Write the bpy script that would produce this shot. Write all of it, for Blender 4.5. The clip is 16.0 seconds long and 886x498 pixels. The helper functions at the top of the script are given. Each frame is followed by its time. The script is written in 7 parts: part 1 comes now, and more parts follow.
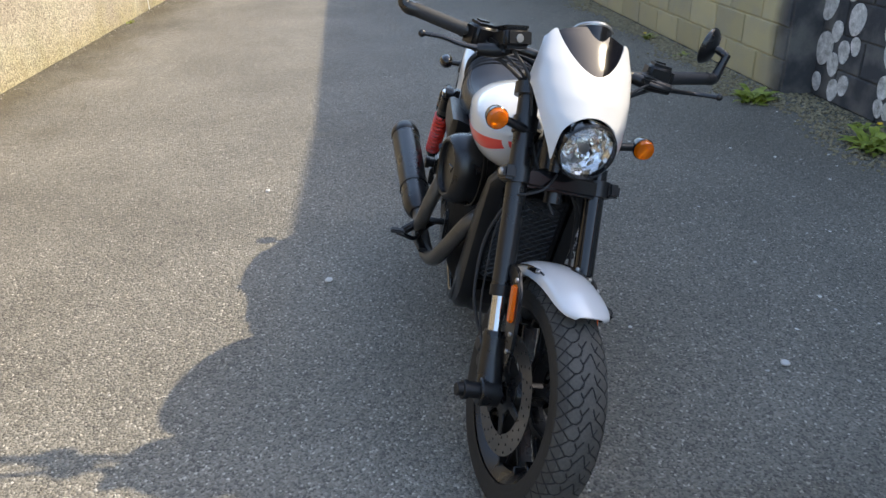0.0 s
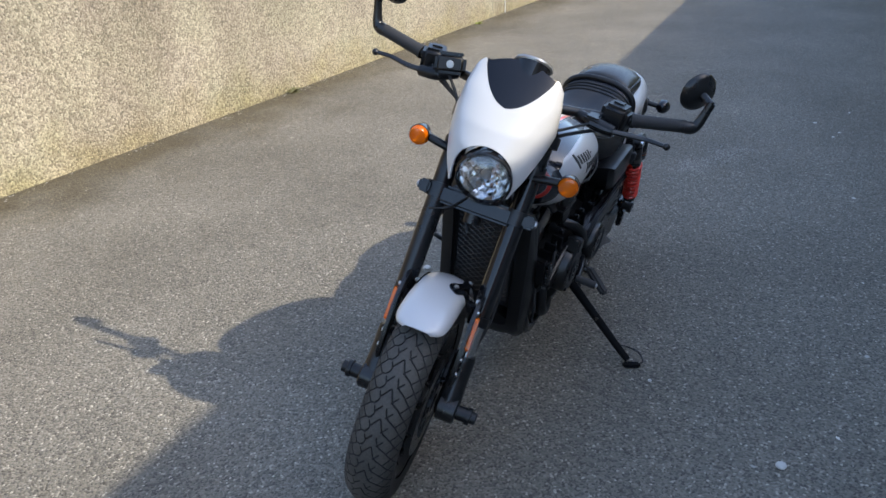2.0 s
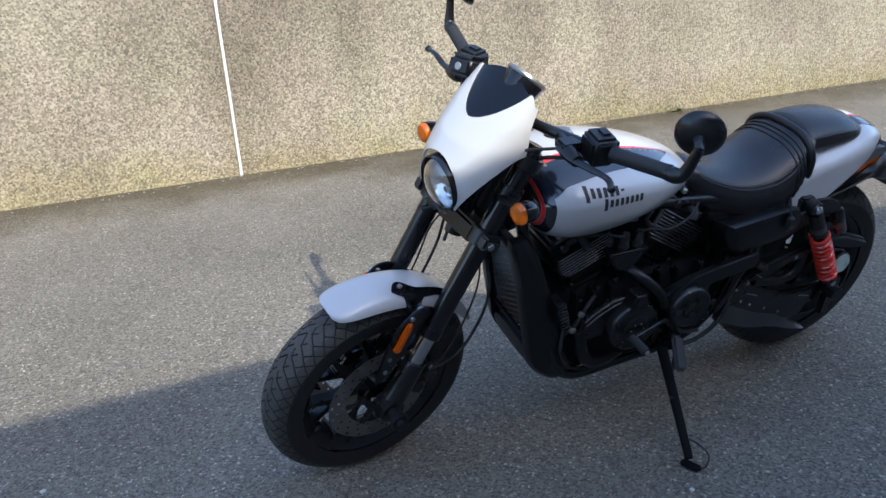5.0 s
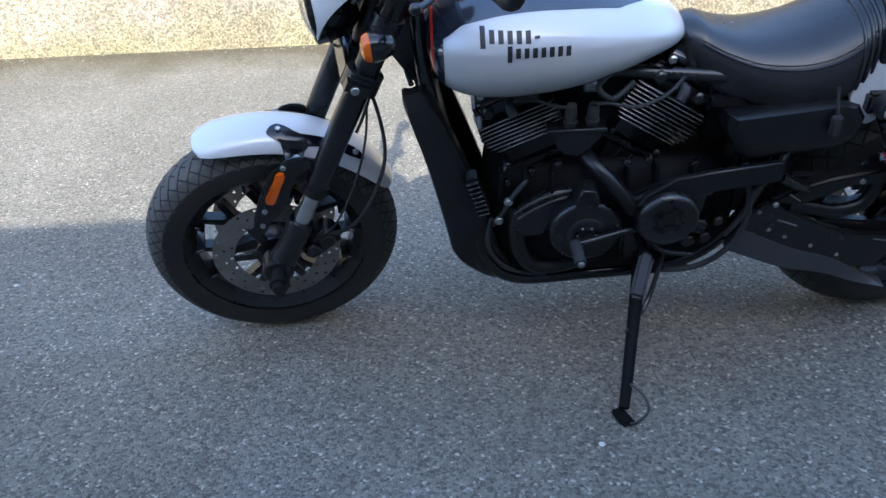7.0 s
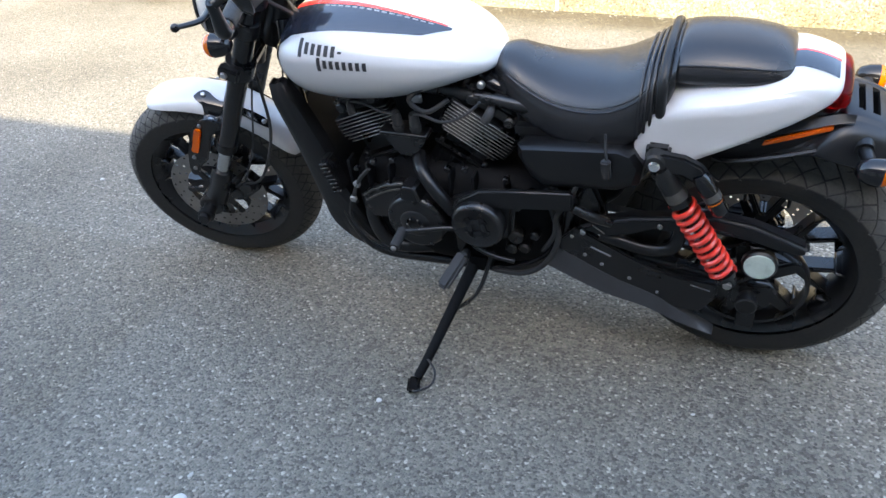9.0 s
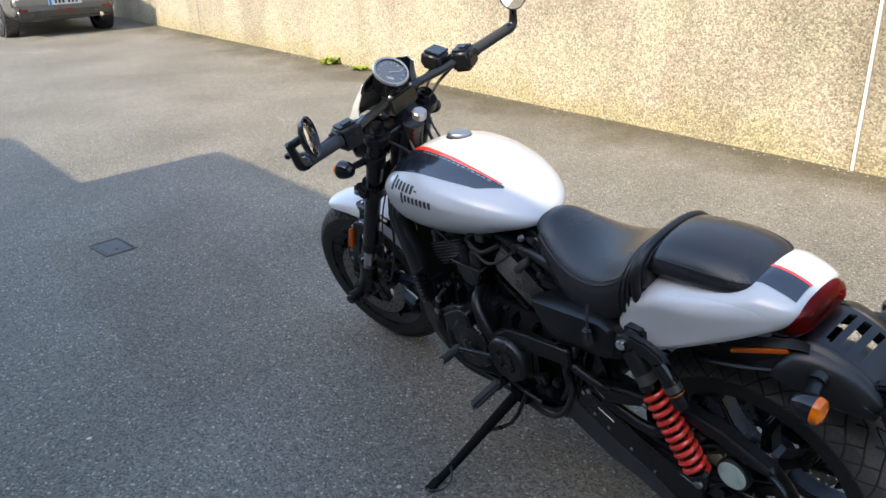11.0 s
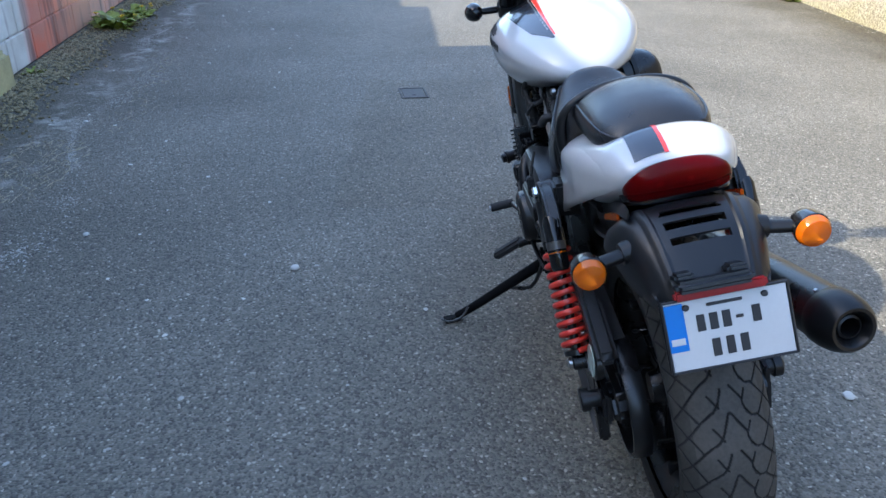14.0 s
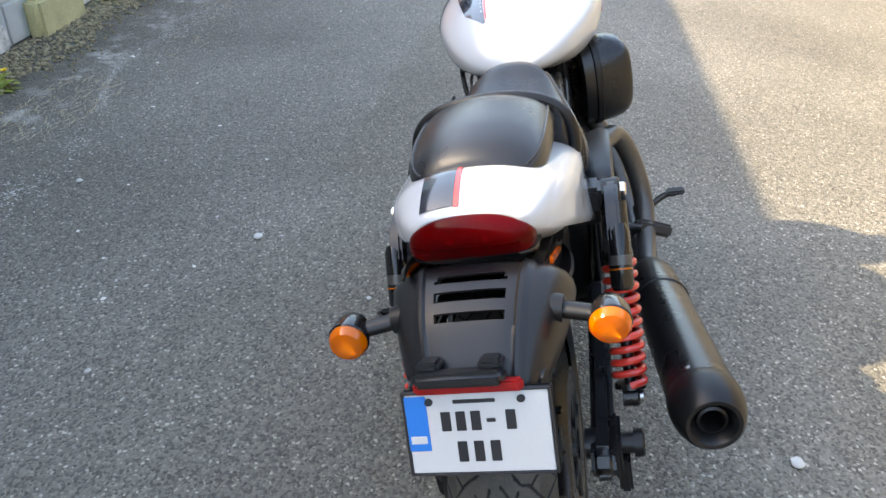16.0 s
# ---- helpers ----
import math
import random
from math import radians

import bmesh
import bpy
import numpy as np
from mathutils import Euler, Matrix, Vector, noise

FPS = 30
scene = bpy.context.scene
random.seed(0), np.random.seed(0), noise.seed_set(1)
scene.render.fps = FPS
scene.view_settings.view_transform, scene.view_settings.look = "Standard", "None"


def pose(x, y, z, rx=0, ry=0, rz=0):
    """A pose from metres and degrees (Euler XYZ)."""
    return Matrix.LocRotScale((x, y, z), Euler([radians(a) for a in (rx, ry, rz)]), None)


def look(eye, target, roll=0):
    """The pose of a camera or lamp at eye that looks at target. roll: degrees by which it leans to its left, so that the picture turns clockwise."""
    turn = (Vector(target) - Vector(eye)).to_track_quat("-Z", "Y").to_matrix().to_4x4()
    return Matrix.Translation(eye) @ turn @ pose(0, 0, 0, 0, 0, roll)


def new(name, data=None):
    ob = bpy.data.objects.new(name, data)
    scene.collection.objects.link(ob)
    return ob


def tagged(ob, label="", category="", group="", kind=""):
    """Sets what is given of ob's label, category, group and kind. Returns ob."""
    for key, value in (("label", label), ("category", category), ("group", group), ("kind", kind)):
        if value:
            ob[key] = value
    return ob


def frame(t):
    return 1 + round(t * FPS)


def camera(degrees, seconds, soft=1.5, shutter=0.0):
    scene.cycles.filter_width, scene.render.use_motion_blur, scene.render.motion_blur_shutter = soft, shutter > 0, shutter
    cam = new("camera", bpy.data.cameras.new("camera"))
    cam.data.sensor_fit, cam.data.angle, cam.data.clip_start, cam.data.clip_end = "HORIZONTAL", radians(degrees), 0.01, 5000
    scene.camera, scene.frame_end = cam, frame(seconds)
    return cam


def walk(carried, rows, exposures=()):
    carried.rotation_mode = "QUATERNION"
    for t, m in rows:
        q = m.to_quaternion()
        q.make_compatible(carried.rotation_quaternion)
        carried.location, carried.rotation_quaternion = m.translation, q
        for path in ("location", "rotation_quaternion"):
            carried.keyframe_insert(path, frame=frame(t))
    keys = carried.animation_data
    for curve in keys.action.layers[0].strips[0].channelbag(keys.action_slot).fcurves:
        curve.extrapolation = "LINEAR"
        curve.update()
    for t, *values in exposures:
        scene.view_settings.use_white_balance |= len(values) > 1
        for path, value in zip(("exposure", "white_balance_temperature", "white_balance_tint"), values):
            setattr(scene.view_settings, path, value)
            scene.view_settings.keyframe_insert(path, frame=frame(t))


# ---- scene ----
cam = camera(59.8, 16.0)
PATH = [
    (0, (3.035, -0.231, 1.477), (1.25, -0.187, 0.576), -1.8),
    (0.5, (3.01, 0.047, 1.47), (1.232, -0.169, 0.579), -2.2),
    (1, (3.006, 0.331, 1.464), (1.272, -0.141, 0.586), -2.7),
    (1.5, (2.948, 0.655, 1.47), (1.286, -0.045, 0.604), -2.9),
    (2, (2.921, 0.955, 1.502), (1.354, 0.047, 0.654), -3.2),
    (2.5, (2.924, 1.238, 1.531), (1.47, 0.134, 0.715), -3.4),
    (3, (2.814, 1.43, 1.536), (1.479, 0.159, 0.759), -3.4),
    (3.2, (2.761, 1.495, 1.546), (1.479, 0.161, 0.787), -3.2),
    (5.3, (1.805, 1.803, 1.327), (1.226, 0.041, 0.578), -3.3),
    (5.5, (1.717, 1.81, 1.289), (1.186, 0.039, 0.527), -3.3),
    (6, (1.508, 1.82, 1.231), (1.14, 0.025, 0.427), -3.2),
    (6.5, (1.273, 1.752, 1.178), (1.11, -0.041, 0.308), -2.9),
    (7, (1.054, 1.7, 1.12), (1.103, -0.071, 0.191), -3.0),
    (7.5, (0.817, 1.721, 1.116), (1.044, -0.003, 0.128), -3.0),
    (8, (0.555, 1.716, 1.142), (0.929, 0.045, 0.109), -2.8),
    (8.5, (0.283, 1.702, 1.212), (0.784, 0.07, 0.171), -2.4),
    (9, (0.039, 1.722, 1.287), (0.733, 0.149, 0.264), -2.2),
    (9.5, (-0.172, 1.712, 1.33), (0.78, 0.235, 0.374), -1.9),
    (10, (-0.361, 1.607, 1.388), (0.819, 0.255, 0.503), -1.9),
    (10.2, (-0.428, 1.572, 1.411), (0.823, 0.264, 0.56), -1.8),
    (12.3, (-1.13, 1.035, 1.455), (0.611, 0.3, 0.8), -0.3),
    (12.5, (-1.185, 0.963, 1.417), (0.592, 0.313, 0.769), 0.1),
    (13, (-1.242, 0.789, 1.344), (0.581, 0.349, 0.651), 0.2),
    (13.5, (-1.224, 0.618, 1.255), (0.598, 0.365, 0.468), 0.7),
    (14, (-1.235, 0.48, 1.219), (0.551, 0.428, 0.322), 1.1),
    (14.5, (-1.288, 0.305, 1.221), (0.448, 0.448, 0.238), 1.3),
    (15, (-1.244, 0.152, 1.236), (0.442, 0.413, 0.193), 1.1),
    (15.5, (-1.105, 0.056, 1.276), (0.558, 0.343, 0.202), 0.8),
    (16, (-0.967, -0.031, 1.308), (0.704, 0.244, 0.243), 1.0),
]
walk(cam, [(t, look(eye, target, roll)) for t, eye, target, roll in PATH],
     exposures=[(0, 1.74, 7250, 10), (1.5, 1.46, 6600, 10), (3.0, 1.42, 6550, 10), (5.5, 1.44, 6000, 10), (6.5, 1.96, 5900, 8), (7.5, 2.52, 5950, 8), (8.0, 2.82, 6350, 8), (8.5, 2.95, 6900, 8),
                (10.0, 2.50, 7250, 8), (12.5, 1.32, 6450, 10), (13.5, 1.66, 6400, 8), (14.0, 1.95, 6150, 8), (15.0, 2.52, 7900, 8), (16.0, 2.50, 8200, 10)])

# ---- light ----
SUN_WAY = Vector((0.17, -1.13, -1.0)).normalized()
world = bpy.data.worlds.new("world")
scene.world = world
world.use_nodes = True
wn = world.node_tree.nodes
sky = wn.new("ShaderNodeTexSky")
sky.sky_type, sky.sun_disc = "NISHITA", False
sky.sun_elevation = math.asin(-SUN_WAY.z)
sky.sun_rotation = math.atan2(-SUN_WAY.x, -SUN_WAY.y)
sky.air_density, sky.dust_density, sky.ozone_density = 1.0, 1.0, 1.0
world.node_tree.links.new(sky.outputs[0], wn["Background"].inputs[0])
wn["Background"].inputs[1].default_value = 0.195
sun = new("sun", bpy.data.lights.new("sun", "SUN"))
sun.data.energy, sun.data.angle, sun.data.color = 2.2, radians(0.7), (1.0, 0.90, 0.72)
sun.matrix_world = look((0, 8, 9), Vector((0, 8, 9)) + SUN_WAY)


# ---- building tools ----
def mesh_of(name, bm, mat, smooth=True):
    me = bpy.data.meshes.new(name)
    bmesh.ops.recalc_face_normals(bm, faces=bm.faces)
    bm.to_mesh(me)
    bm.free()
    for m in (mat if isinstance(mat, (list, tuple)) else [mat]):
        me.materials.append(m)
    if smooth:
        me.polygons.foreach_set("use_smooth", [True] * len(me.polygons))
        me.set_sharp_from_angle(angle=radians(38))
    return me


def part(name, bm, mat, parent=None, label="", at=None, smooth=True):
    ob = new(name, mesh_of(name, bm, mat, smooth))
    if parent is not None:
        ob.parent = parent
    if at is not None:
        ob.matrix_basis = at
    return tagged(ob, label=label)


def thing(name, label, category, at=None, group="", kind=""):
    ob = new(name)
    ob.empty_display_size = 0.1
    if at is not None:
        ob.matrix_basis = at
    return tagged(ob, label=label, category=category, group=group, kind=kind)


def bevel(bm, width, segments=2, angle=30):
    edges = [e for e in bm.edges if len(e.link_faces) == 2 and e.calc_face_angle(0) > radians(angle)]
    if edges and width > 0:
        bmesh.ops.bevel(bm, geom=edges, offset=width, segments=segments, affect="EDGES", clamp_overlap=True)
    return bm


def box(x0, y0, z0, x1, y1, z1, b=0.004, segments=2, m=None, bm=None):
    out = bmesh.new()
    bmesh.ops.create_cube(out, size=1)
    bmesh.ops.transform(out, matrix=Matrix.Translation(((x0 + x1) / 2, (y0 + y1) / 2, (z0 + z1) / 2))
                        @ Matrix.Diagonal((abs(x1 - x0), abs(y1 - y0), abs(z1 - z0), 1)), verts=out.verts)
    bevel(out, b, segments)
    return joined(out, m, bm)


def joined(out, m=None, bm=None):
    if m is not None:
        bmesh.ops.transform(out, matrix=m, verts=out.verts)
    if bm is None:
        return out
    me = bpy.data.meshes.new("scratch")
    out.to_mesh(me)
    out.free()
    bm.from_mesh(me)
    bpy.data.meshes.remove(me)
    return bm


def smoothed(points, n=6, closed=False):
    """A Catmull-Rom line through the points."""
    p = [Vector(q) for q in points]
    k = len(p)
    out = []
    for i in range(k if closed else k - 1):
        a, b, c, d = (p[(i + j) % k] if closed else p[min(max(i + j, 0), k - 1)] for j in (-1, 0, 1, 2))
        for s in range(n):
            t = s / n
            out.append(0.5 * (2 * b + (c - a) * t + (2 * a - 5 * b + 4 * c - d) * t * t + (3 * b - a - 3 * c + d) * t ** 3))
    if not closed:
        out.append(p[-1])
    return out


def prism(outline, y0, y1, b=0.004, segments=2, round_n=0, m=None, bm=None):
    """A plate with the outline (x, z), from y0 to y1; round_n smooths the outline."""
    out = bmesh.new()
    flat = [(x, 0, z) for x, z in outline]
    if round_n:
        flat = smoothed(flat, round_n, True)
    vs = [out.verts.new((p[0], y0, p[2])) for p in flat]
    f = out.faces.new(vs)
    ext = bmesh.ops.extrude_face_region(out, geom=[f])
    bmesh.ops.translate(out, vec=(0, y1 - y0, 0), verts=[v for v in ext["geom"] if isinstance(v, bmesh.types.BMVert)])
    bmesh.ops.recalc_face_normals(out, faces=out.faces)
    bevel(out, b, segments, 50)
    return joined(out, m, bm)


def tube(points, r, sides=12, n=6, m=None, bm=None, flat=1.0):
    """A round bar along a smooth line; r may be a list with a radius for each point."""
    pts = smoothed(points, n) if n > 1 else [Vector(p) for p in points]
    k = len(points)
    out = bmesh.new()
    rings, side = [], None
    for i, p in enumerate(pts):
        way = (pts[min(i + 1, len(pts) - 1)] - pts[max(i - 1, 0)]).normalized()
        if side is None:
            side = way.cross(Vector((0, 0, 1)) if abs(way.z) < 0.9 else Vector((1, 0, 0))).normalized()
        side = (side - way * side.dot(way)).normalized()
        up = way.cross(side)
        if isinstance(r, (list, tuple)):
            u = i / max(len(pts) - 1, 1) * (k - 1)
            j = min(int(u), k - 2)
            rad = r[j] + (r[j + 1] - r[j]) * (u - j)
        else:
            rad = r
        rings.append([out.verts.new(p + rad * (math.cos(a) * side + flat * math.sin(a) * up))
                      for a in (2 * math.pi * s / sides for s in range(sides))])
    for a, b in zip(rings, rings[1:]):
        for s in range(sides):
            out.faces.new((a[s], a[(s + 1) % sides], b[(s + 1) % sides], b[s]))
    out.faces.new(rings[0])
    out.faces.new(rings[-1])
    bmesh.ops.recalc_face_normals(out, faces=out.faces)
    return joined(out, m, bm)


def lathe(profile, sides=32, m=None, bm=None, closed=False):
    """Turns (radius, y) round the y axis."""
    out = bmesh.new()
    rings = []
    for r, y in profile:
        rings.append([out.verts.new((r * math.cos(a), y, r * math.sin(a))) for a in (2 * math.pi * s / sides for s in range(sides))]
                     if r > 1e-6 else [out.verts.new((0, y, 0))])
    pairs = list(zip(rings, rings[1:])) + ([(rings[-1], rings[0])] if closed else [])
    for a, b in pairs:
        for s in range(sides):
            q = (s + 1) % sides
            if len(a) == 1 and len(b) == 1:
                continue
            if len(a) == 1:
                out.faces.new((a[0], b[q], b[s]))
            elif len(b) == 1:
                out.faces.new((a[s], a[q], b[0]))
            else:
                out.faces.new((a[s], a[q], b[q], b[s]))
    bmesh.ops.recalc_face_normals(out, faces=out.faces)
    return joined(out, m, bm)


def loft(rings, m=None, bm=None, cap=True, close=True):
    """Skins rings of points, all with the same count."""
    out = bmesh.new()
    vs = [[out.verts.new(p) for p in ring] for ring in rings]
    k = len(vs[0])
    for a, b in zip(vs, vs[1:]):
        for s in range(k if close else k - 1):
            out.faces.new((a[s], a[(s + 1) % k], b[(s + 1) % k], b[s]))
    if cap and close:
        out.faces.new(vs[0])
        out.faces.new(vs[-1])
    bmesh.ops.remove_doubles(out, verts=out.verts, dist=1e-5)
    bmesh.ops.recalc_face_normals(out, faces=out.faces)
    return joined(out, m, bm)


def between(values, xs, x):
    """A smooth value of a table at x."""
    return float(np.interp(x, xs, values))


def link(nt, a, b):
    nt.links.new(a, b)


# ---- materials ----
def material(name, color, rough=0.5, metal=0.0, coat=0.0, vary=0.12, scale=9.0, fine=180.0, bump=0.15, rough_vary=0.1, second=None, spec=0.5, dust=0.0, depth=0.002):
    """Paint, rubber, plastic or metal: base colour with mottling at two scales, uneven gloss and fine relief."""
    m = bpy.data.materials.new(name)
    m.use_nodes = True
    nt = m.node_tree
    b = nt.nodes["Principled BSDF"]
    tc = nt.nodes.new("ShaderNodeTexCoord")
    n1 = nt.nodes.new("ShaderNodeTexNoise")
    n1.inputs["Scale"].default_value, n1.inputs["Detail"].default_value = scale, 6
    n2 = nt.nodes.new("ShaderNodeTexNoise")
    n2.inputs["Scale"].default_value, n2.inputs["Detail"].default_value = fine, 4
    link(nt, tc.outputs["Object"], n1.inputs["Vector"])
    link(nt, tc.outputs["Object"], n2.inputs["Vector"])
    ramp = nt.nodes.new("ShaderNodeValToRGB")
    ramp.color_ramp.elements[0].position, ramp.color_ramp.elements[1].position = 0.3, 0.72
    c = Vector(color)
    c2 = Vector(second) if second else c * (1 + vary)
    ramp.color_ramp.elements[0].color = (*(c * (1 - vary)), 1)
    ramp.color_ramp.elements[1].color = (*c2, 1)
    mix = nt.nodes.new("ShaderNodeMath")
    mix.operation = "MULTIPLY_ADD"
    mix.inputs[1].default_value = 0.35
    link(nt, n2.outputs["Fac"], mix.inputs[0])
    half = nt.nodes.new("ShaderNodeMath")
    half.operation = "MULTIPLY"
    half.inputs[1].default_value = 0.65
    link(nt, n1.outputs["Fac"], half.inputs[0])
    link(nt, half.outputs[0], mix.inputs[2])
    link(nt, mix.outputs[0], ramp.inputs["Fac"])
    link(nt, ramp.outputs[0], b.inputs["Base Color"])
    rr = nt.nodes.new("ShaderNodeMapRange")
    rr.inputs["To Min"].default_value, rr.inputs["To Max"].default_value = max(rough - rough_vary, 0.02), min(rough + rough_vary, 1)
    link(nt, n1.outputs["Fac"], rr.inputs["Value"])
    link(nt, rr.outputs[0], b.inputs["Roughness"])
    b.inputs["Metallic"].default_value = metal
    b.inputs["Coat Weight"].default_value = coat
    b.inputs["Coat Roughness"].default_value = 0.04
    b.inputs["Specular IOR Level"].default_value = spec
    if bump:
        bp = nt.nodes.new("ShaderNodeBump")
        bp.inputs["Strength"].default_value, bp.inputs["Distance"].default_value = bump, depth
        link(nt, n2.outputs["Fac"], bp.inputs["Height"])
        link(nt, bp.outputs[0], b.inputs["Normal"])
    return m


# ---- ground, walls ----
def calc(nt, how, a, b=None, c=None, clamp=False):
    """A math node; its inputs are numbers or sockets."""
    n = nt.nodes.new("ShaderNodeMath")
    n.operation, n.use_clamp = how, clamp
    for socket, value in zip(n.inputs, (a, b, c)):
        if isinstance(value, (int, float)):
            socket.default_value = value
        elif value is not None:
            link(nt, value, socket)
    return n.outputs[0]


def slope_mask(nt, xyz, ragged, lean, offset, wander, soft):
    """1 beyond the line y = lean x + offset, with a ragged soft edge."""
    d = calc(nt, "SUBTRACT", xyz.outputs["Y"], calc(nt, "MULTIPLY_ADD", xyz.outputs["X"], lean, offset))
    d = calc(nt, "ADD", d, calc(nt, "MULTIPLY_ADD", ragged.outputs["Fac"], wander, -0.5 * wander))
    return calc(nt, "DIVIDE", d, soft, clamp=True)


def asphalt_material():
    m = bpy.data.materials.new("asphalt")
    m.use_nodes = True
    nt = m.node_tree
    b = nt.nodes["Principled BSDF"]
    tc = nt.nodes.new("ShaderNodeTexCoord")
    vor = nt.nodes.new("ShaderNodeTexVoronoi")
    vor.inputs["Scale"].default_value = 150
    vor2 = nt.nodes.new("ShaderNodeTexVoronoi")
    vor2.inputs["Scale"].default_value = 68
    big = nt.nodes.new("ShaderNodeTexNoise")
    big.inputs["Scale"].default_value, big.inputs["Detail"].default_value = 0.9, 8
    for n in (vor, vor2, big):
        link(nt, tc.outputs["Object"], n.inputs["Vector"])
    # each stone has its own grey
    ramp = nt.nodes.new("ShaderNodeValToRGB")
    cr = ramp.color_ramp
    cr.elements[0].position, cr.elements[0].color = 0.0, (0.074, 0.069, 0.060, 1)
    cr.elements[1].position, cr.elements[1].color = 1.0, (0.45, 0.424, 0.368, 1)
    for p, c in ((0.40, (0.152, 0.142, 0.122, 1)), (0.80, (0.200, 0.187, 0.160, 1)), (0.955, (0.245, 0.230, 0.198, 1))):
        e = cr.elements.new(p)
        e.color = c
    sep = nt.nodes.new("ShaderNodeSeparateColor")
    link(nt, vor.outputs["Color"], sep.inputs[0])
    link(nt, sep.outputs[0], ramp.inputs["Fac"])
    tint = nt.nodes.new("ShaderNodeMix")
    tint.data_type, tint.blend_type = "RGBA", "MULTIPLY"
    tint.inputs["Factor"].default_value = 1.0
    br = nt.nodes.new("ShaderNodeValToRGB")
    br.color_ramp.elements[0].position, br.color_ramp.elements[0].color = 0.30, (0.75, 0.73, 0.69, 1)
    br.color_ramp.elements[1].position, br.color_ramp.elements[1].color = 0.70, (1.16, 1.14, 1.10, 1)
    link(nt, big.outputs["Fac"], br.inputs["Fac"])
    link(nt, ramp.outputs[0], tint.inputs["A"])
    link(nt, br.outputs[0], tint.inputs["B"])
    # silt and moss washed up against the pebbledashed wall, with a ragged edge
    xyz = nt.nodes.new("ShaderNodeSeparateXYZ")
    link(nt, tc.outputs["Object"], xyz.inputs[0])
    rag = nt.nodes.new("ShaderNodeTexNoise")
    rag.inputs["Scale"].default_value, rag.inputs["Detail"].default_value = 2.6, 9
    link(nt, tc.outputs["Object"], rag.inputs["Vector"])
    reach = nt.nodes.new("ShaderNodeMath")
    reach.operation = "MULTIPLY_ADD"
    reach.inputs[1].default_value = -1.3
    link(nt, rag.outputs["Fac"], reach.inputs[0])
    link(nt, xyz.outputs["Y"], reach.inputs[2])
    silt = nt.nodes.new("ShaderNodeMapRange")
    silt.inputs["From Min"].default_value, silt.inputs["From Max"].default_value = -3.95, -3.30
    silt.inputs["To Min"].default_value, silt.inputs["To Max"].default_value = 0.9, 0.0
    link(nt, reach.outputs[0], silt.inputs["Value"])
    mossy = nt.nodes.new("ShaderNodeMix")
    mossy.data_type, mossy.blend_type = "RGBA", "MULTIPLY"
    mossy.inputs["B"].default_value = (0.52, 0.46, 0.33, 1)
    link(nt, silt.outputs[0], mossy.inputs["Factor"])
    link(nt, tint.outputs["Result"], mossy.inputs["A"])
    # damp dark margin along the painted wall, then pale scuffs and a filled trench round the inspection cover
    margin = slope_mask(nt, xyz, rag, 0.055, 2.05, 0.55, 0.45)
    damp = nt.nodes.new("ShaderNodeMix")
    damp.data_type, damp.blend_type = "RGBA", "MULTIPLY"
    damp.inputs["B"].default_value = (0.60, 0.60, 0.57, 1)
    link(nt, margin, damp.inputs["Factor"])
    link(nt, mossy.outputs["Result"], damp.inputs["A"])
    streak = nt.nodes.new("ShaderNodeTexNoise")
    streak.inputs["Scale"].default_value, streak.inputs["Detail"].default_value = 5.5, 12
    streak.inputs["Roughness"].default_value = 0.72
    link(nt, tc.outputs["Object"], streak.inputs["Vector"])
    line = calc(nt, "SUBTRACT", xyz.outputs["Y"], calc(nt, "MULTIPLY_ADD", xyz.outputs["X"], 0.070, 2.155))
    near = calc(nt, "SUBTRACT", 1.0, calc(nt, "MULTIPLY", calc(nt, "ABSOLUTE", line), 5.5), clamp=True)
    ahead = calc(nt, "LESS_THAN", calc(nt, "ABSOLUTE", calc(nt, "SUBTRACT", xyz.outputs["X"], 4.8)), 3.3)
    scuff = calc(nt, "MULTIPLY", calc(nt, "MULTIPLY", calc(nt, "SUBTRACT", streak.outputs["Fac"], 0.50), 7.0, clamp=True), calc(nt, "MULTIPLY", near, ahead))
    pale = nt.nodes.new("ShaderNodeMix")
    pale.data_type = "RGBA"
    pale.inputs["B"].default_value = (0.46, 0.445, 0.40, 1)
    link(nt, scuff, pale.inputs["Factor"])
    link(nt, damp.outputs["Result"], pale.inputs["A"])
    ragged = calc(nt, "MULTIPLY_ADD", rag.outputs["Fac"], 0.10, -0.05)
    inx = calc(nt, "LESS_THAN", calc(nt, "ABSOLUTE", calc(nt, "ADD", calc(nt, "SUBTRACT", xyz.outputs["X"], 2.55), ragged)), 1.0)
    iny = calc(nt, "LESS_THAN", calc(nt, "ABSOLUTE", calc(nt, "ADD", calc(nt, "SUBTRACT", xyz.outputs["Y"], 0.45), ragged)), 0.38)
    trench = nt.nodes.new("ShaderNodeMix")
    trench.data_type, trench.blend_type = "RGBA", "MULTIPLY"
    trench.inputs["B"].default_value = (0.93, 0.91, 0.88, 1)
    link(nt, calc(nt, "MULTIPLY", inx, iny), trench.inputs["Factor"])
    link(nt, pale.outputs["Result"], trench.inputs["A"])
    link(nt, trench.outputs["Result"], b.inputs["Base Color"])
    b.inputs["Roughness"].default_value = 0.66
    b.inputs["Diffuse Roughness"].default_value = 0.15
    b.inputs["Specular IOR Level"].default_value = 0.3
    add = nt.nodes.new("ShaderNodeMath")
    add.operation = "MULTIPLY_ADD"
    add.inputs[1].default_value = 0.6
    link(nt, vor2.outputs["Distance"], add.inputs[0])
    link(nt, vor.outputs["Distance"], add.inputs[2])
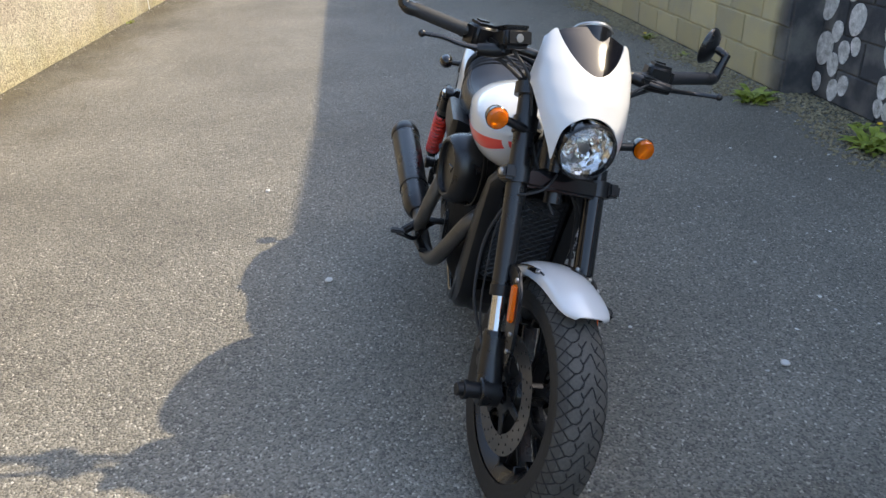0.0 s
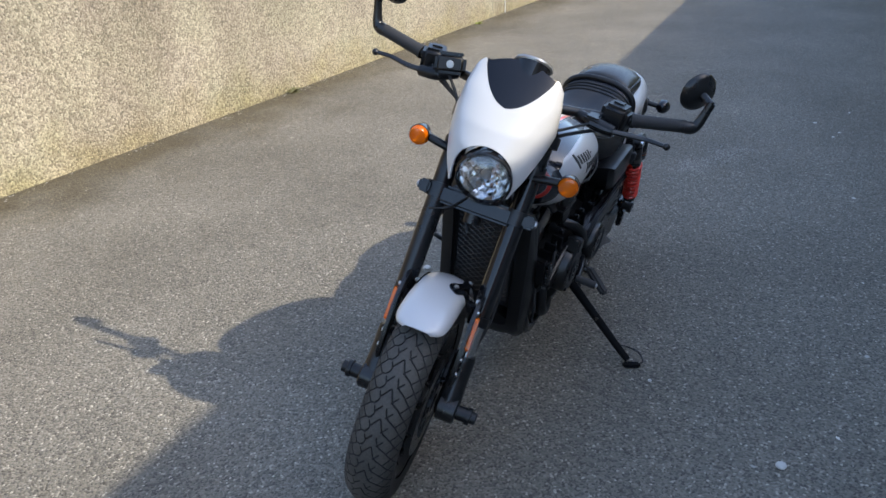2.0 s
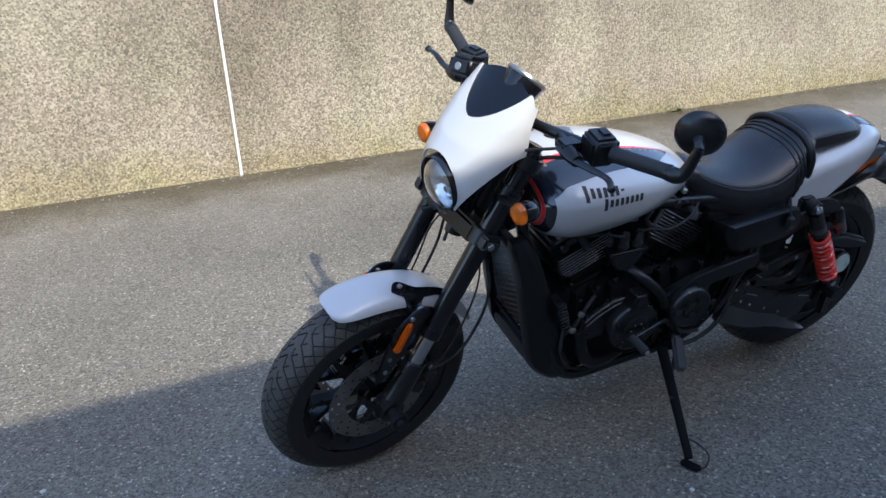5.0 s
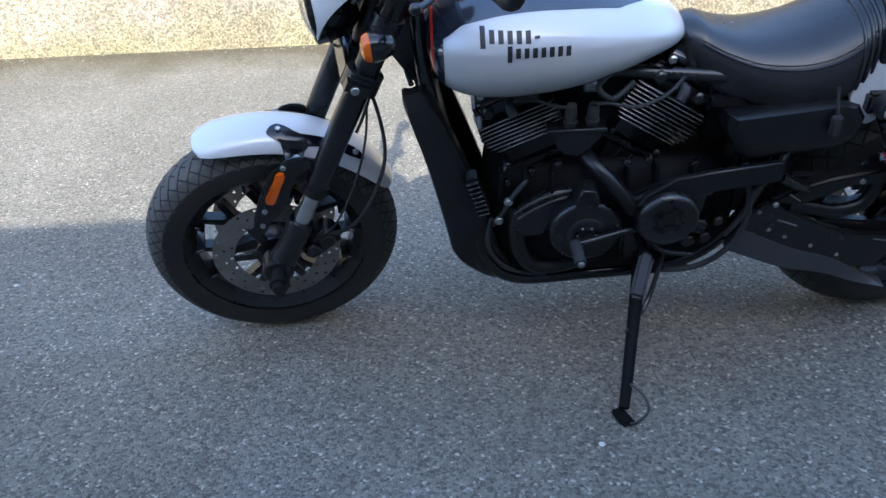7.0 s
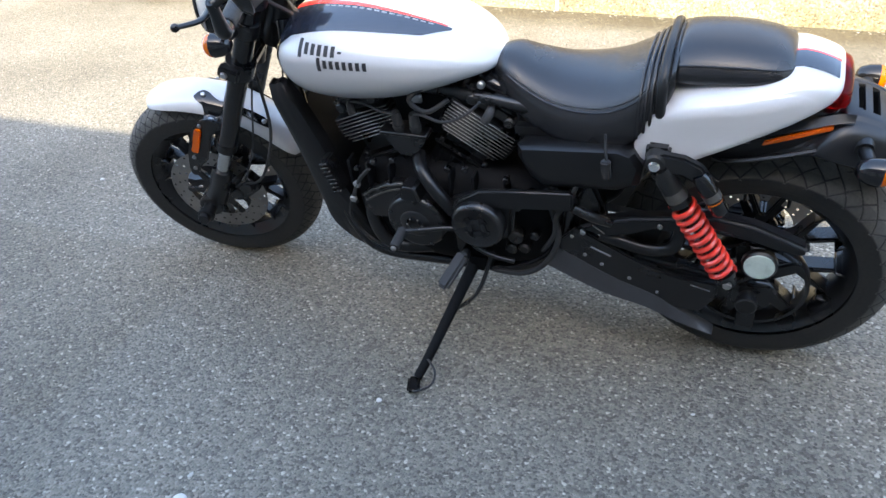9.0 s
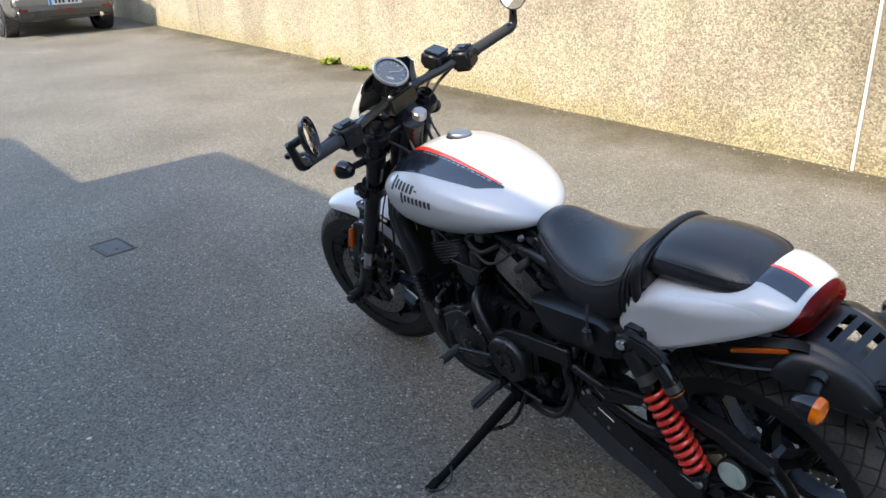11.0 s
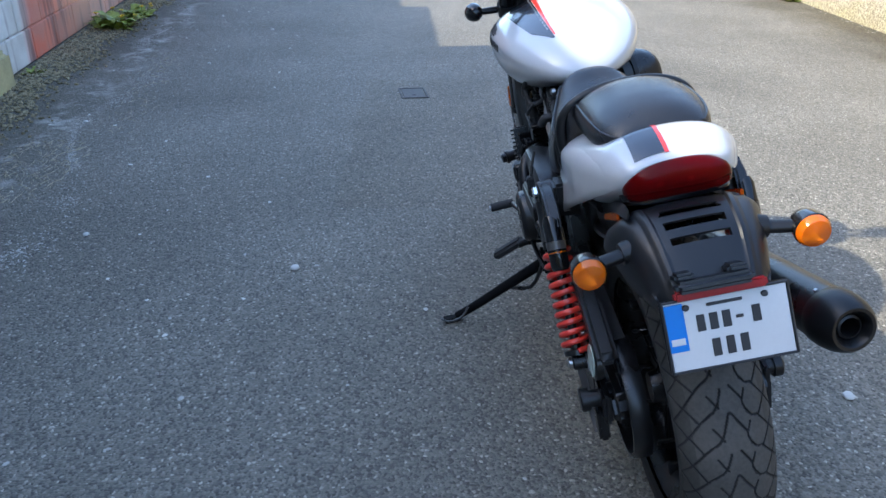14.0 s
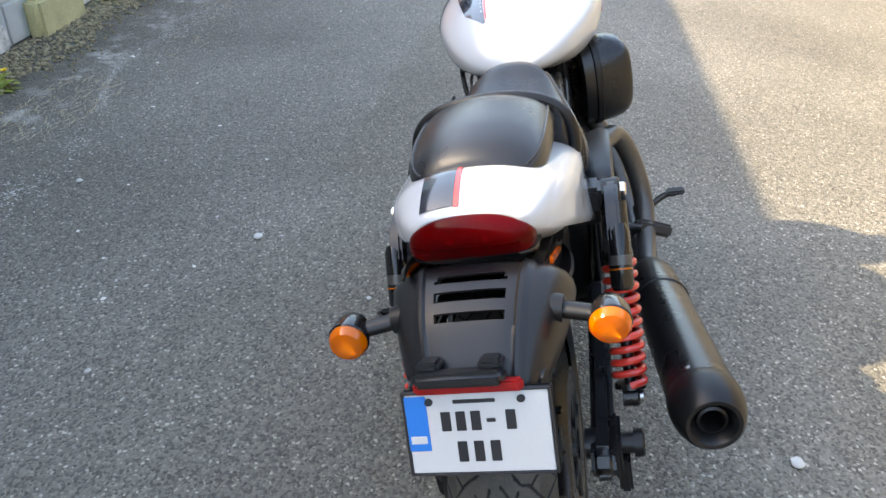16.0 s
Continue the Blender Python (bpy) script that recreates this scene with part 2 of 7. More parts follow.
    inv = nt.nodes.new("ShaderNodeMath")
    inv.operation = "MULTIPLY"
    inv.inputs[1].default_value = -1.0
    link(nt, add.outputs[0], inv.inputs[0])
    bp = nt.nodes.new("ShaderNodeBump")
    bp.inputs["Strength"].default_value, bp.inputs["Distance"].default_value = 1.0, 0.0045
    link(nt, inv.outputs[0], bp.inputs["Height"])
    link(nt, bp.outputs[0], b.inputs["Normal"])
    return m


def pebbledash_material():
    m = bpy.data.materials.new("pebbledash")
    m.use_nodes = True
    nt = m.node_tree
    b = nt.nodes["Principled BSDF"]
    tc = nt.nodes.new("ShaderNodeTexCoord")
    vor = nt.nodes.new("ShaderNodeTexVoronoi")
    vor.inputs["Scale"].default_value = 96
    big = nt.nodes.new("ShaderNodeTexNoise")
    big.inputs["Scale"].default_value, big.inputs["Detail"].default_value = 1.6, 9
    link(nt, tc.outputs["Object"], vor.inputs["Vector"])
    runs = nt.nodes.new("ShaderNodeMapping")
    runs.inputs["Scale"].default_value = (1.0, 1.0, 0.42)
    link(nt, tc.outputs["Object"], runs.inputs["Vector"])
    link(nt, runs.outputs[0], big.inputs["Vector"])
    sep = nt.nodes.new("ShaderNodeSeparateColor")
    link(nt, vor.outputs["Color"], sep.inputs[0])
    ramp = nt.nodes.new("ShaderNodeValToRGB")
    cr = ramp.color_ramp
    cr.elements[0].position, cr.elements[0].color = 0.0, (0.140, 0.128, 0.107, 1)
    cr.elements[1].position, cr.elements[1].color = 1.0, (0.43, 0.398, 0.334, 1)
    for p, c in ((0.25, (0.220, 0.201, 0.166, 1)), (0.6, (0.295, 0.271, 0.225, 1))):
        cr.elements.new(p).color = c
    link(nt, sep.outputs[0], ramp.inputs["Fac"])
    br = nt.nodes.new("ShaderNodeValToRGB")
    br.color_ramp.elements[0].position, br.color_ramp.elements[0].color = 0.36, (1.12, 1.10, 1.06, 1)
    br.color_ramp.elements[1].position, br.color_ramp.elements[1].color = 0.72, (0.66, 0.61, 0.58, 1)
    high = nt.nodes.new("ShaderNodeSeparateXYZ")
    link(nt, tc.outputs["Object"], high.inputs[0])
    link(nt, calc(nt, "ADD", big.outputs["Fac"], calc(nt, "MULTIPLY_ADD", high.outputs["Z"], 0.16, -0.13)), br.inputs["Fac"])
    tint = nt.nodes.new("ShaderNodeMix")
    tint.data_type, tint.blend_type = "RGBA", "MULTIPLY"
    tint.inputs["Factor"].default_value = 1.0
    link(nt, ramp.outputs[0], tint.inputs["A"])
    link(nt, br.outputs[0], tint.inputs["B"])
    # green and ochre growth creeping up from the foot
    xyz = nt.nodes.new("ShaderNodeSeparateXYZ")
    link(nt, tc.outputs["Object"], xyz.inputs[0])
    edge = nt.nodes.new("ShaderNodeTexNoise")
    edge.inputs["Scale"].default_value, edge.inputs["Detail"].default_value = 3.5, 8
    link(nt, tc.outputs["Object"], edge.inputs["Vector"])
    h = nt.nodes.new("ShaderNodeMath")
    h.operation = "MULTIPLY_ADD"
    h.inputs[1].default_value = -0.62
    link(nt, edge.outputs["Fac"], h.inputs[0])
    link(nt, xyz.outputs["Z"], h.inputs[2])
    mr = nt.nodes.new("ShaderNodeMapRange")
    mr.inputs["From Min"].default_value, mr.inputs["From Max"].default_value = -0.33, -0.02
    mr.inputs["To Min"].default_value, mr.inputs["To Max"].default_value = 0.92, 0.0
    link(nt, h.outputs[0], mr.inputs["Value"])
    moss = nt.nodes.new("ShaderNodeMix")
    moss.data_type, moss.blend_type = "RGBA", "MULTIPLY"
    moss.inputs["B"].default_value = (0.84, 0.81, 0.62, 1)
    link(nt, mr.outputs[0], moss.inputs["Factor"])
    patches = nt.nodes.new("ShaderNodeTexNoise")
    patches.inputs["Scale"].default_value, patches.inputs["Detail"].default_value = 2.3, 6
    link(nt, tc.outputs["Object"], patches.inputs["Vector"])
    hue = nt.nodes.new("ShaderNodeValToRGB")
    hue.color_ramp.elements[0].position, hue.color_ramp.elements[0].color = 0.34, (1.0, 0.96, 0.91, 1)
    hue.color_ramp.elements[1].position, hue.color_ramp.elements[1].color = 0.66, (0.97, 0.98, 0.86, 1)
    hue.color_ramp.elements.new(0.5).color = (1.02, 1.0, 0.91, 1)
    link(nt, patches.outputs["Fac"], hue.inputs["Fac"])
    hued = nt.nodes.new("ShaderNodeMix")
    hued.data_type, hued.blend_type = "RGBA", "MULTIPLY"
    hued.inputs["Factor"].default_value = 1.0
    link(nt, tint.outputs["Result"], hued.inputs["A"])
    link(nt, hue.outputs[0], hued.inputs["B"])
    link(nt, hued.outputs["Result"], moss.inputs["A"])
    link(nt, moss.outputs["Result"], b.inputs["Base Color"])
    b.inputs["Roughness"].default_value = 0.9
    b.inputs["Diffuse Roughness"].default_value = 1.0
    inv = nt.nodes.new("ShaderNodeMath")
    inv.operation = "MULTIPLY"
    inv.inputs[1].default_value = -1.0
    link(nt, vor.outputs["Distance"], inv.inputs[0])
    bp = nt.nodes.new("ShaderNodeBump")
    bp.inputs["Strength"].default_value, bp.inputs["Distance"].default_value = 0.9, 0.0050
    link(nt, inv.outputs[0], bp.inputs["Height"])
    link(nt, bp.outputs[0], b.inputs["Normal"])
    return m


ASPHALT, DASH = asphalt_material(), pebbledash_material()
WHITE_RENDER = material("white_mastic", (0.58, 0.57, 0.54), 0.7, vary=0.08, scale=6)


def blockwork_material():
    """Concrete blocks with old paint: each block its own shade, worn and stained."""
    m = material("painted_blockwork", (0.30, 0.28, 0.24), 0.9, vary=0.25, scale=5, fine=70, bump=0.7, depth=0.004)
    nt = m.node_tree
    b = nt.nodes["Principled BSDF"]
    src = b.inputs["Base Color"].links[0].from_socket
    geo = nt.nodes.new("ShaderNodeNewGeometry")
    sep = nt.nodes.new("ShaderNodeSeparateXYZ")
    link(nt, geo.outputs["Position"], sep.inputs[0])
    wob = nt.nodes.new("ShaderNodeTexNoise")
    wob.inputs["Scale"].default_value, wob.inputs["Detail"].default_value = 1.7, 5
    link(nt, geo.outputs["Position"], wob.inputs["Vector"])
    x = nt.nodes.new("ShaderNodeMath")
    x.operation = "MULTIPLY_ADD"
    x.inputs[1].default_value = 0.25
    link(nt, wob.outputs["Fac"], x.inputs[0])
    link(nt, sep.outputs["X"], x.inputs[2])
    mr = nt.nodes.new("ShaderNodeMapRange")
    mr.inputs["From Min"].default_value, mr.inputs["From Max"].default_value = -8.0, 16.0
    link(nt, x.outputs[0], mr.inputs["Value"])
    ramp = nt.nodes.new("ShaderNodeValToRGB")
    cr = ramp.color_ramp
    cr.elements[0].position, cr.elements[0].color = 0.0, (0.40, 0.34, 0.20, 1)
    cr.elements[1].position, cr.elements[1].color = 1.0, (0.25, 0.22, 0.19, 1)
    for p, c in ((0.247, (0.44, 0.37, 0.20, 1)), (0.251, (0.045, 0.046, 0.05, 1)), (0.440, (0.05, 0.052, 0.06, 1)), (0.452, (0.55, 0.58, 0.57, 1)),
                 (0.467, (0.36, 0.54, 0.55, 1)), (0.478, (0.62, 0.64, 0.62, 1)), (0.496, (0.60, 0.60, 0.57, 1)), (0.504, (0.60, 0.14, 0.08, 1)), (0.55, (0.66, 0.36, 0.24, 1)), (0.66, (0.62, 0.33, 0.30, 1)), (0.70, (0.26, 0.24, 0.20, 1)), (0.90, (0.22, 0.25, 0.20, 1))):
        cr.elements.new(p).color = c
    link(nt, mr.outputs[0], ramp.inputs["Fac"])
    info = nt.nodes.new("ShaderNodeObjectInfo")
    shade = nt.nodes.new("ShaderNodeMapRange")
    shade.inputs["To Min"].default_value, shade.inputs["To Max"].default_value = 0.84, 1.08
    link(nt, info.outputs["Random"], shade.inputs["Value"])
    wear = nt.nodes.new("ShaderNodeMix")
    wear.data_type = "RGBA"
    wmap = nt.nodes.new("ShaderNodeMapRange")
    wmap.inputs["From Min"].default_value, wmap.inputs["From Max"].default_value = 0.42, 0.62
    wmap.inputs["To Max"].default_value = 0.32
    patchy = nt.nodes.new("ShaderNodeTexNoise")
    patchy.inputs["Scale"].default_value, patchy.inputs["Detail"].default_value = 4.5, 9
    link(nt, geo.outputs["Position"], patchy.inputs["Vector"])
    link(nt, patchy.outputs["Fac"], wmap.inputs["Value"])
    link(nt, wmap.outputs[0], wear.inputs["Factor"])
    # upright drips of dark paint down the bright stretch
    tall = nt.nodes.new("ShaderNodeMapping")
    tall.inputs["Scale"].default_value = (7.0, 7.0, 0.7)
    link(nt, geo.outputs["Position"], tall.inputs["Vector"])
    drip = nt.nodes.new("ShaderNodeTexNoise")
    drip.inputs["Scale"].default_value, drip.inputs["Detail"].default_value = 1.0, 6
    link(nt, tall.outputs[0], drip.inputs["Vector"])
    bright = calc(nt, "GREATER_THAN", sep.outputs["X"], 2.75)
    drops = nt.nodes.new("ShaderNodeMix")
    drops.data_type = "RGBA"
    drops.inputs["B"].default_value = (0.10, 0.05, 0.05, 1)
    link(nt, calc(nt, "MULTIPLY", calc(nt, "MULTIPLY", calc(nt, "SUBTRACT", drip.outputs["Fac"], 0.54), 10.0, clamp=True), calc(nt, "MULTIPLY", bright, 0.75)), drops.inputs["Factor"])
    link(nt, ramp.outputs[0], drops.inputs["A"])
    link(nt, drops.outputs["Result"], wear.inputs["A"])
    link(nt, src, wear.inputs["B"])
    mul = nt.nodes.new("ShaderNodeVectorMath")
    mul.operation = "SCALE"
    link(nt, wear.outputs["Result"], mul.inputs[0])
    link(nt, shade.outputs[0], mul.inputs["Scale"])
    link(nt, mul.outputs[0], b.inputs["Base Color"])
    return m


BLOCK = blockwork_material()
MORTAR = material("mortar", (0.24, 0.225, 0.20), 0.95, vary=0.25, scale=6, fine=120, bump=0.6)

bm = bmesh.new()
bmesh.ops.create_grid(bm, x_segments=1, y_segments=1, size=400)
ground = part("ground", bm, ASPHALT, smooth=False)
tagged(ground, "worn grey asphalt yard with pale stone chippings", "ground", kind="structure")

WALL_Y = -3.375
wall_south = thing("wall_south", "long pebbledashed boundary wall, mossy at its foot", "wall", kind="structure")
joints = [-20.0, -6.5, 1.395, 11.9, 34.0]
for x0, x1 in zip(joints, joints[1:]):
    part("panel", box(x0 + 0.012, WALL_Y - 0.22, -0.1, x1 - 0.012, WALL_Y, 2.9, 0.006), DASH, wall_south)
for x in joints[1:-1]:
    w = 0.0095 if 0 < x < 5 else 0.009
    part("joint_strip", box(x - w, WALL_Y - 0.2, -0.1, x + w, WALL_Y + 0.003, 2.9, 0.003), WHITE_RENDER if x < 5 else MORTAR, wall_south)


def wall_line(x):
    return 2.62 + 0.108 * x


# the stepped block wall on the sunny side, which shades the yard
wall_north = thing("wall_north", "stepped concrete block wall with painted mural and piers", "wall", kind="structure")
TOPS = ((-14, -2.0, 2.45, 2.75), (-2.0, 4.1, 2.93, 3.29), (4.1, 5.85, 2.40, 2.5), (5.85, 8.2, 2.27, 2.4), (8.2, 11.5, 2.36, 2.55),
        (11.5, 14.7, 2.3, 2.5), (14.7, 22.3, 2.4, 2.9))
for x0, x1, h0, h1 in TOPS:
    b = bmesh.new()
    off = -0.2 if x1 < -1.9 else 0.0
    y0, y1 = wall_line(x0) + off + .012, wall_line(x1) + off + .012
    bottom = [b.verts.new(p) for p in ((x0, y0, -.1), (x1, y1, -.1), (x1, y1 + .2 - off, -.1), (x0, y0 + .2 - off, -.1))]
    top = [b.verts.new(p) for p in ((x0, y0, h0), (x1, y1, h1), (x1, y1 + .2 - off, h1), (x0, y0 + .2 - off, h0))]
    for i in range(4):
        b.faces.new((bottom[i], bottom[(i + 1) % 4], top[(i + 1) % 4], top[i]))
    b.faces.new(top)
    b.faces.new(bottom)
    part("wall_core", b, BLOCK, wall_north, smooth=False)
TURN = math.degrees(math.atan(0.108))
for x, h in ((8.75, 2.62), (14.75, 2.77), (-6.3, 2.5)):
    off = -0.2 if x < -2 else 0
    part("pier", box(-.19, -.16, -.1, .19, .30, h, .008, 2, m=pose(x, wall_line(x) + off, 0, 0, 0, TURN)), BLOCK, wall_north)


# ---- the motorcycle: materials ----
PAINT = material("pearl_white_paint", (0.48, 0.48, 0.482), 0.30, coat=1.0, vary=0.02, scale=3, fine=400, bump=0.02, rough_vary=0.03, depth=0.0005)
BLACK_GLOSS = material("black_gloss", (0.006, 0.006, 0.007), 0.14, coat=0.3, spec=0.35, vary=0.2, scale=12, fine=500, bump=0.03, rough_vary=0.05, depth=0.0005)
BLACK = material("black_powder_coat", (0.007, 0.007, 0.0078), 0.29, spec=0.5, vary=0.3, scale=14, fine=420, bump=0.18, rough_vary=0.12, depth=0.0006)
# lighter than the guard itself: the lip's sky sheen is put into the colour
LIP_SHEEN = material("satin_lip_sheen", (0.030, 0.031, 0.034), 0.32, vary=0.25, scale=16, fine=300, bump=0.2)
GUARD = material("mudguard_plastic", (0.0075, 0.0075, 0.0088), 0.34, spec=0.42, vary=0.25, scale=12, fine=600, bump=0.2, rough_vary=0.08, depth=0.0006)
DEEP = material("matt_black_casting", (0.005, 0.005, 0.0055), 0.62, vary=0.3, scale=18, fine=300, bump=0.5, spec=0.08, depth=0.001)
PLASTIC = material("black_plastic", (0.0065, 0.0065, 0.0072), 0.34, spec=0.36, vary=0.25, scale=10, fine=700, bump=0.3, rough_vary=0.12, depth=0.0006)
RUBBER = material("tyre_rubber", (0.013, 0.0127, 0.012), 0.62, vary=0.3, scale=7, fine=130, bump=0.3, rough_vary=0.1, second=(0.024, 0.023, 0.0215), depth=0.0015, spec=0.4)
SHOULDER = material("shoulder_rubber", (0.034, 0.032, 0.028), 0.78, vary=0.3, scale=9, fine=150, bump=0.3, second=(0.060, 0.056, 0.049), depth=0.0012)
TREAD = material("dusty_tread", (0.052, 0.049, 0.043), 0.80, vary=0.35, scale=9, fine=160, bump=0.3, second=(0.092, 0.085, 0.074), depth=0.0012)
# undusted rubber, its dark tone also painting in the shade inside the grooves
GROOVE_SHADE = material("shaded_groove_rubber", (0.016, 0.0155, 0.015), 0.9, vary=0.25, fine=160, bump=0.2)
GRIP = material("grip_rubber", (0.017, 0.017, 0.018), 0.7, vary=0.2, fine=300, bump=0.4)
VINYL = material("black_seat_vinyl", (0.012, 0.012, 0.0135), 0.25, vary=0.2, scale=11, fine=520, bump=0.38, rough_vary=0.08, depth=0.0012)
ALLOY = material("brushed_alloy", (0.42, 0.42, 0.42), 0.34, metal=1.0, vary=0.12, fine=250, bump=0.1)
STEEL = material("disc_steel", (0.42, 0.41, 0.395), 0.38, metal=0.9, vary=0.2, scale=20, fine=300, bump=0.1)
SLIDER = material("chromed_fork_tube", (0.55, 0.55, 0.55), 0.20, metal=1.0, vary=0.1, bump=0.03)
STANCHION = material("grey_fork_tube", (0.30, 0.30, 0.30), 0.30, metal=0.8, vary=0.1, bump=0.05)
FIN_EDGE = material("machined_fin_edge", (0.30, 0.295, 0.28), 0.42, metal=0.8, vary=0.2)
RED_SPRING = material("red_spring_paint", (0.62, 0.035, 0.022), 0.33, coat=0.5, vary=0.12, scale=20, bump=0.05)
RED_LINE = material("red_pinstripe", (0.62, 0.028, 0.02), 0.3, coat=1.0, vary=0.05, bump=0.0)
NAVY = material("dark_graphic", (0.012, 0.015, 0.024), 0.22, coat=1.0, vary=0.1, bump=0.0)
CHROME = material("chrome", (0.82, 0.82, 0.82), 0.08, metal=1.0, vary=0.04, bump=0.0, rough_vary=0.03)
REFLECT_RED = material("red_reflector", (0.30, 0.008, 0.008), 0.35, vary=0.2, scale=60, bump=0.3, spec=0.25)
BOWL = material("lamp_bowl_silver", (0.70, 0.70, 0.70), 0.13, metal=1.0, vary=0.12, scale=30, bump=0.0, rough_vary=0.08)
PLATE_WHITE = material("plate_white", (0.54, 0.54, 0.535), 0.4, coat=0.2, vary=0.04, bump=0.02)
PLATE_BLUE = material("plate_blue", (0.008, 0.17, 0.55), 0.45, vary=0.05, bump=0.0, spec=0.3)
INK = material("black_ink", (0.015, 0.015, 0.017), 0.5, vary=0.1, bump=0.0)
MESH_GREY = material("radiator_core", (0.03, 0.03, 0.032), 0.5, metal=0.3, vary=0.2, fine=300)
PIPE = material("black_ceramic_pipe", (0.085, 0.080, 0.074), 0.36, metal=0.5, vary=0.25, scale=16, bump=0.1)
DISC_GREEN = material("pale_green_disc", (0.42, 0.50, 0.45), 0.3, coat=0.5, vary=0.15, scale=40, bump=0.0)


def lens_material(name, color, rough=0.12, ior=1.49):
    m = bpy.data.materials.new(name)
    m.use_nodes = True
    nt = m.node_tree
    b = nt.nodes["Principled BSDF"]
    b.inputs["Base Color"].default_value = (*color, 1)
    b.inputs["Roughness"].default_value = rough
    b.inputs["IOR"].default_value = ior
    b.inputs["Transmission Weight"].default_value = 0.55
    b.inputs["Coat Weight"].default_value = 0.6
    tc = nt.nodes.new("ShaderNodeTexCoord")
    v = nt.nodes.new("ShaderNodeTexVoronoi")
    v.inputs["Scale"].default_value = 170
    link(nt, tc.outputs["Object"], v.inputs["Vector"])
    bp = nt.nodes.new("ShaderNodeBump")
    bp.inputs["Strength"].default_value, bp.inputs["Distance"].default_value = 0.16, 0.001
    link(nt, v.outputs["Distance"], bp.inputs["Height"])
    link(nt, bp.outputs[0], b.inputs["Normal"])
    return m


AMBER = lens_material("amber_lens", (1.0, 0.20, 0.003))
AMBER.node_tree.nodes["Principled BSDF"].inputs["Coat Weight"].default_value = 0.15
RED_LENS = lens_material("red_lens", (0.16, 0.001, 0.003), 0.03)
RED_LENS.node_tree.nodes["Principled BSDF"].inputs["Transmission Weight"].default_value = 0.12
RED_LENS.node_tree.nodes["Principled BSDF"].inputs["Coat Weight"].default_value = 1.0
LAMP_LENS = lens_material("red_lamp_lens", (0.27, 0.0006, 0.002), 0.02, 1.15)
for n in [n for n in LAMP_LENS.node_tree.nodes if n.type == "BUMP"]:
    n.inputs["Strength"].default_value = 0.03
LAMP_LENS.node_tree.nodes["Principled BSDF"].inputs["Coat Weight"].default_value = 0.08
LAMP_LENS.node_tree.nodes["Principled BSDF"].inputs["Specular IOR Level"].default_value = 0.3
LAMP_LENS.node_tree.nodes["Principled BSDF"].inputs["Transmission Weight"].default_value = 0.86
CLEAR = lens_material("clear_lens", (1, 1, 1), 0.03)
CLEAR.node_tree.nodes["Principled BSDF"].inputs["Transmission Weight"].default_value = 1.0
for n in [n for n in CLEAR.node_tree.nodes if n.type == "BUMP"]:
    n.inputs["Strength"].default_value = 0.05
SMOKE = material("smoked_screen", (0.003, 0.003, 0.005), 0.05, spec=0.42, vary=0.1, bump=0.0, rough_vary=0.02)
MIRROR = material("mirror_glass", (0.9, 0.9, 0.9), 0.02, metal=1.0, vary=0.0, bump=0.0, rough_vary=0.0)

# ---- the motorcycle: frame of reference ----
LEAN = 12.6
bike = thing("motorcycle", "white and black motorcycle with red springs leaning on its stand", "motorcycle",
             pose(0, -0.0963, 0, -LEAN, 0, 1.05))
AXX, AXZ = 1.511, 0.303
AXIS, UP = Vector((1.61, 0, 0)), Vector((-math.sin(radians(27)), 0, math.cos(radians(27))))
STEER = Matrix.Translation(AXIS) @ Matrix.Rotation(radians(10.95), 4, UP) @ Matrix.Translation(-AXIS)
MIRRORED = Matrix.Diagonal((1, -1, 1, 1))


def T(x, y, z):
    return Matrix.Translation((x, y, z))


def turned(x, y, z, rx=0, ry=0, rz=0):
    return pose(x, y, z, rx, ry, rz)


def both(name, make, mat, parent=bike, label="", m=Matrix()):
    """A part on the left and its mirror image on the right."""
    made = []
    for side in (Matrix(), MIRRORED):
        b = make()
        bmesh.ops.transform(b, matrix=m @ side, verts=b.verts)
        made.append(part(name, b, mat, parent, label))
    return made


def rod(a, c, r, sides=14, **k):
    return tube([a, c], r, sides, 1, **k)


def disc(center, way, r, depth, b=0.002, sides=28, m=None, bm=None):
    """A short round block whose far face looks along way."""
    prof = [(0, 0), (r, 0), (r, depth - b), (r - b, depth), (0, depth)]
    turn = Vector((0, 1, 0)).rotation_difference(Vector(way)).to_matrix().to_4x4()
    mm = Matrix.Translation(center) @ turn
    return lathe(prof, sides, m=(m @ mm) if m is not None else mm, bm=bm)


def ring_of(x, zt, zb, w, zw, nu=2.3, nl=2.3, n=40, y0=0.0):
    out = []
    for i in range(n):
        a = 2 * math.pi * i / n
        c, s = math.cos(a), math.sin(a)
        e = 2 / (nu if s >= 0 else nl)
        y = w * math.copysign(abs(c) ** e, c)
        z = zw + ((zt - zw) if s >= 0 else (zw - zb)) * math.copysign(abs(s) ** e, s)
        out.append(Vector((x, y0 + y, z)))
    return out


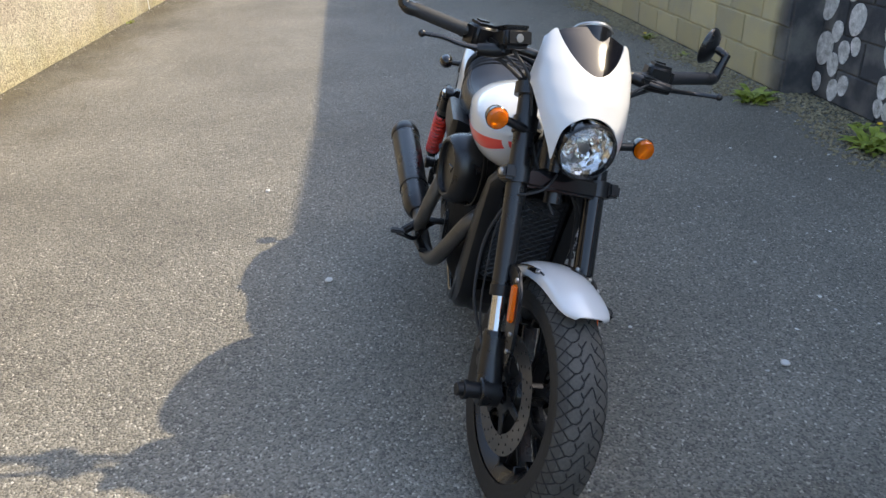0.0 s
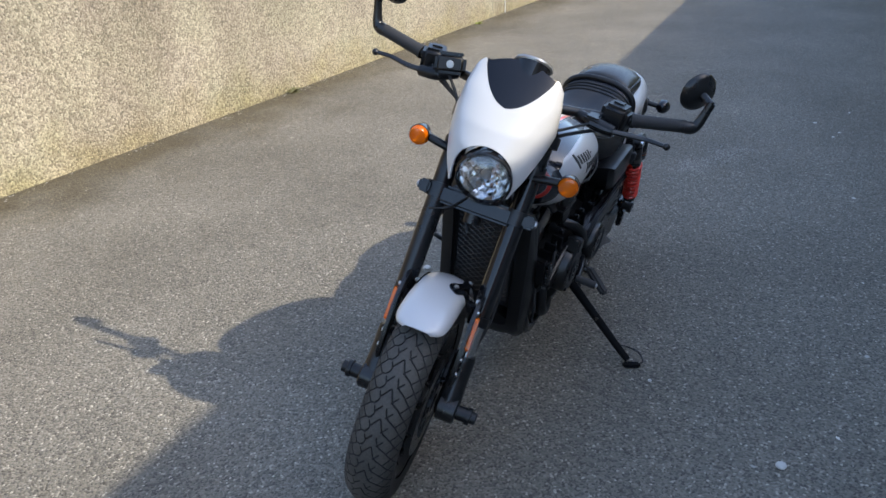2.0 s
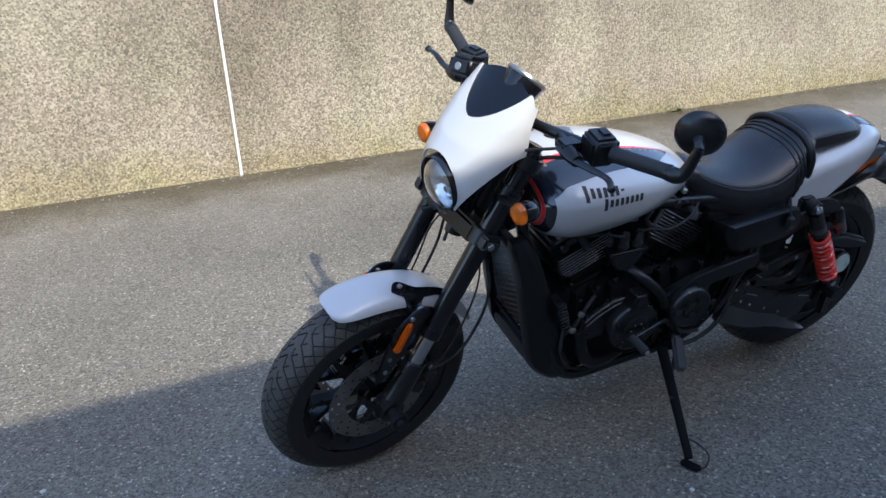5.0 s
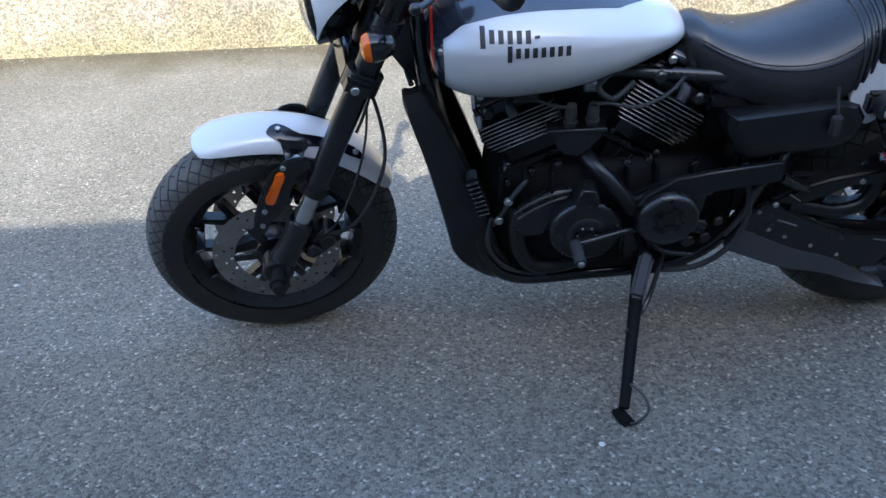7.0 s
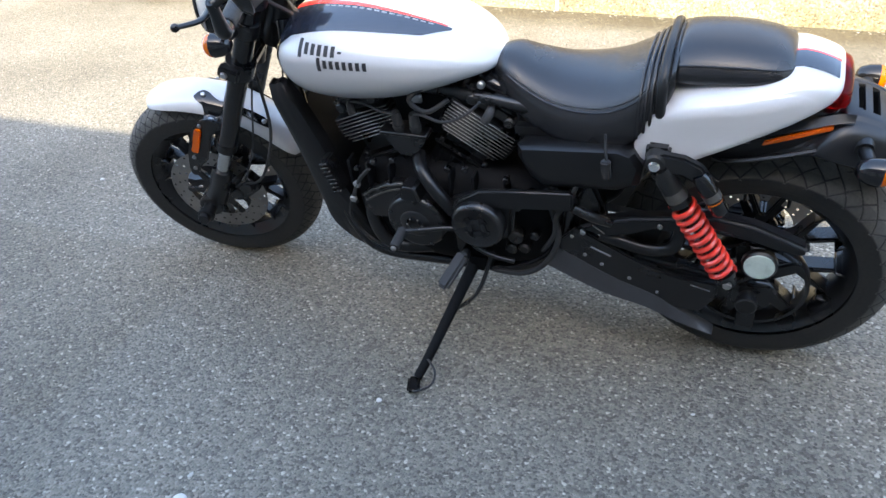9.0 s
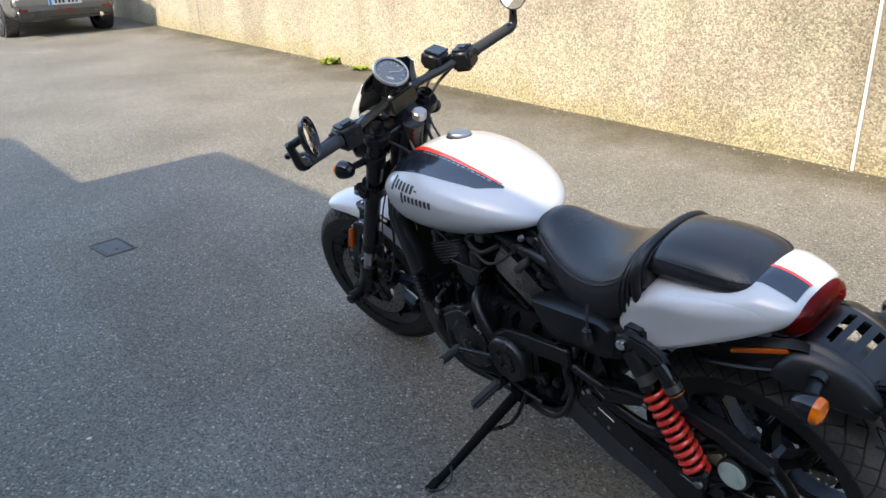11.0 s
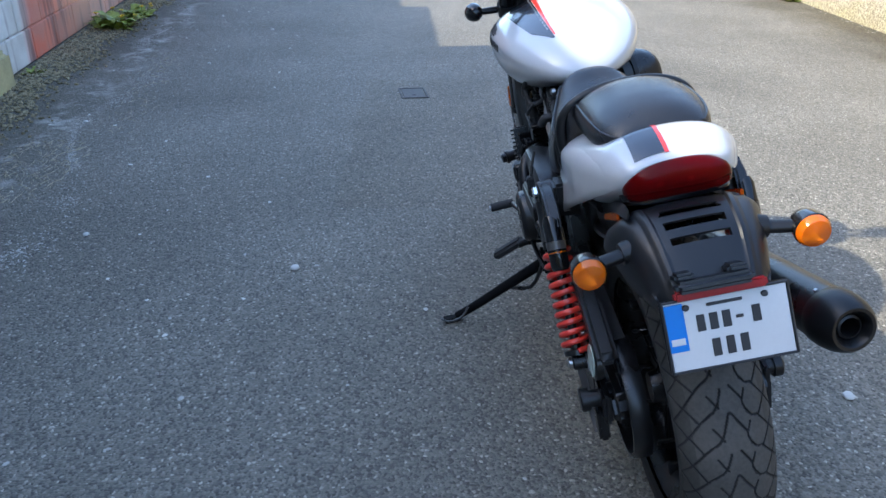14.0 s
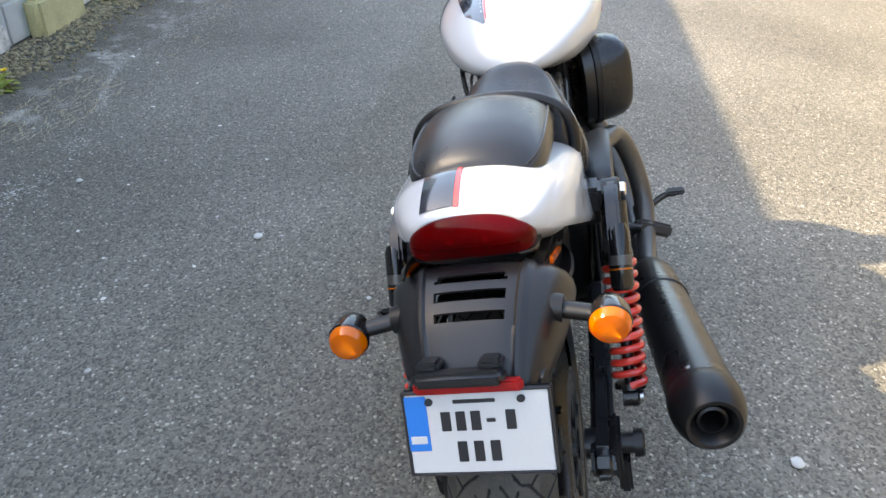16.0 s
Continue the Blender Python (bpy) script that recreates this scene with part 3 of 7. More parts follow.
# ---- wheels ----
def tyre(center, R, half, rim_r, pitch, climb, m):
    """A tyre with its tread grooves pressed in; climb is the sense in which the arrowheads point."""
    na, ns = 1500, 148
    ang = np.linspace(0, 2 * np.pi, na, endpoint=False)
    s = np.linspace(-1, 1, ns)
    # section: a round crown that falls into the sidewalls
    t = s * 1.55
    crown = np.sin(np.clip(t, -1.45, 1.45)) / np.sin(1.24)
    y = half * np.where(np.abs(s) < 0.8, crown, np.sign(s) * (1 - 0.9 * np.clip(np.abs(s) - 0.8, 0, 1) ** 1.5))
    edge = R - half * 0.95 * (1 - np.cos(1.24))
    r = np.where(np.abs(s) < 0.8, R - half * 0.95 * (1 - np.cos(np.clip(np.abs(t), 0, 1.24))), edge + (rim_r - edge) * (np.abs(s) - 0.8) / 0.2)
    A, S = np.meshgrid(ang, s, indexing="ij")
    sp = np.abs(S) / 0.8
    k = round(2 * np.pi * R / pitch)
    u = climb * A / (2 * np.pi) * k
    groove = np.zeros(A.shape)
    # arches over the middle line, every second one open at its top; each side has its own run, and a net ties the shoulders
    left = (((.07, .15, .23, .33, .44), (.14, .36, .46, .52, .60), .0010), ((.14, .29), (.42, .21), .0008))
    right = (((.07, .23), (.10, .33), .0010), ((.22, .31), (.37, .17), .0009), ((.22, .26, .35, .47), (.37, .50, .60, .62), .0010))
    net = (((.44, .62, .80, 1.0), (.60, .78, .95, 1.10), .0010), ((.48, .72), (.63, .34), .0008), ((.72, 1.0), (.86, .55), .0008))
    for side, lines in ((S >= 0, left + net), (S < 0, right + net)):
        for shape in lines:
            for shift in (0, .5):
                at, along, width = shape
                if at[0] == .07 and shift == 0:
                    at, along = (0, .03) + at, (0, .03) + along
                line = np.interp(sp, at, along) + shift
                slope = np.interp(sp, at, np.gradient(along, at)) * pitch / (half * 1.25)
                wide = width / pitch * np.sqrt(1 + slope ** 2)
                off = u + line
                here = np.clip(1.5 - np.abs(off - np.round(off)) / wide, 0, 1) * ((sp >= at[0]) & (sp <= at[-1]) & side)
                groove = np.maximum(groove, here * here * (3 - 2 * here))
    depth = 0.0045 * groove
    rr = np.broadcast_to(r, A.shape) - depth
    # a moulded rib on each sidewall
    rr = rr + np.where((np.abs(S) > 0.93) & (np.abs(S) < 0.955), 0.0015, 0)
    yy = np.broadcast_to(y, A.shape)
    xyz = np.stack([center[0] + rr * np.cos(A), center[1] + yy, center[2] + rr * np.sin(A)], -1).reshape(-1, 3)
    idx = np.arange(na * ns).reshape(na, ns)
    nxt = np.roll(idx, -1, 0)
    quads = np.stack([idx[:, :-1], idx[:, 1:], nxt[:, 1:], nxt[:, :-1]], -1).reshape(-1, 4)
    me = bpy.data.meshes.new("tyre")
    me.from_pydata(xyz.tolist(), [], quads.tolist())
    me.transform(m)
    me.materials.append(RUBBER)
    me.materials.append(TREAD)
    me.materials.append(GROOVE_SHADE)
    me.materials.append(SHOULDER)
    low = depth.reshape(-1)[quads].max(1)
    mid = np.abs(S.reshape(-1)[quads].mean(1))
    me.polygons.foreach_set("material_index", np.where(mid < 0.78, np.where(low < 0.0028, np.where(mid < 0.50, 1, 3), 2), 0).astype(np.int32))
    me.polygons.foreach_set("use_smooth", [True] * len(me.polygons))
    return me


def wheel(name, center, R, half, rim_r, rim_half, m, pitch, waves, label):
    cx, cy, cz = center
    at = m @ T(cx, cy, cz)
    rr, rh = rim_r, rim_half
    prof = [(rr, -rh), (rr + .006, -rh), (rr + .006, -rh + .006), (rr - .006, -rh + .012), (rr - .018, -rh * .45), (rr - .018, rh * .45),
            (rr - .006, rh - .012), (rr + .006, rh - .006), (rr + .006, rh), (rr, rh), (rr - .012, rh - .010), (rr - .028, rh * .5),
            (rr - .030, 0), (rr - .028, -rh * .5), (rr - .012, -rh + .010)]
    body = part(name, lathe(prof, 96, m=at, closed=True), BLACK, bike, label)
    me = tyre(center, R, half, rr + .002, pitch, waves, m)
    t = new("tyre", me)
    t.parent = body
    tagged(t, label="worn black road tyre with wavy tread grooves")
    part("hub", lathe([(0, -rh * .9), (.030, -rh * .9), (.034, -rh * .6), (.05, -rh * .3), (.05, rh * .3), (.034, rh * .6), (.030, rh * .9), (0, rh * .9)], 32, m=at), BLACK, body)
    # seven spokes, each forked towards the rim
    for i in range(7):
        turn = at @ Matrix.Rotation(2 * math.pi * i / 7 + 0.2, 4, "Y")
        b = prism([(.040, -.015), (.105, -.011), (rr - .016, -.052), (rr - .016, -.039), (.130, -.004), (.130, .004), (rr - .016, .039),
                   (rr - .016, .052), (.105, .011), (.040, .015)], -rh * .36, rh * .36, .005, 2, m=turn)
        # raised ridges where the arms run into the rim
        for dz in (-.046, .046):
            box(rr - .050, -rh * .70, dz - .0035, rr - .014, rh * .70, dz + .0035, .003, 1, m=turn, bm=b)
        part("spoke", b, BLACK, body)
    return body, at


def brake_disc(at, y, r0, r1, parent, holes=3):
    b = bmesh.new()
    n, rows = 120, 9
    vs = [[b.verts.new((( r0 + (r1 - r0) * j / rows) * math.cos(2 * math.pi * i / n), y, (r0 + (r1 - r0) * j / rows) * math.sin(2 * math.pi * i / n))) for j in range(rows + 1)] for i in range(n)]
    for i in range(n):
        for j in range(rows):
            hole = (i + 2 * (j // 3)) % 6 == 0 and j in (1, 4, 7)
            if not hole:
                b.faces.new((vs[i][j], vs[i][j + 1], vs[(i + 1) % n][j + 1], vs[(i + 1) % n][j]))
    bmesh.ops.solidify(b, geom=b.faces[:], thickness=0.005)
    bmesh.ops.transform(b, matrix=at, verts=b.verts)
    d = part("brake_disc", b, STEEL, parent, "drilled steel brake disc")
    for i in range(6):
        part("carrier_arm", prism([(.045, -.012), (r0 + .004, -.007), (r0 + .004, .012), (.045, .012)], y - .003, y + .004, .002, 1, m=at @ Matrix.Rotation(i * math.pi / 3, 4, "Y")), BLACK, d)
    part("disc_carrier", lathe([(.028, y - .003), (.05, y - .003), (.05, y + .005), (.028, y + .005)], 32, m=at, closed=True), BLACK, d)
    return d


front_wheel, front_at = wheel("front_wheel", (AXX, 0.0, AXZ), 0.300, 0.061, 0.214, 0.052, STEER, 0.072, 1, "black seven-spoke alloy front wheel")
rear_wheel, rear_at = wheel("rear_wheel", (-0.005, 0.0, 0.320), 0.318, 0.078, 0.222, 0.065, Matrix(), 0.105, -1, "black seven-spoke alloy rear wheel")
for y in (0.066, -0.066):
    brake_disc(front_at, y, 0.098, 0.150, front_wheel)
brake_disc(rear_at, -0.085, 0.085, 0.132, rear_wheel)
# belt pulley of the rear wheel, with windows
b = bmesh.new()
lathe([(.118, .088), (.126, .088), (.128, .094), (.128, .118), (.126, .124), (.118, .124)], 84, m=rear_at, bm=b, closed=True)
for i in range(5):
    prism([(.03, -.020), (.120, -.010), (.120, .020), (.03, .016)], .098, .112, .004, 2, m=rear_at @ Matrix.Rotation(i * 2 * math.pi / 5, 4, "Y"), bm=b)
lathe([(.0, .095), (.04, .095), (.04, .118), (.0, .118)], 28, m=rear_at, bm=b)
part("belt_pulley", b, BLACK, rear_wheel)


# ---- fork, steering ----
def fork_x(z):
    return 1.271 + (0.752 - z) * 0.5095


def on_fork(z, y, d=0.0):
    return (fork_x(z) + d * 0.891, y, z + d * 0.454)


FORK_Y = 0.108
for sgn in (1, -1):
    y = sgn * FORK_Y
    leg = part("fork_tube", tube([on_fork(z, y) for z in (.985, .80, .60, .515)], .0262, 24, 1, m=STEER), BLACK_GLOSS if sgn > 0 else BLACK, bike, "thick black upper fork tube")
    part("dust_seal", tube([on_fork(.53, y), on_fork(.506, y)], .0285, 24, 1, m=STEER), PLASTIC, leg)
    part("fork_cap", tube([on_fork(.985, y), on_fork(.998, y)], .021, 20, 1, m=STEER), BLACK_GLOSS, leg)
    part("stanchion", tube([on_fork(.52, y), on_fork(.375, y)], .0205, 24, 1, m=STEER), SLIDER, bike, "chromed fork stanchion")
    b = tube([on_fork(.43, y), on_fork(.415, y), on_fork(.36, y), on_fork(.300, y, .006), on_fork(.275, y, .008)], [.0275, .030, .030, .034, .026], 24, 2, m=STEER)
    disc((AXX, y - sgn * .02, AXZ), (0, sgn, 0), .036, .050, .004, m=STEER, bm=b)
    bottom = part("fork_bottom", b, BLACK, bike)
    b = disc((AXX, y + sgn * .03, AXZ), (0, sgn, 0), .020, .030, .003, m=STEER)
    disc((AXX, y + sgn * .058, AXZ), (0, sgn, 0), .024, .012, .002, m=STEER, bm=b)
    disc((AXX, y + sgn * .069, AXZ), (0, sgn, 0), .017, .016, .002, m=STEER, bm=b)
    part("axle_end", b, PLASTIC, bottom)
    # caliper behind the leg
    cb = box(-.05, -.026, -.032, .05, .026, .032, .012, 3, m=STEER @ turned(1.405, sgn * .083, .345, 0, 35, 0))
    for k in (-.022, .022):
        disc((0, 0, 0), (0, sgn, 0), .020, .036, .004, m=STEER @ turned(1.405, sgn * .083, .345, 0, 35, 0) @ T(k, 0, 0), bm=cb)
    cal = part("brake_caliper", cb, BLACK, bike)
    for k in (-.04, .04):
        part("caliper_bolt", disc((0, 0, 0), (0, sgn, 0), .006, .030, .001, 12, m=STEER @ turned(1.405, sgn * .083, .345, 0, 35, 0) @ T(k, 0, .024)), ALLOY, cal)
    # reflector on its bracket, in front of the leg
    br = prism([(1.386, .588), (1.410, .600), (1.440, .598), (1.456, .585), (1.482, .565), (1.505, .525), (1.530, .470), (1.545, .409), (1.526, .398), (1.500, .436), (1.478, .452), (1.466, .470), (1.426, .548), (1.397, .565)], y - sgn * .012, y - sgn * .002, .003, 2, round_n=3, m=STEER)
    holder = part("fender_bracket", br, BLACK, bike)
    bm_ = prism([(1.448, .566), (1.456, .575), (1.466, .574), (1.503, .502), (1.500, .493), (1.485, .490)], y - sgn * .0018, y + sgn * .009, .003, 2, m=STEER)
    part("reflector", bm_, AMBER, holder, "amber side reflector")
    for xx, zz in ((1.450, .582), (1.510, .470), (1.522, .430)):
        part("bolt", disc((xx, y - sgn * .003, zz), (0, sgn, 0), .006, .006, .001, 12, m=STEER), ALLOY, holder)

for z0, z1, name in ((.752, .792, "lower_fork_clamp"), (.945, .975, "upper_fork_clamp")):
    zc = (z0 + z1) / 2
    x = fork_x(zc)
    tilt = STEER @ turned(x, 0, zc, 0, -27, 0)
    b = box(-.030, -.10, -(z1 - z0) / 2, .026, .10, (z1 - z0) / 2, .008, 3, m=tilt)
    for sgn in (1, -1):
        lathe([(.0, -.5 * (z1 - z0)), (.038, -.5 * (z1 - z0)), (.038, .5 * (z1 - z0)), (0, .5 * (z1 - z0))], 28, m=tilt @ turned(0, sgn * FORK_Y, 0, 90, 0, 0), bm=b)
        if name[0] == "l":
            box(-.012, sgn * .128, -.017, .040, sgn * .160, .017, .006, 2, m=tilt, bm=b)
    cl = part(name, b, BLACK, bike)
    for sgn in (1, -1):
        if name[0] == "l":
            part("clamp_bolt", disc((.022, sgn * .158, 0), (0, sgn, 0), .009, .008, .002, 14, m=tilt), ALLOY, cl)
part("steering_stem", rod((1.16, 0, 1.0), (1.275, 0, .72), .024, m=STEER), BLACK, bike)
# cross brace below the lamp
part("lower_yoke_cover", box(-.02, -.10, -.024, .028, .10, .024, .008, 3, m=STEER @ turned(fork_x(.772) + .01, 0, .772, 0, -27, 0)), BLACK_GLOSS, bike)

# front fender: a short crowned blade round the wheel
def fender_radius(v):
    return between((.335, .334, .333, .333, .332, .328), (0, .2, .4, .6, .8, 1), v)


rings = []
for i in range(57):
    v = i / 56
    a = radians(68 + v * 88)
    rad = fender_radius(v)
    fall = 0.014 + 0.026 * (1 - abs(2 * v - 1) ** 3)
    half = 0.069 * (0.5 + 0.5 * max(0, 1 - abs(2 * v - 1) ** 9) ** 0.5)
    ring = []
    for j in range(21):
        s = j / 20 * 2 - 1
        y = half * math.sin(s * 1.45) / math.sin(1.45)
        d = fall * abs(s) ** 2.4
        rr = rad - d
        ring.append((AXX + rr * math.cos(a), y, AXZ + rr * math.sin(a)))
    rings.append(ring)
b = loft(rings, cap=False, close=False)
bmesh.ops.solidify(b, geom=b.faces[:], thickness=0.004)
bmesh.ops.transform(b, matrix=STEER, verts=b.verts)
fender = part("front_fender", b, PAINT, bike, "glossy white short front fender")
# black bracket plates on both shoulders of the fender, each with a front and a rear tab and an ear that steps out to the fork
def shoulder(a, t, lift):
    """A place on the fender's shoulder: a in degrees round the wheel, t from its crown (0) to its rim (1) and out to the fork (past 1)."""
    v = (a - 68) / 88
    f = min(t, 1)
    y = .069 * math.sin(f * 1.45) / math.sin(1.45) + .030 * max(0, t - 1) / .3
    r_ = fender_radius(v) + lift - .040 * f ** 2.4 - .006 * max(0, t - 1) / .3
    return Vector((AXX + r_ * math.cos(radians(a)), y, AXZ + r_ * math.sin(radians(a))))


for sgn in (1, -1):
    rows = []
    for i in range(41):
        a = 96.5 + 39.5 * i / 40
        lo = between((.42, .24, .17, .22, .36, .44, .42, .37, .35, .40, .52), (96.5, 98, 100.5, 103, 106, 109, 116, 124, 130, 134, 136), a)
        hi = between((.48, .58, .72, 1.30, 1.30, .78, .66, .66, .62, .56), (96.5, 98, 101.5, 104, 109.5, 112, 120, 130, 134, 136), a)
        if sgn < 0:
            lo, hi = max(lo, .72), max(.77, min(hi, .88))
        rows.append([shoulder(a, lo + (hi - lo) * j / 12, .0045) for j in range(13)])
    b = loft([[Vector((p.x, sgn * p.y, p.z)) for p in row] for row in rows], cap=False, close=False)
    bmesh.ops.solidify(b, geom=b.faces[:], thickness=0.004)
    bmesh.ops.transform(b, matrix=STEER, verts=b.verts)
    brace = part("fender_brace", b, BLACK_GLOSS, fender)
    for a, t, r_ in ((100.8, .36 if sgn > 0 else .80, .0065), (131.5, .50 if sgn > 0 else .75, .0065)):
        p, q = shoulder(a, t, .004), shoulder(a, t, .012)
        way = Vector((q.x - p.x, sgn * .004, q.z - p.z)).normalized()
        part("fender_bolt", disc((p.x, sgn * p.y, p.z), way, r_, .007, .002, 12, m=STEER), STANCHION, brace)
    if sgn > 0:
        part("ear_bolt", disc((1.418, .090, .590), (0, 1, 0), .010, .012, .003, 14, m=STEER), STANCHION, brace)

# headlamp
HL = STEER @ turned(1.328, 0.008, .886, 0, 0, 0) @ Matrix.Rotation(radians(6), 4, "Y") @ Matrix.Rotation(radians(-90), 4, "Z")
# in this frame +y looks ahead
shell = part("headlamp", lathe([(0, -.085), (.04, -.08), (.066, -.05), (.073, -.01), (.073, .012), (.069, .016), (.066, .012), (.066, -.002)], 48, m=HL), BLACK_GLOSS, bike, "round headlamp with clear lens")
refl = bmesh.new()
n, rows = 36, 10
vs = [[refl.verts.new((r_ * math.cos(2 * math.pi * i / n), -.055 + .05 * (r_ / .064) ** 2 + (.0020 if (i // 2 + j // 2) % 2 else 0), r_ * math.sin(2 * math.pi * i / n))) for j, r_ in ((k, .010 + .055 * k / rows) for k in range(rows + 1))] for i in range(n)]
for i in range(n):
    for j in range(rows):
        refl.faces.new((vs[i][j], vs[i][j + 1], vs[(i + 1) % n][j + 1], vs[(i + 1) % n][j]))
bmesh.ops.transform(refl, matrix=HL, verts=refl.verts)
part("reflector_bowl", refl, BOWL, shell, smooth=False)
b = lathe([(0, -.05), (.006, -.05), (.006, -.02), (0, -.016)], 16, m=HL)
lathe([(.0, -.022), (.012, -.022), (.014, -.012), (.0, -.008)], 20, m=HL, bm=b)
lathe([(.0, -.03), (.009, -.03), (.009, -.014), (.0, -.012)], 18, m=HL @ T(.012, 0, -.034), bm=b)
part("bulb_shield", b, ALLOY, shell)
part("lens", lathe([(0, .032), (.02, .0305), (.04, .0255), (.055, .0175), (.067, .006), (.067, .002), (.055, .0135), (.04, .0215), (.02, .0265), (0, .028)], 48, m=HL), CLEAR, shell, "clear headlamp glass")


# flyscreen round the headlamp
def screen_at(phi, z, grow=0.0):
    zs = (.83, .85, .90, .95, 1.0, 1.055, 1.11, 1.16)
    xf = between((1.352, 1.356, 1.360, 1.348, 1.312, 1.256, 1.195, 1.135), zs, z)
    w = between((.100, .106, .122, .131, .133, .126, .112, .090), zs, z) + grow
    xr = between((1.285, 1.278, 1.238, 1.200, 1.185, 1.180, 1.152, 1.120), zs, z)
    s, c = math.sin(phi), math.cos(phi)
    return Vector((xr + (xf + grow - xr) * max(c, 0) ** 0.85, w * s, z))


def low_edge(s):
    y = abs(s) * .128
    if y < .0785:
        return .886 + math.sqrt(.081 ** 2 - y * y)
    if y < .092:
        return .886 + .02 - (y - .0785) / .0135 * .062
    return .844 + (y - .092) / .036 * .145


def high_edge(s):
    a = abs(s)
    return 1.046 + .072 * (a / .84) ** 1.7 if a < .84 else 1.118 + .003 * math.sin((a - .84) / .16 * math.pi) - .024 * ((a - .84) / .16) ** 2


def skin(bottom, top, span, rows, cols, grow=0.0, thick=.004):
    rings = []
    for i in range(cols + 1):
        phi = radians(-span + 2 * span * i / cols)
        s = math.sin(phi)
        z0, z1 = bottom(s), top(s)
        rings.append([screen_at(phi, z0 + (z1 - z0) * j / rows, grow) for j in range(rows + 1)])
    b = loft(rings, cap=False, close=False)
    bmesh.ops.smooth_vert(b, verts=[v for v in b.verts if not v.is_boundary], factor=.5, use_axis_x=True, use_axis_y=True, use_axis_z=True)
    bmesh.ops.solidify(b, geom=b.faces[:], thickness=thick)
    bmesh.ops.transform(b, matrix=STEER, verts=b.verts)
    return b


cowl = part("flyscreen", skin(low_edge, high_edge, 89, 22, 72), PAINT, bike, "white flyscreen wrapped round the headlamp")
part("screen", skin(lambda s: high_edge(s) - .012, lambda s: max(1.138 - .022 * (s / .84) ** 2, high_edge(s) - .006), 57, 12, 48, -.004, .003), SMOKE, cowl, "dark smoked visor")
# inner lining, dark, seen from the saddle
part("lining", skin(lambda s: max(low_edge(s), .97), high_edge, 80, 10, 40, -.008, .002), PLASTIC, cowl)

# instrument
GA = STEER @ T(1.131, 0.0175, 1.1115) @ Vector((0, 1, 0)).rotation_difference(Vector((-.62, 0, .78))).to_matrix().to_4x4()
gauge = part("instrument", lathe([(0, -.05), (.040, -.05), (.047, -.01), (.050, .006), (.050, .014), (.046, .016), (.043, .010)], 40, m=GA), BLACK_GLOSS, bike, "round black instrument with chrome rim")
part("bezel", lathe([(.0505, .008), (.0525, .012), (.050, .018), (.045, .0165), (.0505, .008)], 44, m=GA), STANCHION, gauge)
part("dial", lathe([(0, .009), (.043, .009), (.043, .006), (0, .006)], 40, m=GA), INK, gauge)
b = bmesh.new()
for i in range(9):
    a = radians(-120 + i * 30)
    box(-.0008, .0092, .032, .0008, .0102, .038, 0, 1, m=GA @ Matrix.Rotation(a, 4, "Y"), bm=b)
box(-.010, .0092, -.026, .010, .0102, -.019, .001, 1, m=GA, bm=b)
box(-.001, .0104, -.005, .001, .0112, .030, 0, 1, m=GA @ Matrix.Rotation(radians(-70), 4, "Y"), bm=b)
part("dial_marks", b, STANCHION, gauge)
part("glass", lathe([(0, .0145), (.044, .0135), (.044, .012), (0, .0125)], 40, m=GA), CLEAR, gauge).visible_shadow = False

# handlebar, grips, levers, bar-end mirrors
BAR_END = {1: Vector((1.061, .420, 1.076)), -1: Vector((1.042, -.408, 1.060))}
BAR_IN = {1: Vector((1.090, .292, 1.057)), -1: Vector((1.078, -.284, 1.048))}
SWITCH = {1: (1.094, .254, 1.057), -1: (1.086, -.244, 1.046)}
bar = part("handlebar", tube([BAR_END[1], BAR_IN[1], (1.118, .18, 1.046), (1.140, .08, 1.040), (1.145, 0, 1.040), (1.140, -.08, 1.039), (1.108, -.18, 1.042), BAR_IN[-1], BAR_END[-1]], .0125, 16, 5, m=STEER), BLACK, bike)
b = box(-.022, -.055, -.03, .022, .055, .022, .006, 2, m=STEER @ T(1.145, 0, 1.03))
part("bar_clamp", b, BLACK, bar)
for yy in (-.042, .042):
    for dx in (-.013, .013):
        part("clamp_bolt", disc((1.145 + dx, yy, 1.050), (0, 0, 1), .007, .008, .002, 12, m=STEER), ALLOY, bar)
part("ignition_switch", disc((1.085, .0, .975), (-.45, 0, .9), .021, .022, .004, 24, m=STEER), STANCHION, bike, "silver ignition barrel")
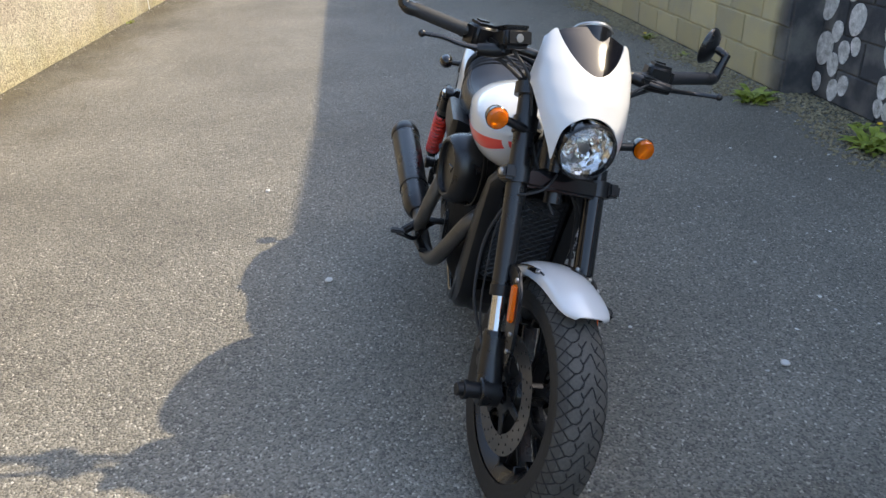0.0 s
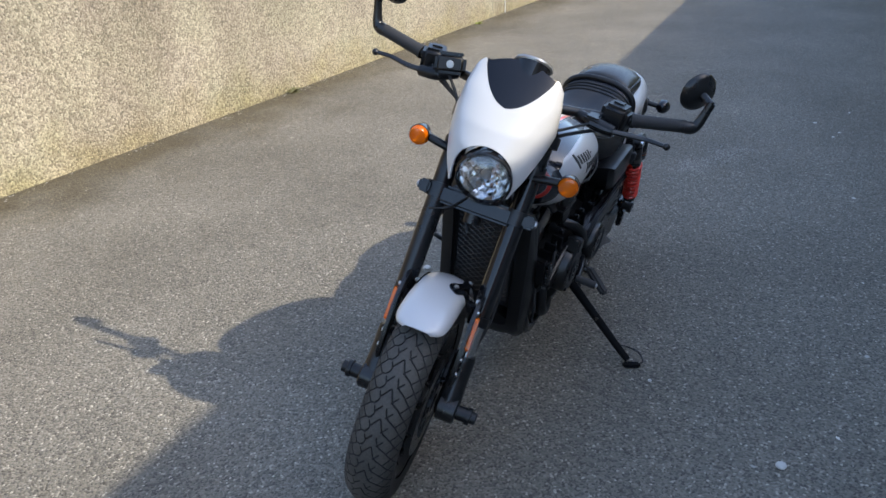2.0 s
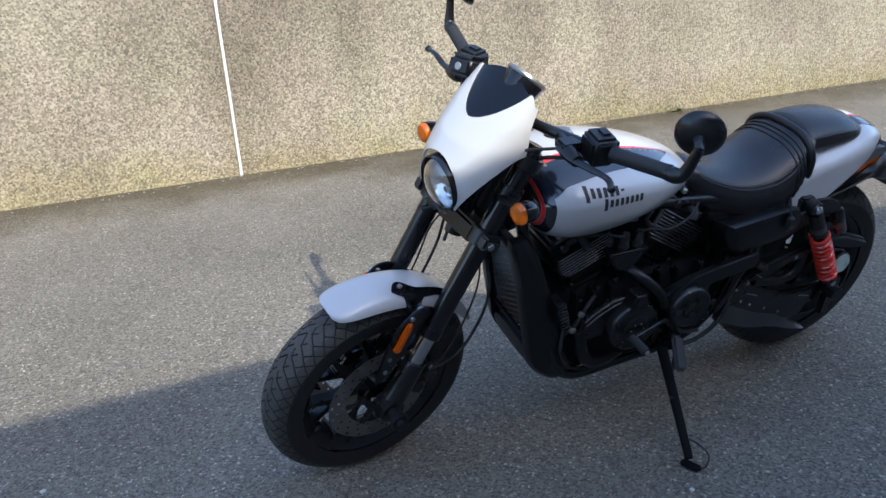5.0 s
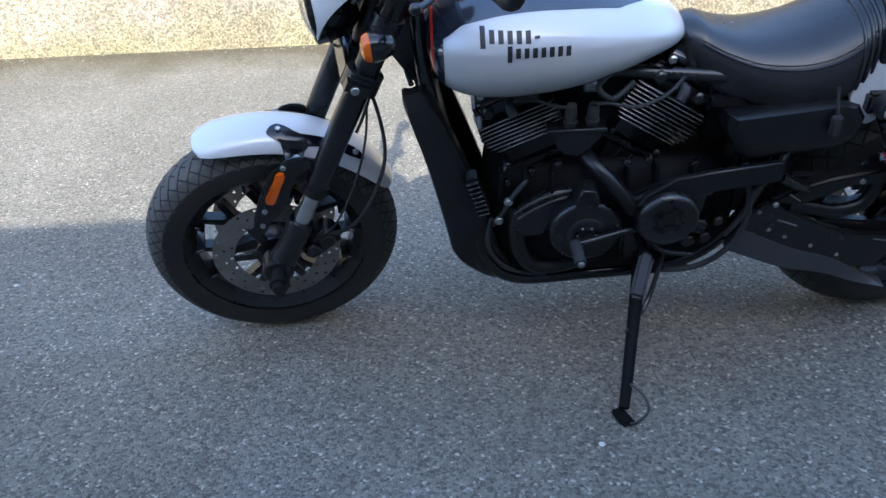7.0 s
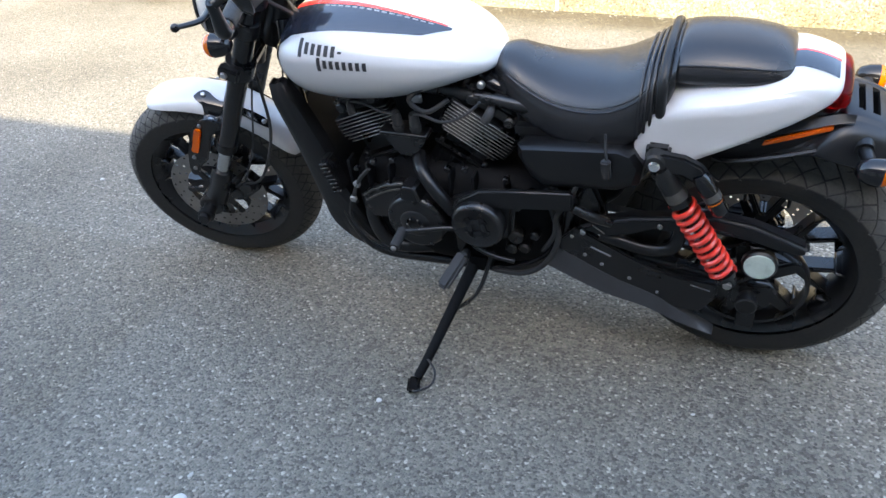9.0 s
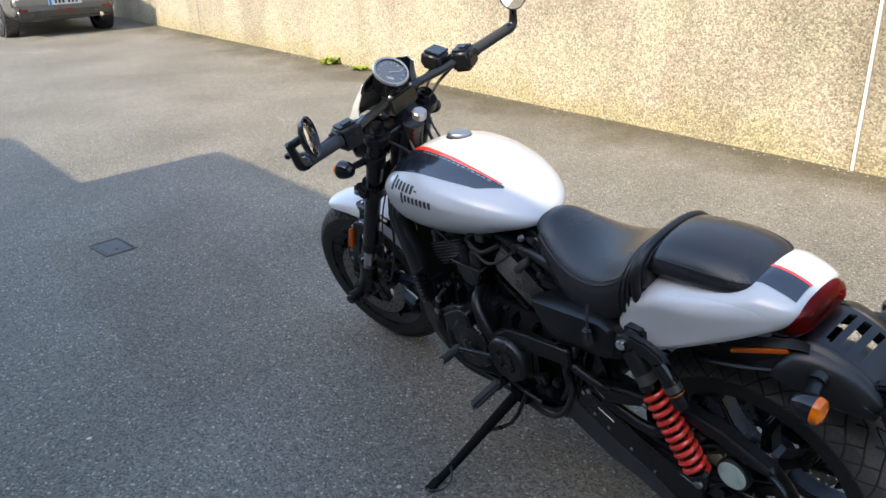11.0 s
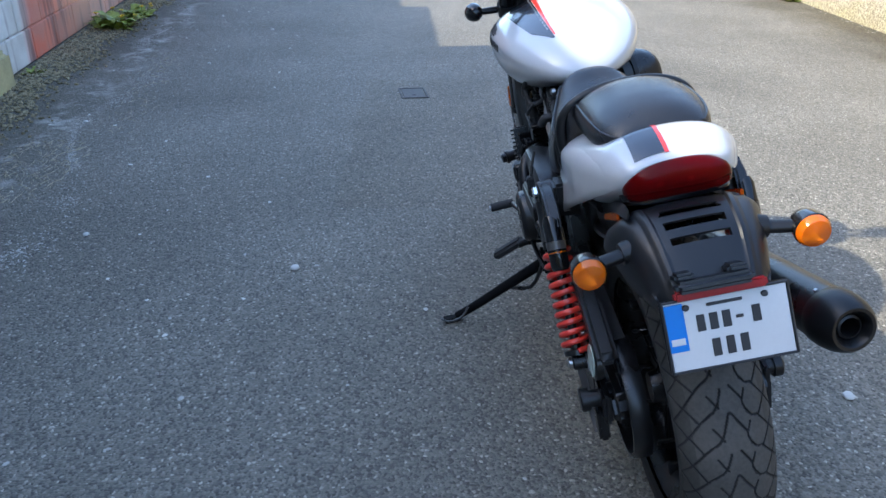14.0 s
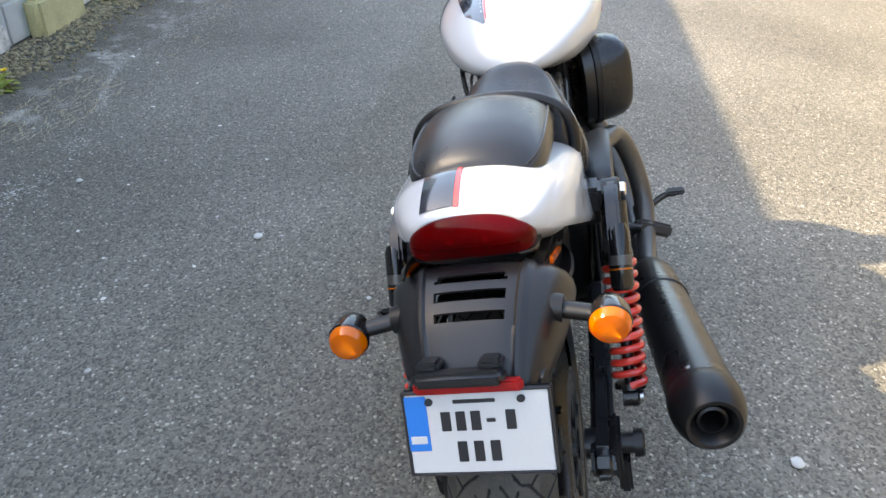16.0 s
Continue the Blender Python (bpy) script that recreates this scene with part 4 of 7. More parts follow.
for sgn in (1, -1):
    a, c = BAR_END[sgn], BAR_IN[sgn]
    g = part("grip", tube([c, c.lerp(a, .06), c.lerp(a, .1), c.lerp(a, .95), a], [.019, .019, .0172, .0165, .0175], 20, 2, m=STEER), GRIP, bar)
    # switch block
    sw = box(-.032, -.036, -.036, .034, .036, .032, .012, 3, m=STEER @ turned(*SWITCH[sgn], 0, 0, sgn * -14))
    box(-.016, -.020, .015, .012, .016, .036, .005, 2, m=STEER @ turned(SWITCH[sgn][0] - .004, *SWITCH[sgn][1:], 0, 0, sgn * -14), bm=sw)
    sb = part("switch_block", sw, PLASTIC, bar)
    for k in (-.012, .010):
        part("button", box(-.034, k - .007, -.006, -.022, k + .007, .006, .002, 2, m=STEER @ turned(SWITCH[sgn][0], SWITCH[sgn][1], SWITCH[sgn][2] + .004, 0, 0, sgn * -14)), GRIP, sb)
    # lever and its perch
    pv = part("lever_perch", box(-.012, -.022, -.012, .050, .022, .012, .006, 2, m=STEER @ turned(1.115, sgn * .210, 1.046, 0, 0, sgn * -10)), BLACK, bar)
    end = Vector((1.188, .393, 1.057) if sgn > 0 else (1.124, -.398, 1.024))
    low = 0.0 if sgn > 0 else -.018
    lv = tube([(1.156, sgn * .200, 1.042 + low * .4), (1.164 + low, sgn * .245, 1.040 + low * .7), (1.158 + low, sgn * .300, 1.042 + low), (1.156 + low * 1.4, sgn * .350, 1.046 + low), end], [.013, .0105, .0088, .0078, .007], 12, 5, m=STEER, flat=.75)
    bmesh.ops.create_icosphere(lv, subdivisions=2, radius=.0095, matrix=STEER @ T(*end))
    part("lever_housing", tube([(1.128, sgn * .165, 1.042), (1.150, sgn * .215, 1.040 + low * .5), (1.160 + low, sgn * .262, 1.040 + low)], [.014, .018, .014], 14, 4, m=STEER), PLASTIC, pv)
    part("lever", lv, BLACK, pv, "black hand lever with ball end")
    # bar-end mirror: elbow, stem, round head
    st = tube([a + Vector((.003, sgn * -.010, -.001)), a + Vector((-.003, sgn * .016, .001)), a + Vector((-.008, sgn * .030, .010)), a + Vector((-.012, sgn * .038, .042)), a + Vector((-.015, sgn * .044, .074))], [.016, .0175, .0145, .0115, .0105], 14, 4, m=STEER)
    stem = part("mirror_stem", st, BLACK, bar)
    back = Vector((.78, .62, -.06) if sgn > 0 else (.93, -.24, -.27)).normalized() * .026
    head_at = Vector((1.008, .428, 1.154) if sgn > 0 else (1.004, -.424, 1.170))
    hub = head_at + back
    part("mirror_pivot", tube([a + Vector((-.015, sgn * .044, .068)), hub, hub - back * .5], [.0105, .0105, .012], 14, 1, m=STEER), BLACK, stem)
    MM = STEER @ T(*head_at) @ Vector((0, 1, 0)).rotation_difference(Vector((-.78, -.62, .06) if sgn > 0 else (-.93, .24, .27)).normalized()).to_matrix().to_4x4()
    head = part("mirror", lathe([(0, -.020), (.012, -.020), (.020, -.016), (.040, -.010), (.049, .0), (.051, .006), (.049, .009), (.047, .006)], 44, m=MM), BLACK, stem, "round black bar-end mirror")
    part("mirror_glass", lathe([(0, .0075), (.030, .0068), (.0475, .0055), (.0475, .002), (0, .002)], 44, m=MM), MIRROR, stem)
# brake fluid reservoir on the throttle side
mc = part("brake_reservoir", box(-.034, -.040, -.024, .034, .040, .028, .012, 3, m=STEER @ turned(1.146, -.185, 1.064, 8, -20, 10)), PLASTIC, bar, "square brake fluid reservoir")
part("reservoir_cap", box(-.027, -.033, .024, .027, .033, .031, .003, 2, m=STEER @ turned(1.146, -.185, 1.064, 8, -20, 10)), BLACK, mc)
part("sight_glass", disc((.033, 0, 0), (1, 0, 0), .010, .003, .001, 16, m=STEER @ turned(1.146, -.185, 1.064, 8, -20, 10)), STANCHION, mc)

# cables and hoses
for pts, r in (
        ([(1.160, .20, 1.04), (1.20, .10, .99), (1.14, .03, .93), (1.08, .05, .82), (1.05, .07, .70)], .0038),
        ([(1.150, -.19, 1.05), (1.20, -.13, .99), (1.23, -.09, .86), (1.25, -.04, .77), (1.30, .0, .70)], .0042),
        ([(1.12, .25, 1.03), (1.15, .14, .98), (1.13, .06, .90), (1.06, .03, .82)], .0050),
        ([(1.12, -.25, 1.03), (1.15, -.14, .98), (1.13, -.06, .90), (1.06, -.03, .82)], .0050),
        ([(1.12, -.24, 1.04), (1.17, -.15, 1.0), (1.13, -.08, .92), (1.05, -.06, .80)], .0035)):
    part("control_cable", tube(pts, r, 8, 6, m=STEER if pts[0][0] > 1.14 else STEER), GRIP, bike)
for sgn in (1, -1):
    part("brake_hose", tube([(1.27, sgn * .03, .76), (1.24, sgn * .09, .70), (1.235, sgn * .125, .58), (1.29, sgn * .13, .45), (1.345, sgn * .115, .385), (1.395, sgn * .105, .375)], .0042, 8, 6, m=STEER), GRIP, bike)
    part("sensor_wire", tube([(1.25, sgn * .05, .77), (1.265, sgn * .115, .66), (1.30, sgn * .125, .54), (1.36, sgn * .125, .42), (1.42, sgn * .11, .36)], .0026, 8, 6, m=STEER), GRIP, bike)
part("lamp_wire", tube([(1.285, -.02, .80), (1.325, -.06, .77), (1.31, -.11, .74), (1.25, -.10, .72)], .003, 8, 6, m=STEER), GRIP, bike)


# indicators
def indicator(c, way, stalk_to, m, name="turn_signal"):
    turn = m @ Matrix.Translation(c) @ Vector((0, 1, 0)).rotation_difference(Vector(way)).to_matrix().to_4x4()
    body = part(name, lathe([(0, -.042), (.010, -.041), (.019, -.034), (.0255, -.018), (.028, .002), (.0265, .004)], 32, m=turn), BLACK_GLOSS, bike, "black bullet turn signal with amber lens")
    part("lens", lathe([(.0262, .002), (.0262, .010), (.022, .017), (.010, .021), (0, .022)], 32, m=turn), AMBER, body, "amber turn signal lens")
    part("lamp_bowl", lathe([(0, -.010), (.012, -.006), (.025, .004)], 24, m=turn), CHROME, body)
    part("stalk", tube([Vector(c) - Vector(way) * .012, stalk_to], [.0125, .014], 16, 1, m=m, flat=.8), PLASTIC, body)
    return body


for sgn in (1, -1):
    indicator((1.242, .206 if sgn > 0 else -.199, .896), (1, 0, -.04), (1.228, sgn * .115, .880), STEER)
    part("signal_clamp", tube([on_fork(.90, sgn * FORK_Y), on_fork(.865, sgn * FORK_Y)], .0315, 24, 1, m=STEER), BLACK, bike)
    indicator((-.182, sgn * .172, .708), (-1, 0, -.05), (-.150, sgn * .085, .715), Matrix())

# ---- tank ----
TX = (.588, .597, .620, .665, .74, .82, .90, .98, 1.04, 1.085, 1.108, 1.118)
TZT = (.798, .816, .840, .867, .895, .915, .927, .926, .913, .890, .862, .835)
TZB = (.786, .779, .770, .755, .728, .706, .694, .692, .702, .728, .765, .800)
TW = (.016, .050, .086, .122, .158, .181, .192, .195, .187, .163, .120, .048)
TZW = (.790, .797, .805, .815, .825, .832, .836, .836, .832, .826, .820, .818)


TANK_N = 1.80


def smooth_table(values, x):
    """Catmull-Rom through the tank's stations."""
    i = max(0, min(len(TX) - 2, int(np.searchsorted(TX, x)) - 1))
    x0, x1 = TX[i], TX[i + 1]
    t = (x - x0) / (x1 - x0)
    p = [values[min(max(i + j, 0), len(TX) - 1)] for j in (-1, 0, 1, 2)]
    xs = [TX[min(max(i + j, 0), len(TX) - 1)] for j in (-1, 0, 1, 2)]
    m0 = (p[2] - p[0]) / max(xs[2] - xs[0], 1e-6) * (x1 - x0)
    m1 = (p[3] - p[1]) / max(xs[3] - xs[1], 1e-6) * (x1 - x0)
    return (2 * t ** 3 - 3 * t * t + 1) * p[1] + (t ** 3 - 2 * t * t + t) * m0 + (-2 * t ** 3 + 3 * t * t) * p[2] + (t ** 3 - t * t) * m1


def tank_at(x, deg, grow=0.0):
    a = radians(deg)
    c, s = math.cos(a), math.sin(a)
    e = 2 / (TANK_N if s >= 0 else 2.5)
    zt, zb, w, zw = (smooth_table(v, x) for v in (TZT, TZB, TW, TZW))
    return Vector((x, (w + grow) * math.copysign(abs(c) ** e, c), zw + ((zt + grow - zw) if s >= 0 else (zw - zb + grow)) * math.copysign(abs(s) ** e, s)))


stations = sorted(set([.588, .590, .593, .597, 1.100, 1.108, 1.113, 1.1165, 1.118] + [.597 + i * (1.1 - .597) / 60 for i in range(61)]))
tank = part("fuel_tank", loft([[tank_at(x, 360 * i / 72) for i in range(72)] for x in stations]), PAINT, bike, "glossy white fuel tank with dark stripe and red pinstripe")


def patch(x0, x1, lo, hi, nx, na, grow, flip=False):
    """A film on the tank between two lines of angles."""
    rows = []
    for i in range(nx + 1):
        x = x0 + (x1 - x0) * i / nx
        a0, a1 = lo(x), hi(x)
        rows.append([tank_at(x, a0 + (a1 - a0) * j / na, grow) for j in range(na + 1)])
    if flip:
        rows = [[Vector((p.x, -p.y, p.z)) for p in r] for r in rows]
    b = loft(rows, cap=False, close=False)
    bmesh.ops.solidify(b, geom=b.faces[:], thickness=.0006)
    return b


def stripe_top(x):
    return between((65, 66, 67, 69, 72), (.69, .80, .95, 1.05, 1.10), x)


def stripe_low(x):
    return between((62, 48, 43.5, 41, 37, 26), (.69, .745, .85, .95, 1.045, 1.080), x)


part("dark_stripe", patch(.69, 1.080, stripe_low, lambda x: stripe_top(x), 60, 10, .0012), NAVY, tank, "dark blue-black tank stripe")
part("red_pinstripe", patch(.70, 1.10, lambda x: stripe_top(x) + .4, lambda x: stripe_top(x) + between((2.2, 4.0, 7), (.70, .95, 1.10), x), 60, 3, .0014), RED_LINE, tank, "red pinstripe")
for flip in (False, True):
    if flip:
        part("red_band", patch(.94, 1.112, lambda x: between((-14, -22, -30), (.94, 1.04, 1.112), x), lambda x: between((-10, -9, -8), (.94, 1.04, 1.112), x), 24, 6, .0014, True), RED_LINE, tank, "red band on the tank's far flank")
        break
    part("front_band", patch(1.080, 1.098, lambda x: -62, lambda x: stripe_top(x) if not flip else 58, 10, 40, .0012, flip), NAVY, tank)
    part("red_edge", patch(1.0985, 1.1035, lambda x: -58, lambda x: stripe_top(x) + 6, 4, 40, .0014), RED_LINE, tank, "red edge line")
    part("nose_cap", patch(1.1038, 1.1175, lambda x: -75, lambda x: 75, 8, 40, .0012), NAVY, tank)
# plain bars where the maker's lettering stands
for x0, x1, z, n, first in ((1.013, .897, .867, 7, True), (.964, .840, .840, 8, True)):
    step = (x1 - x0) / n
    for k in range(n):
        tall = .0130 if (k == 0 and first) else .0092
        if n == 7 and k == 6:
            tall = .002
        xa, xb = x0 + step * k, x0 + step * (k + .58)

        def angle_for(zz, x):
            zt, zw = smooth_table(TZT, x), smooth_table(TZW, x)
            zb = smooth_table(TZB, x)
            if zz >= zw:
                return math.degrees(math.asin(min(1, ((zz - zw) / (zt - zw)) ** (TANK_N / 2))))
            return -math.degrees(math.asin(min(1, ((zw - zz) / (zw - zb)) ** (2.5 / 2))))
        mid = z - .004 * (k / n)
        part("lettering_bar", patch(xb, xa, lambda x: angle_for(mid - tall - (.004 if tall > .01 else 0), x), lambda x: angle_for(mid + tall, x), 3, 4, .0012), INK, tank)
b = bmesh.new()
for k in range(15):
    x = .985 - k * .0175
    joined(patch(x - .0115, x, lambda q: stripe_top(q) - 2.6, lambda q: stripe_top(q) - 1.3, 1, 2, .0018), bm=b)
part("stripe_lettering", b, STANCHION, tank)
cap_p, cap_n = tank_at(.965, 105), Vector((.02, -.16, .98))
cap = part("filler_cap", disc(cap_p - cap_n * .012, cap_n, .034, .022, .004, 36), ALLOY, tank, "brushed metal filler cap")
part("cap_ring", disc(cap_p - cap_n * .012, cap_n, .038, .0135, .003, 36), BLACK, tank)

# ---- seat ----
def loft_table(rows, n=44, nu=2.4, nl=3.0, steps=6):
    """Rows of x, top, bottom, half width, height of the widest line."""
    fine = smoothed([Vector((r[0], r[1], r[2])) for r in rows], steps)
    fine2 = smoothed([Vector((r[3], r[4], 0)) for r in rows], steps)
    return loft([ring_of(p.x, p.y, p.z, q.x, q.y, nu, nl, n) for p, q in zip(fine, fine2)])


def seat_rings(rows, n, nu, nl, steps=6):
    fine = smoothed([Vector((r[0], r[1], r[2])) for r in rows], steps)
    fine2 = smoothed([Vector((r[3], r[4], 0)) for r in rows], steps)
    return [ring_of(p.x, p.y, p.z, q.x, q.y, nu, nl, n) for p, q in zip(fine, fine2)]


SEAT = seat_rings([(.612, .792, .765, .020, .778), (.600, .806, .735, .050, .768), (.565, .812, .690, .082, .745), (.52, .796, .668, .104, .722), (.46, .782, .652, .126, .700),
                   (.40, .782, .645, .141, .692), (.34, .795, .646, .149, .694), (.29, .820, .660, .147, .712), (.25, .846, .695, .136, .752), (.222, .866, .740, .126, .790),
                   (.205, .872, .790, .117, .825)], 64, 2.5, 4.0)
PAD = seat_rings([(.212, .868, .803, .100, .828), (.200, .883, .801, .106, .832), (.15, .891, .801, .108, .834), (.09, .891, .806, .107, .836), (.05, .886, .810, .103, .836),
                  (.022, .879, .816, .096, .836), (.002, .869, .824, .085, .838), (-.007, .860, .832, .072, .842), (-.011, .854, .838, .058, .846)], 64, 1.95, 3.0)
seat = part("seat", loft(SEAT), VINYL, bike, "black vinyl rider seat with stitched seams")
pillion = part("pillion_pad", loft(PAD), VINYL, seat, "black vinyl pillion pad")


def seam(rings, i, lo, hi, r, out):
    """A welt along the i-th line of a seat's rings."""
    pts = []
    for ring in rings[lo:hi]:
        c = sum(ring, Vector()) / len(ring)
        pts.append(ring[i] + (ring[i] - c).normalized() * out)
    return tube(pts, r, 8, 1)


for i in (5, 27):
    part("seat_seam", seam(SEAT, i, 12, 50, .0026, .0004), VINYL, seat)
    part("stitching", seam(SEAT, i + (1 if i < 16 else -1), 12, 50, .0009, .0008), GRIP, seat)
for i in (4, 28):
    part("seat_seam", seam(PAD, i, 4, 40, .0024, .0006), VINYL, seat)
# strap and pleats between the two, each lying on the seat's own section
for x, r, rise, name, mat in ((.224, .0105, .0045, "seat_strap", PLASTIC), (.242, .0042, .0015, "seat_pleat", VINYL), (.254, .0038, .0015, "seat_pleat", VINYL), (.266, .0034, .0015, "seat_pleat", VINYL)):
    ring = min(SEAT, key=lambda q: abs(q[0].x - x))
    mid = sum(ring, Vector()) / len(ring)
    pts = [ring[k % 64] + (ring[k % 64] - mid).normalized() * rise for k in range(-3, 36)]
    part(name, tube(pts, r, 12, 1), mat, seat)

# ---- tail ----
TAIL_N = 2.2


TAIL = [(.222, .788, .690, .139, .745), (.195, .806, .690, .141, .755), (.150, .820, .690, .142, .764), (.08, .835, .695, .139, .773), (.02, .851, .712, .131, .783), (-.02, .860, .735, .121, .792), (-.05, .855, .755, .109, .798), (-.074, .847, .772, .097, .804), (-.090, .839, .786, .084, .810), (-.097, .832, .798, .070, .814)]
tail = part("tail_cowl", loft_table(TAIL, 48, TAIL_N, 3.2), PAINT, bike, "glossy white tail cowl with dark stripe")
for sgn in (1, -1):
    # side panels reaching forward under the seat, down to the shock tops
    out = [(.272, .686), (.262, .715), (.242, .756), (.224, .776), (.194, .790), (.12, .806), (.04, .822), (-.03, .828), (-.060, .820), (-.082, .799), (-.068, .784), (-.03, .762), (.02, .735), (.10, .692), (.165, .657), (.205, .636), (.226, .624), (.244, .634), (.264, .662)]
    b = bmesh.new()
    rows = []
    line = smoothed([(x, 0, z) for x, z in out], 4, True)
    def bulge(x, z):
        # flush with the cowl, a plain upright face below its widest line
        t, w, c = (between([r[q] for r in TAIL][::-1], [r[0] for r in TAIL][::-1], x) for q in (1, 3, 4))
        f = min(max(0, z - c) / (t - c), .93)
        return w * (1 - f ** TAIL_N) ** (1 / TAIL_N) + .002 + .12 * max(0, .72 - z)
    c = Vector((.09, 0, .752))
    vs = []
    for k in range(9):
        f = 1 - max(0, k - 1) / 8
        back = (.016, .005, .001)[k] if k < 3 else 0
        vs.append([b.verts.new((c.x + (p.x - c.x) * f, sgn * (bulge(c.x + (p.x - c.x) * f, c.z + (p.z - c.z) * f) - back), c.z + (p.z - c.z) * f)) for p in line])
    k = len(line)
    for r0, r1 in zip(vs, vs[1:]):
        for i in range(k):
            b.faces.new((r0[i], r0[(i + 1) % k], r1[(i + 1) % k], r1[i]))
    b.faces.new(vs[-1])
    b.faces.new(vs[0][::-1])
    bmesh.ops.recalc_face_normals(b, faces=b.faces)
    part("side_panel", b, PAINT, tail, "white side panel")
# stripe over the cowl, left of its middle line
def tail_film(x0, x1, y0, y1, dz, n=10):
    xs, zt = [r[0] for r in TAIL][::-1], [r[1] for r in TAIL][::-1]
    ws, zw = [r[3] for r in TAIL][::-1], [r[4] for r in TAIL][::-1]
    rows = []
    for i in range(n + 1):
        x = x0 + (x1 - x0) * i / n
        w, t, c = between(ws, xs, x), between(zt, xs, x), between(zw, xs, x)
        rows.append([(x, y, c + (t - c) * max(0, 1 - (abs(y) / w) ** TAIL_N) ** (1 / TAIL_N) + dz) for y in (y0 + (y1 - y0) * j / 8 for j in range(9))])
    b = loft(rows, cap=False, close=False)
    bmesh.ops.solidify(b, geom=b.faces[:], thickness=.0008)
    return b


part("dark_stripe", tail_film(-.004, -.087, .016, .064, .0022), NAVY, tail)
part("red_pinstripe", tail_film(-.004, -.089, .009, .0155, .0024), RED_LINE, tail)
# tail lamp
lamp = part("tail_lamp", loft_table([(-.055, .810, .774, .084, .786), (-.082, .826, .772, .087, .787), (-.098, .832, .772, .085, .788), (-.109, .829, .774, .078, .787), (-.115, .820, .777, .067, .786), (-.117, .808, .783, .050, .788)], 40, 2.2, 4.0), LAMP_LENS, bike, "red tail lamp lens")
b = loft_table([(-.058, .804, .780, .078, .790), (-.070, .816, .778, .080, .792), (-.078, .812, .780, .074, .792)], 40, 2.0, 3.4)
part("lamp_base", b, DEEP, lamp)
for y in (-.020, .028):
    part("lamp_reflector", lathe([(.004, .006), (.013, .004), (.017, -.010), (.015, -.010), (.010, .000), (.004, .001)], 20, m=T(-.082, y, .795) @ Matrix.Rotation(radians(90), 4, "Z"), closed=True), CHROME, lamp)
    part("lamp_bulb", disc((-.083, y, .795), (-1, 0, 0), .009, .014, .005, 18), WHITE_RENDER, lamp)
part("lamp_bezel", loft_table([(-.05, .776, .756, .088, .766), (-.080, .774, .758, .087, .765), (-.096, .774, .761, .078, .767), (-.103, .773, .763, .064, .768)], 32, 3.5, 3.5), BLACK_GLOSS, bike)
# rear mudguard and plate hanger
arc = [(-.02, .700), (-.075, .735), (-.100, .757), (-.125, .765), (-.16, .759), (-.20, .741), (-.235, .711), (-.262, .680)]
rows = []
for (x, z), h, drop, flare in zip(arc, (.088, .088, .086, .084, .080, .076, .071, .067), (.03, .05, .062, .072, .078, .074, .055, .030), (0, .012, .026, .032, .029, .022, .013, .004)):
    # a flat back with raised rims and rolled edges, then skirts that fall to both sides
    half = [(h * q, -.010 * q ** 4 + (.0035 if .78 < q < .92 else 0)) for q in (k / 20 for k in range(21))] + [(h + .005 + flare * .3, -.014), (h + .008 + flare * .65, -.020 - .1 * drop), (h + .010 + flare * .85, -.55 * drop), (h + .011 + flare, -.78 * drop), (h + .012 + flare, -drop)]
    section = [(-y, dz) for y, dz in half[:0:-1]] + half
    rows.append([(x - .45 * dz if dz < -.012 else x + .004, y, z + dz) for y, dz in section])
rows = list(zip(*[smoothed(list(c), 14) for c in zip(*rows)]))
b = bmesh.new()
top = [[b.verts.new(p) for p in row] for row in rows]
low = [[b.verts.new((p[0] + .003, p[1] * .96, p[2] - .005)) for p in row] for row in rows]
wide = len(rows[0]) - 1
kept = set()
for i in range(len(rows) - 1):
    mid = rows[i][wide // 2][0]
    for j in range(wide):
        if not (any(abs(mid - q) < .0062 for q in (-.140, -.167, -.194)) and abs(rows[i][j][1] + rows[i][j + 1][1]) < .094):
            kept.add((i, j))
for i, j in sorted(kept):
    b.faces.new((top[i][j], top[i][j + 1], top[i + 1][j + 1], top[i + 1][j]))
    b.faces.new((low[i][j], low[i + 1][j], low[i + 1][j + 1], low[i][j + 1]))
    # rims of the sheet and of its slots
    for gap, p, q in (((i - 1, j), (i, j), (i, j + 1)), ((i + 1, j), (i + 1, j), (i + 1, j + 1)), ((i, j - 1), (i, j), (i + 1, j)), ((i, j + 1), (i, j + 1), (i + 1, j + 1))):
        if gap not in kept:
            b.faces.new((top[p[0]][p[1]], top[q[0]][q[1]], low[q[0]][q[1]], low[p[0]][p[1]]))
bmesh.ops.recalc_face_normals(b, faces=b.faces)
guard = part("rear_mudguard", b, GUARD, bike, "black rear mudguard with three slots")
part("under_tray", box(-.12, -.062, .700, -.03, .062, .712, .004), BLACK, guard)
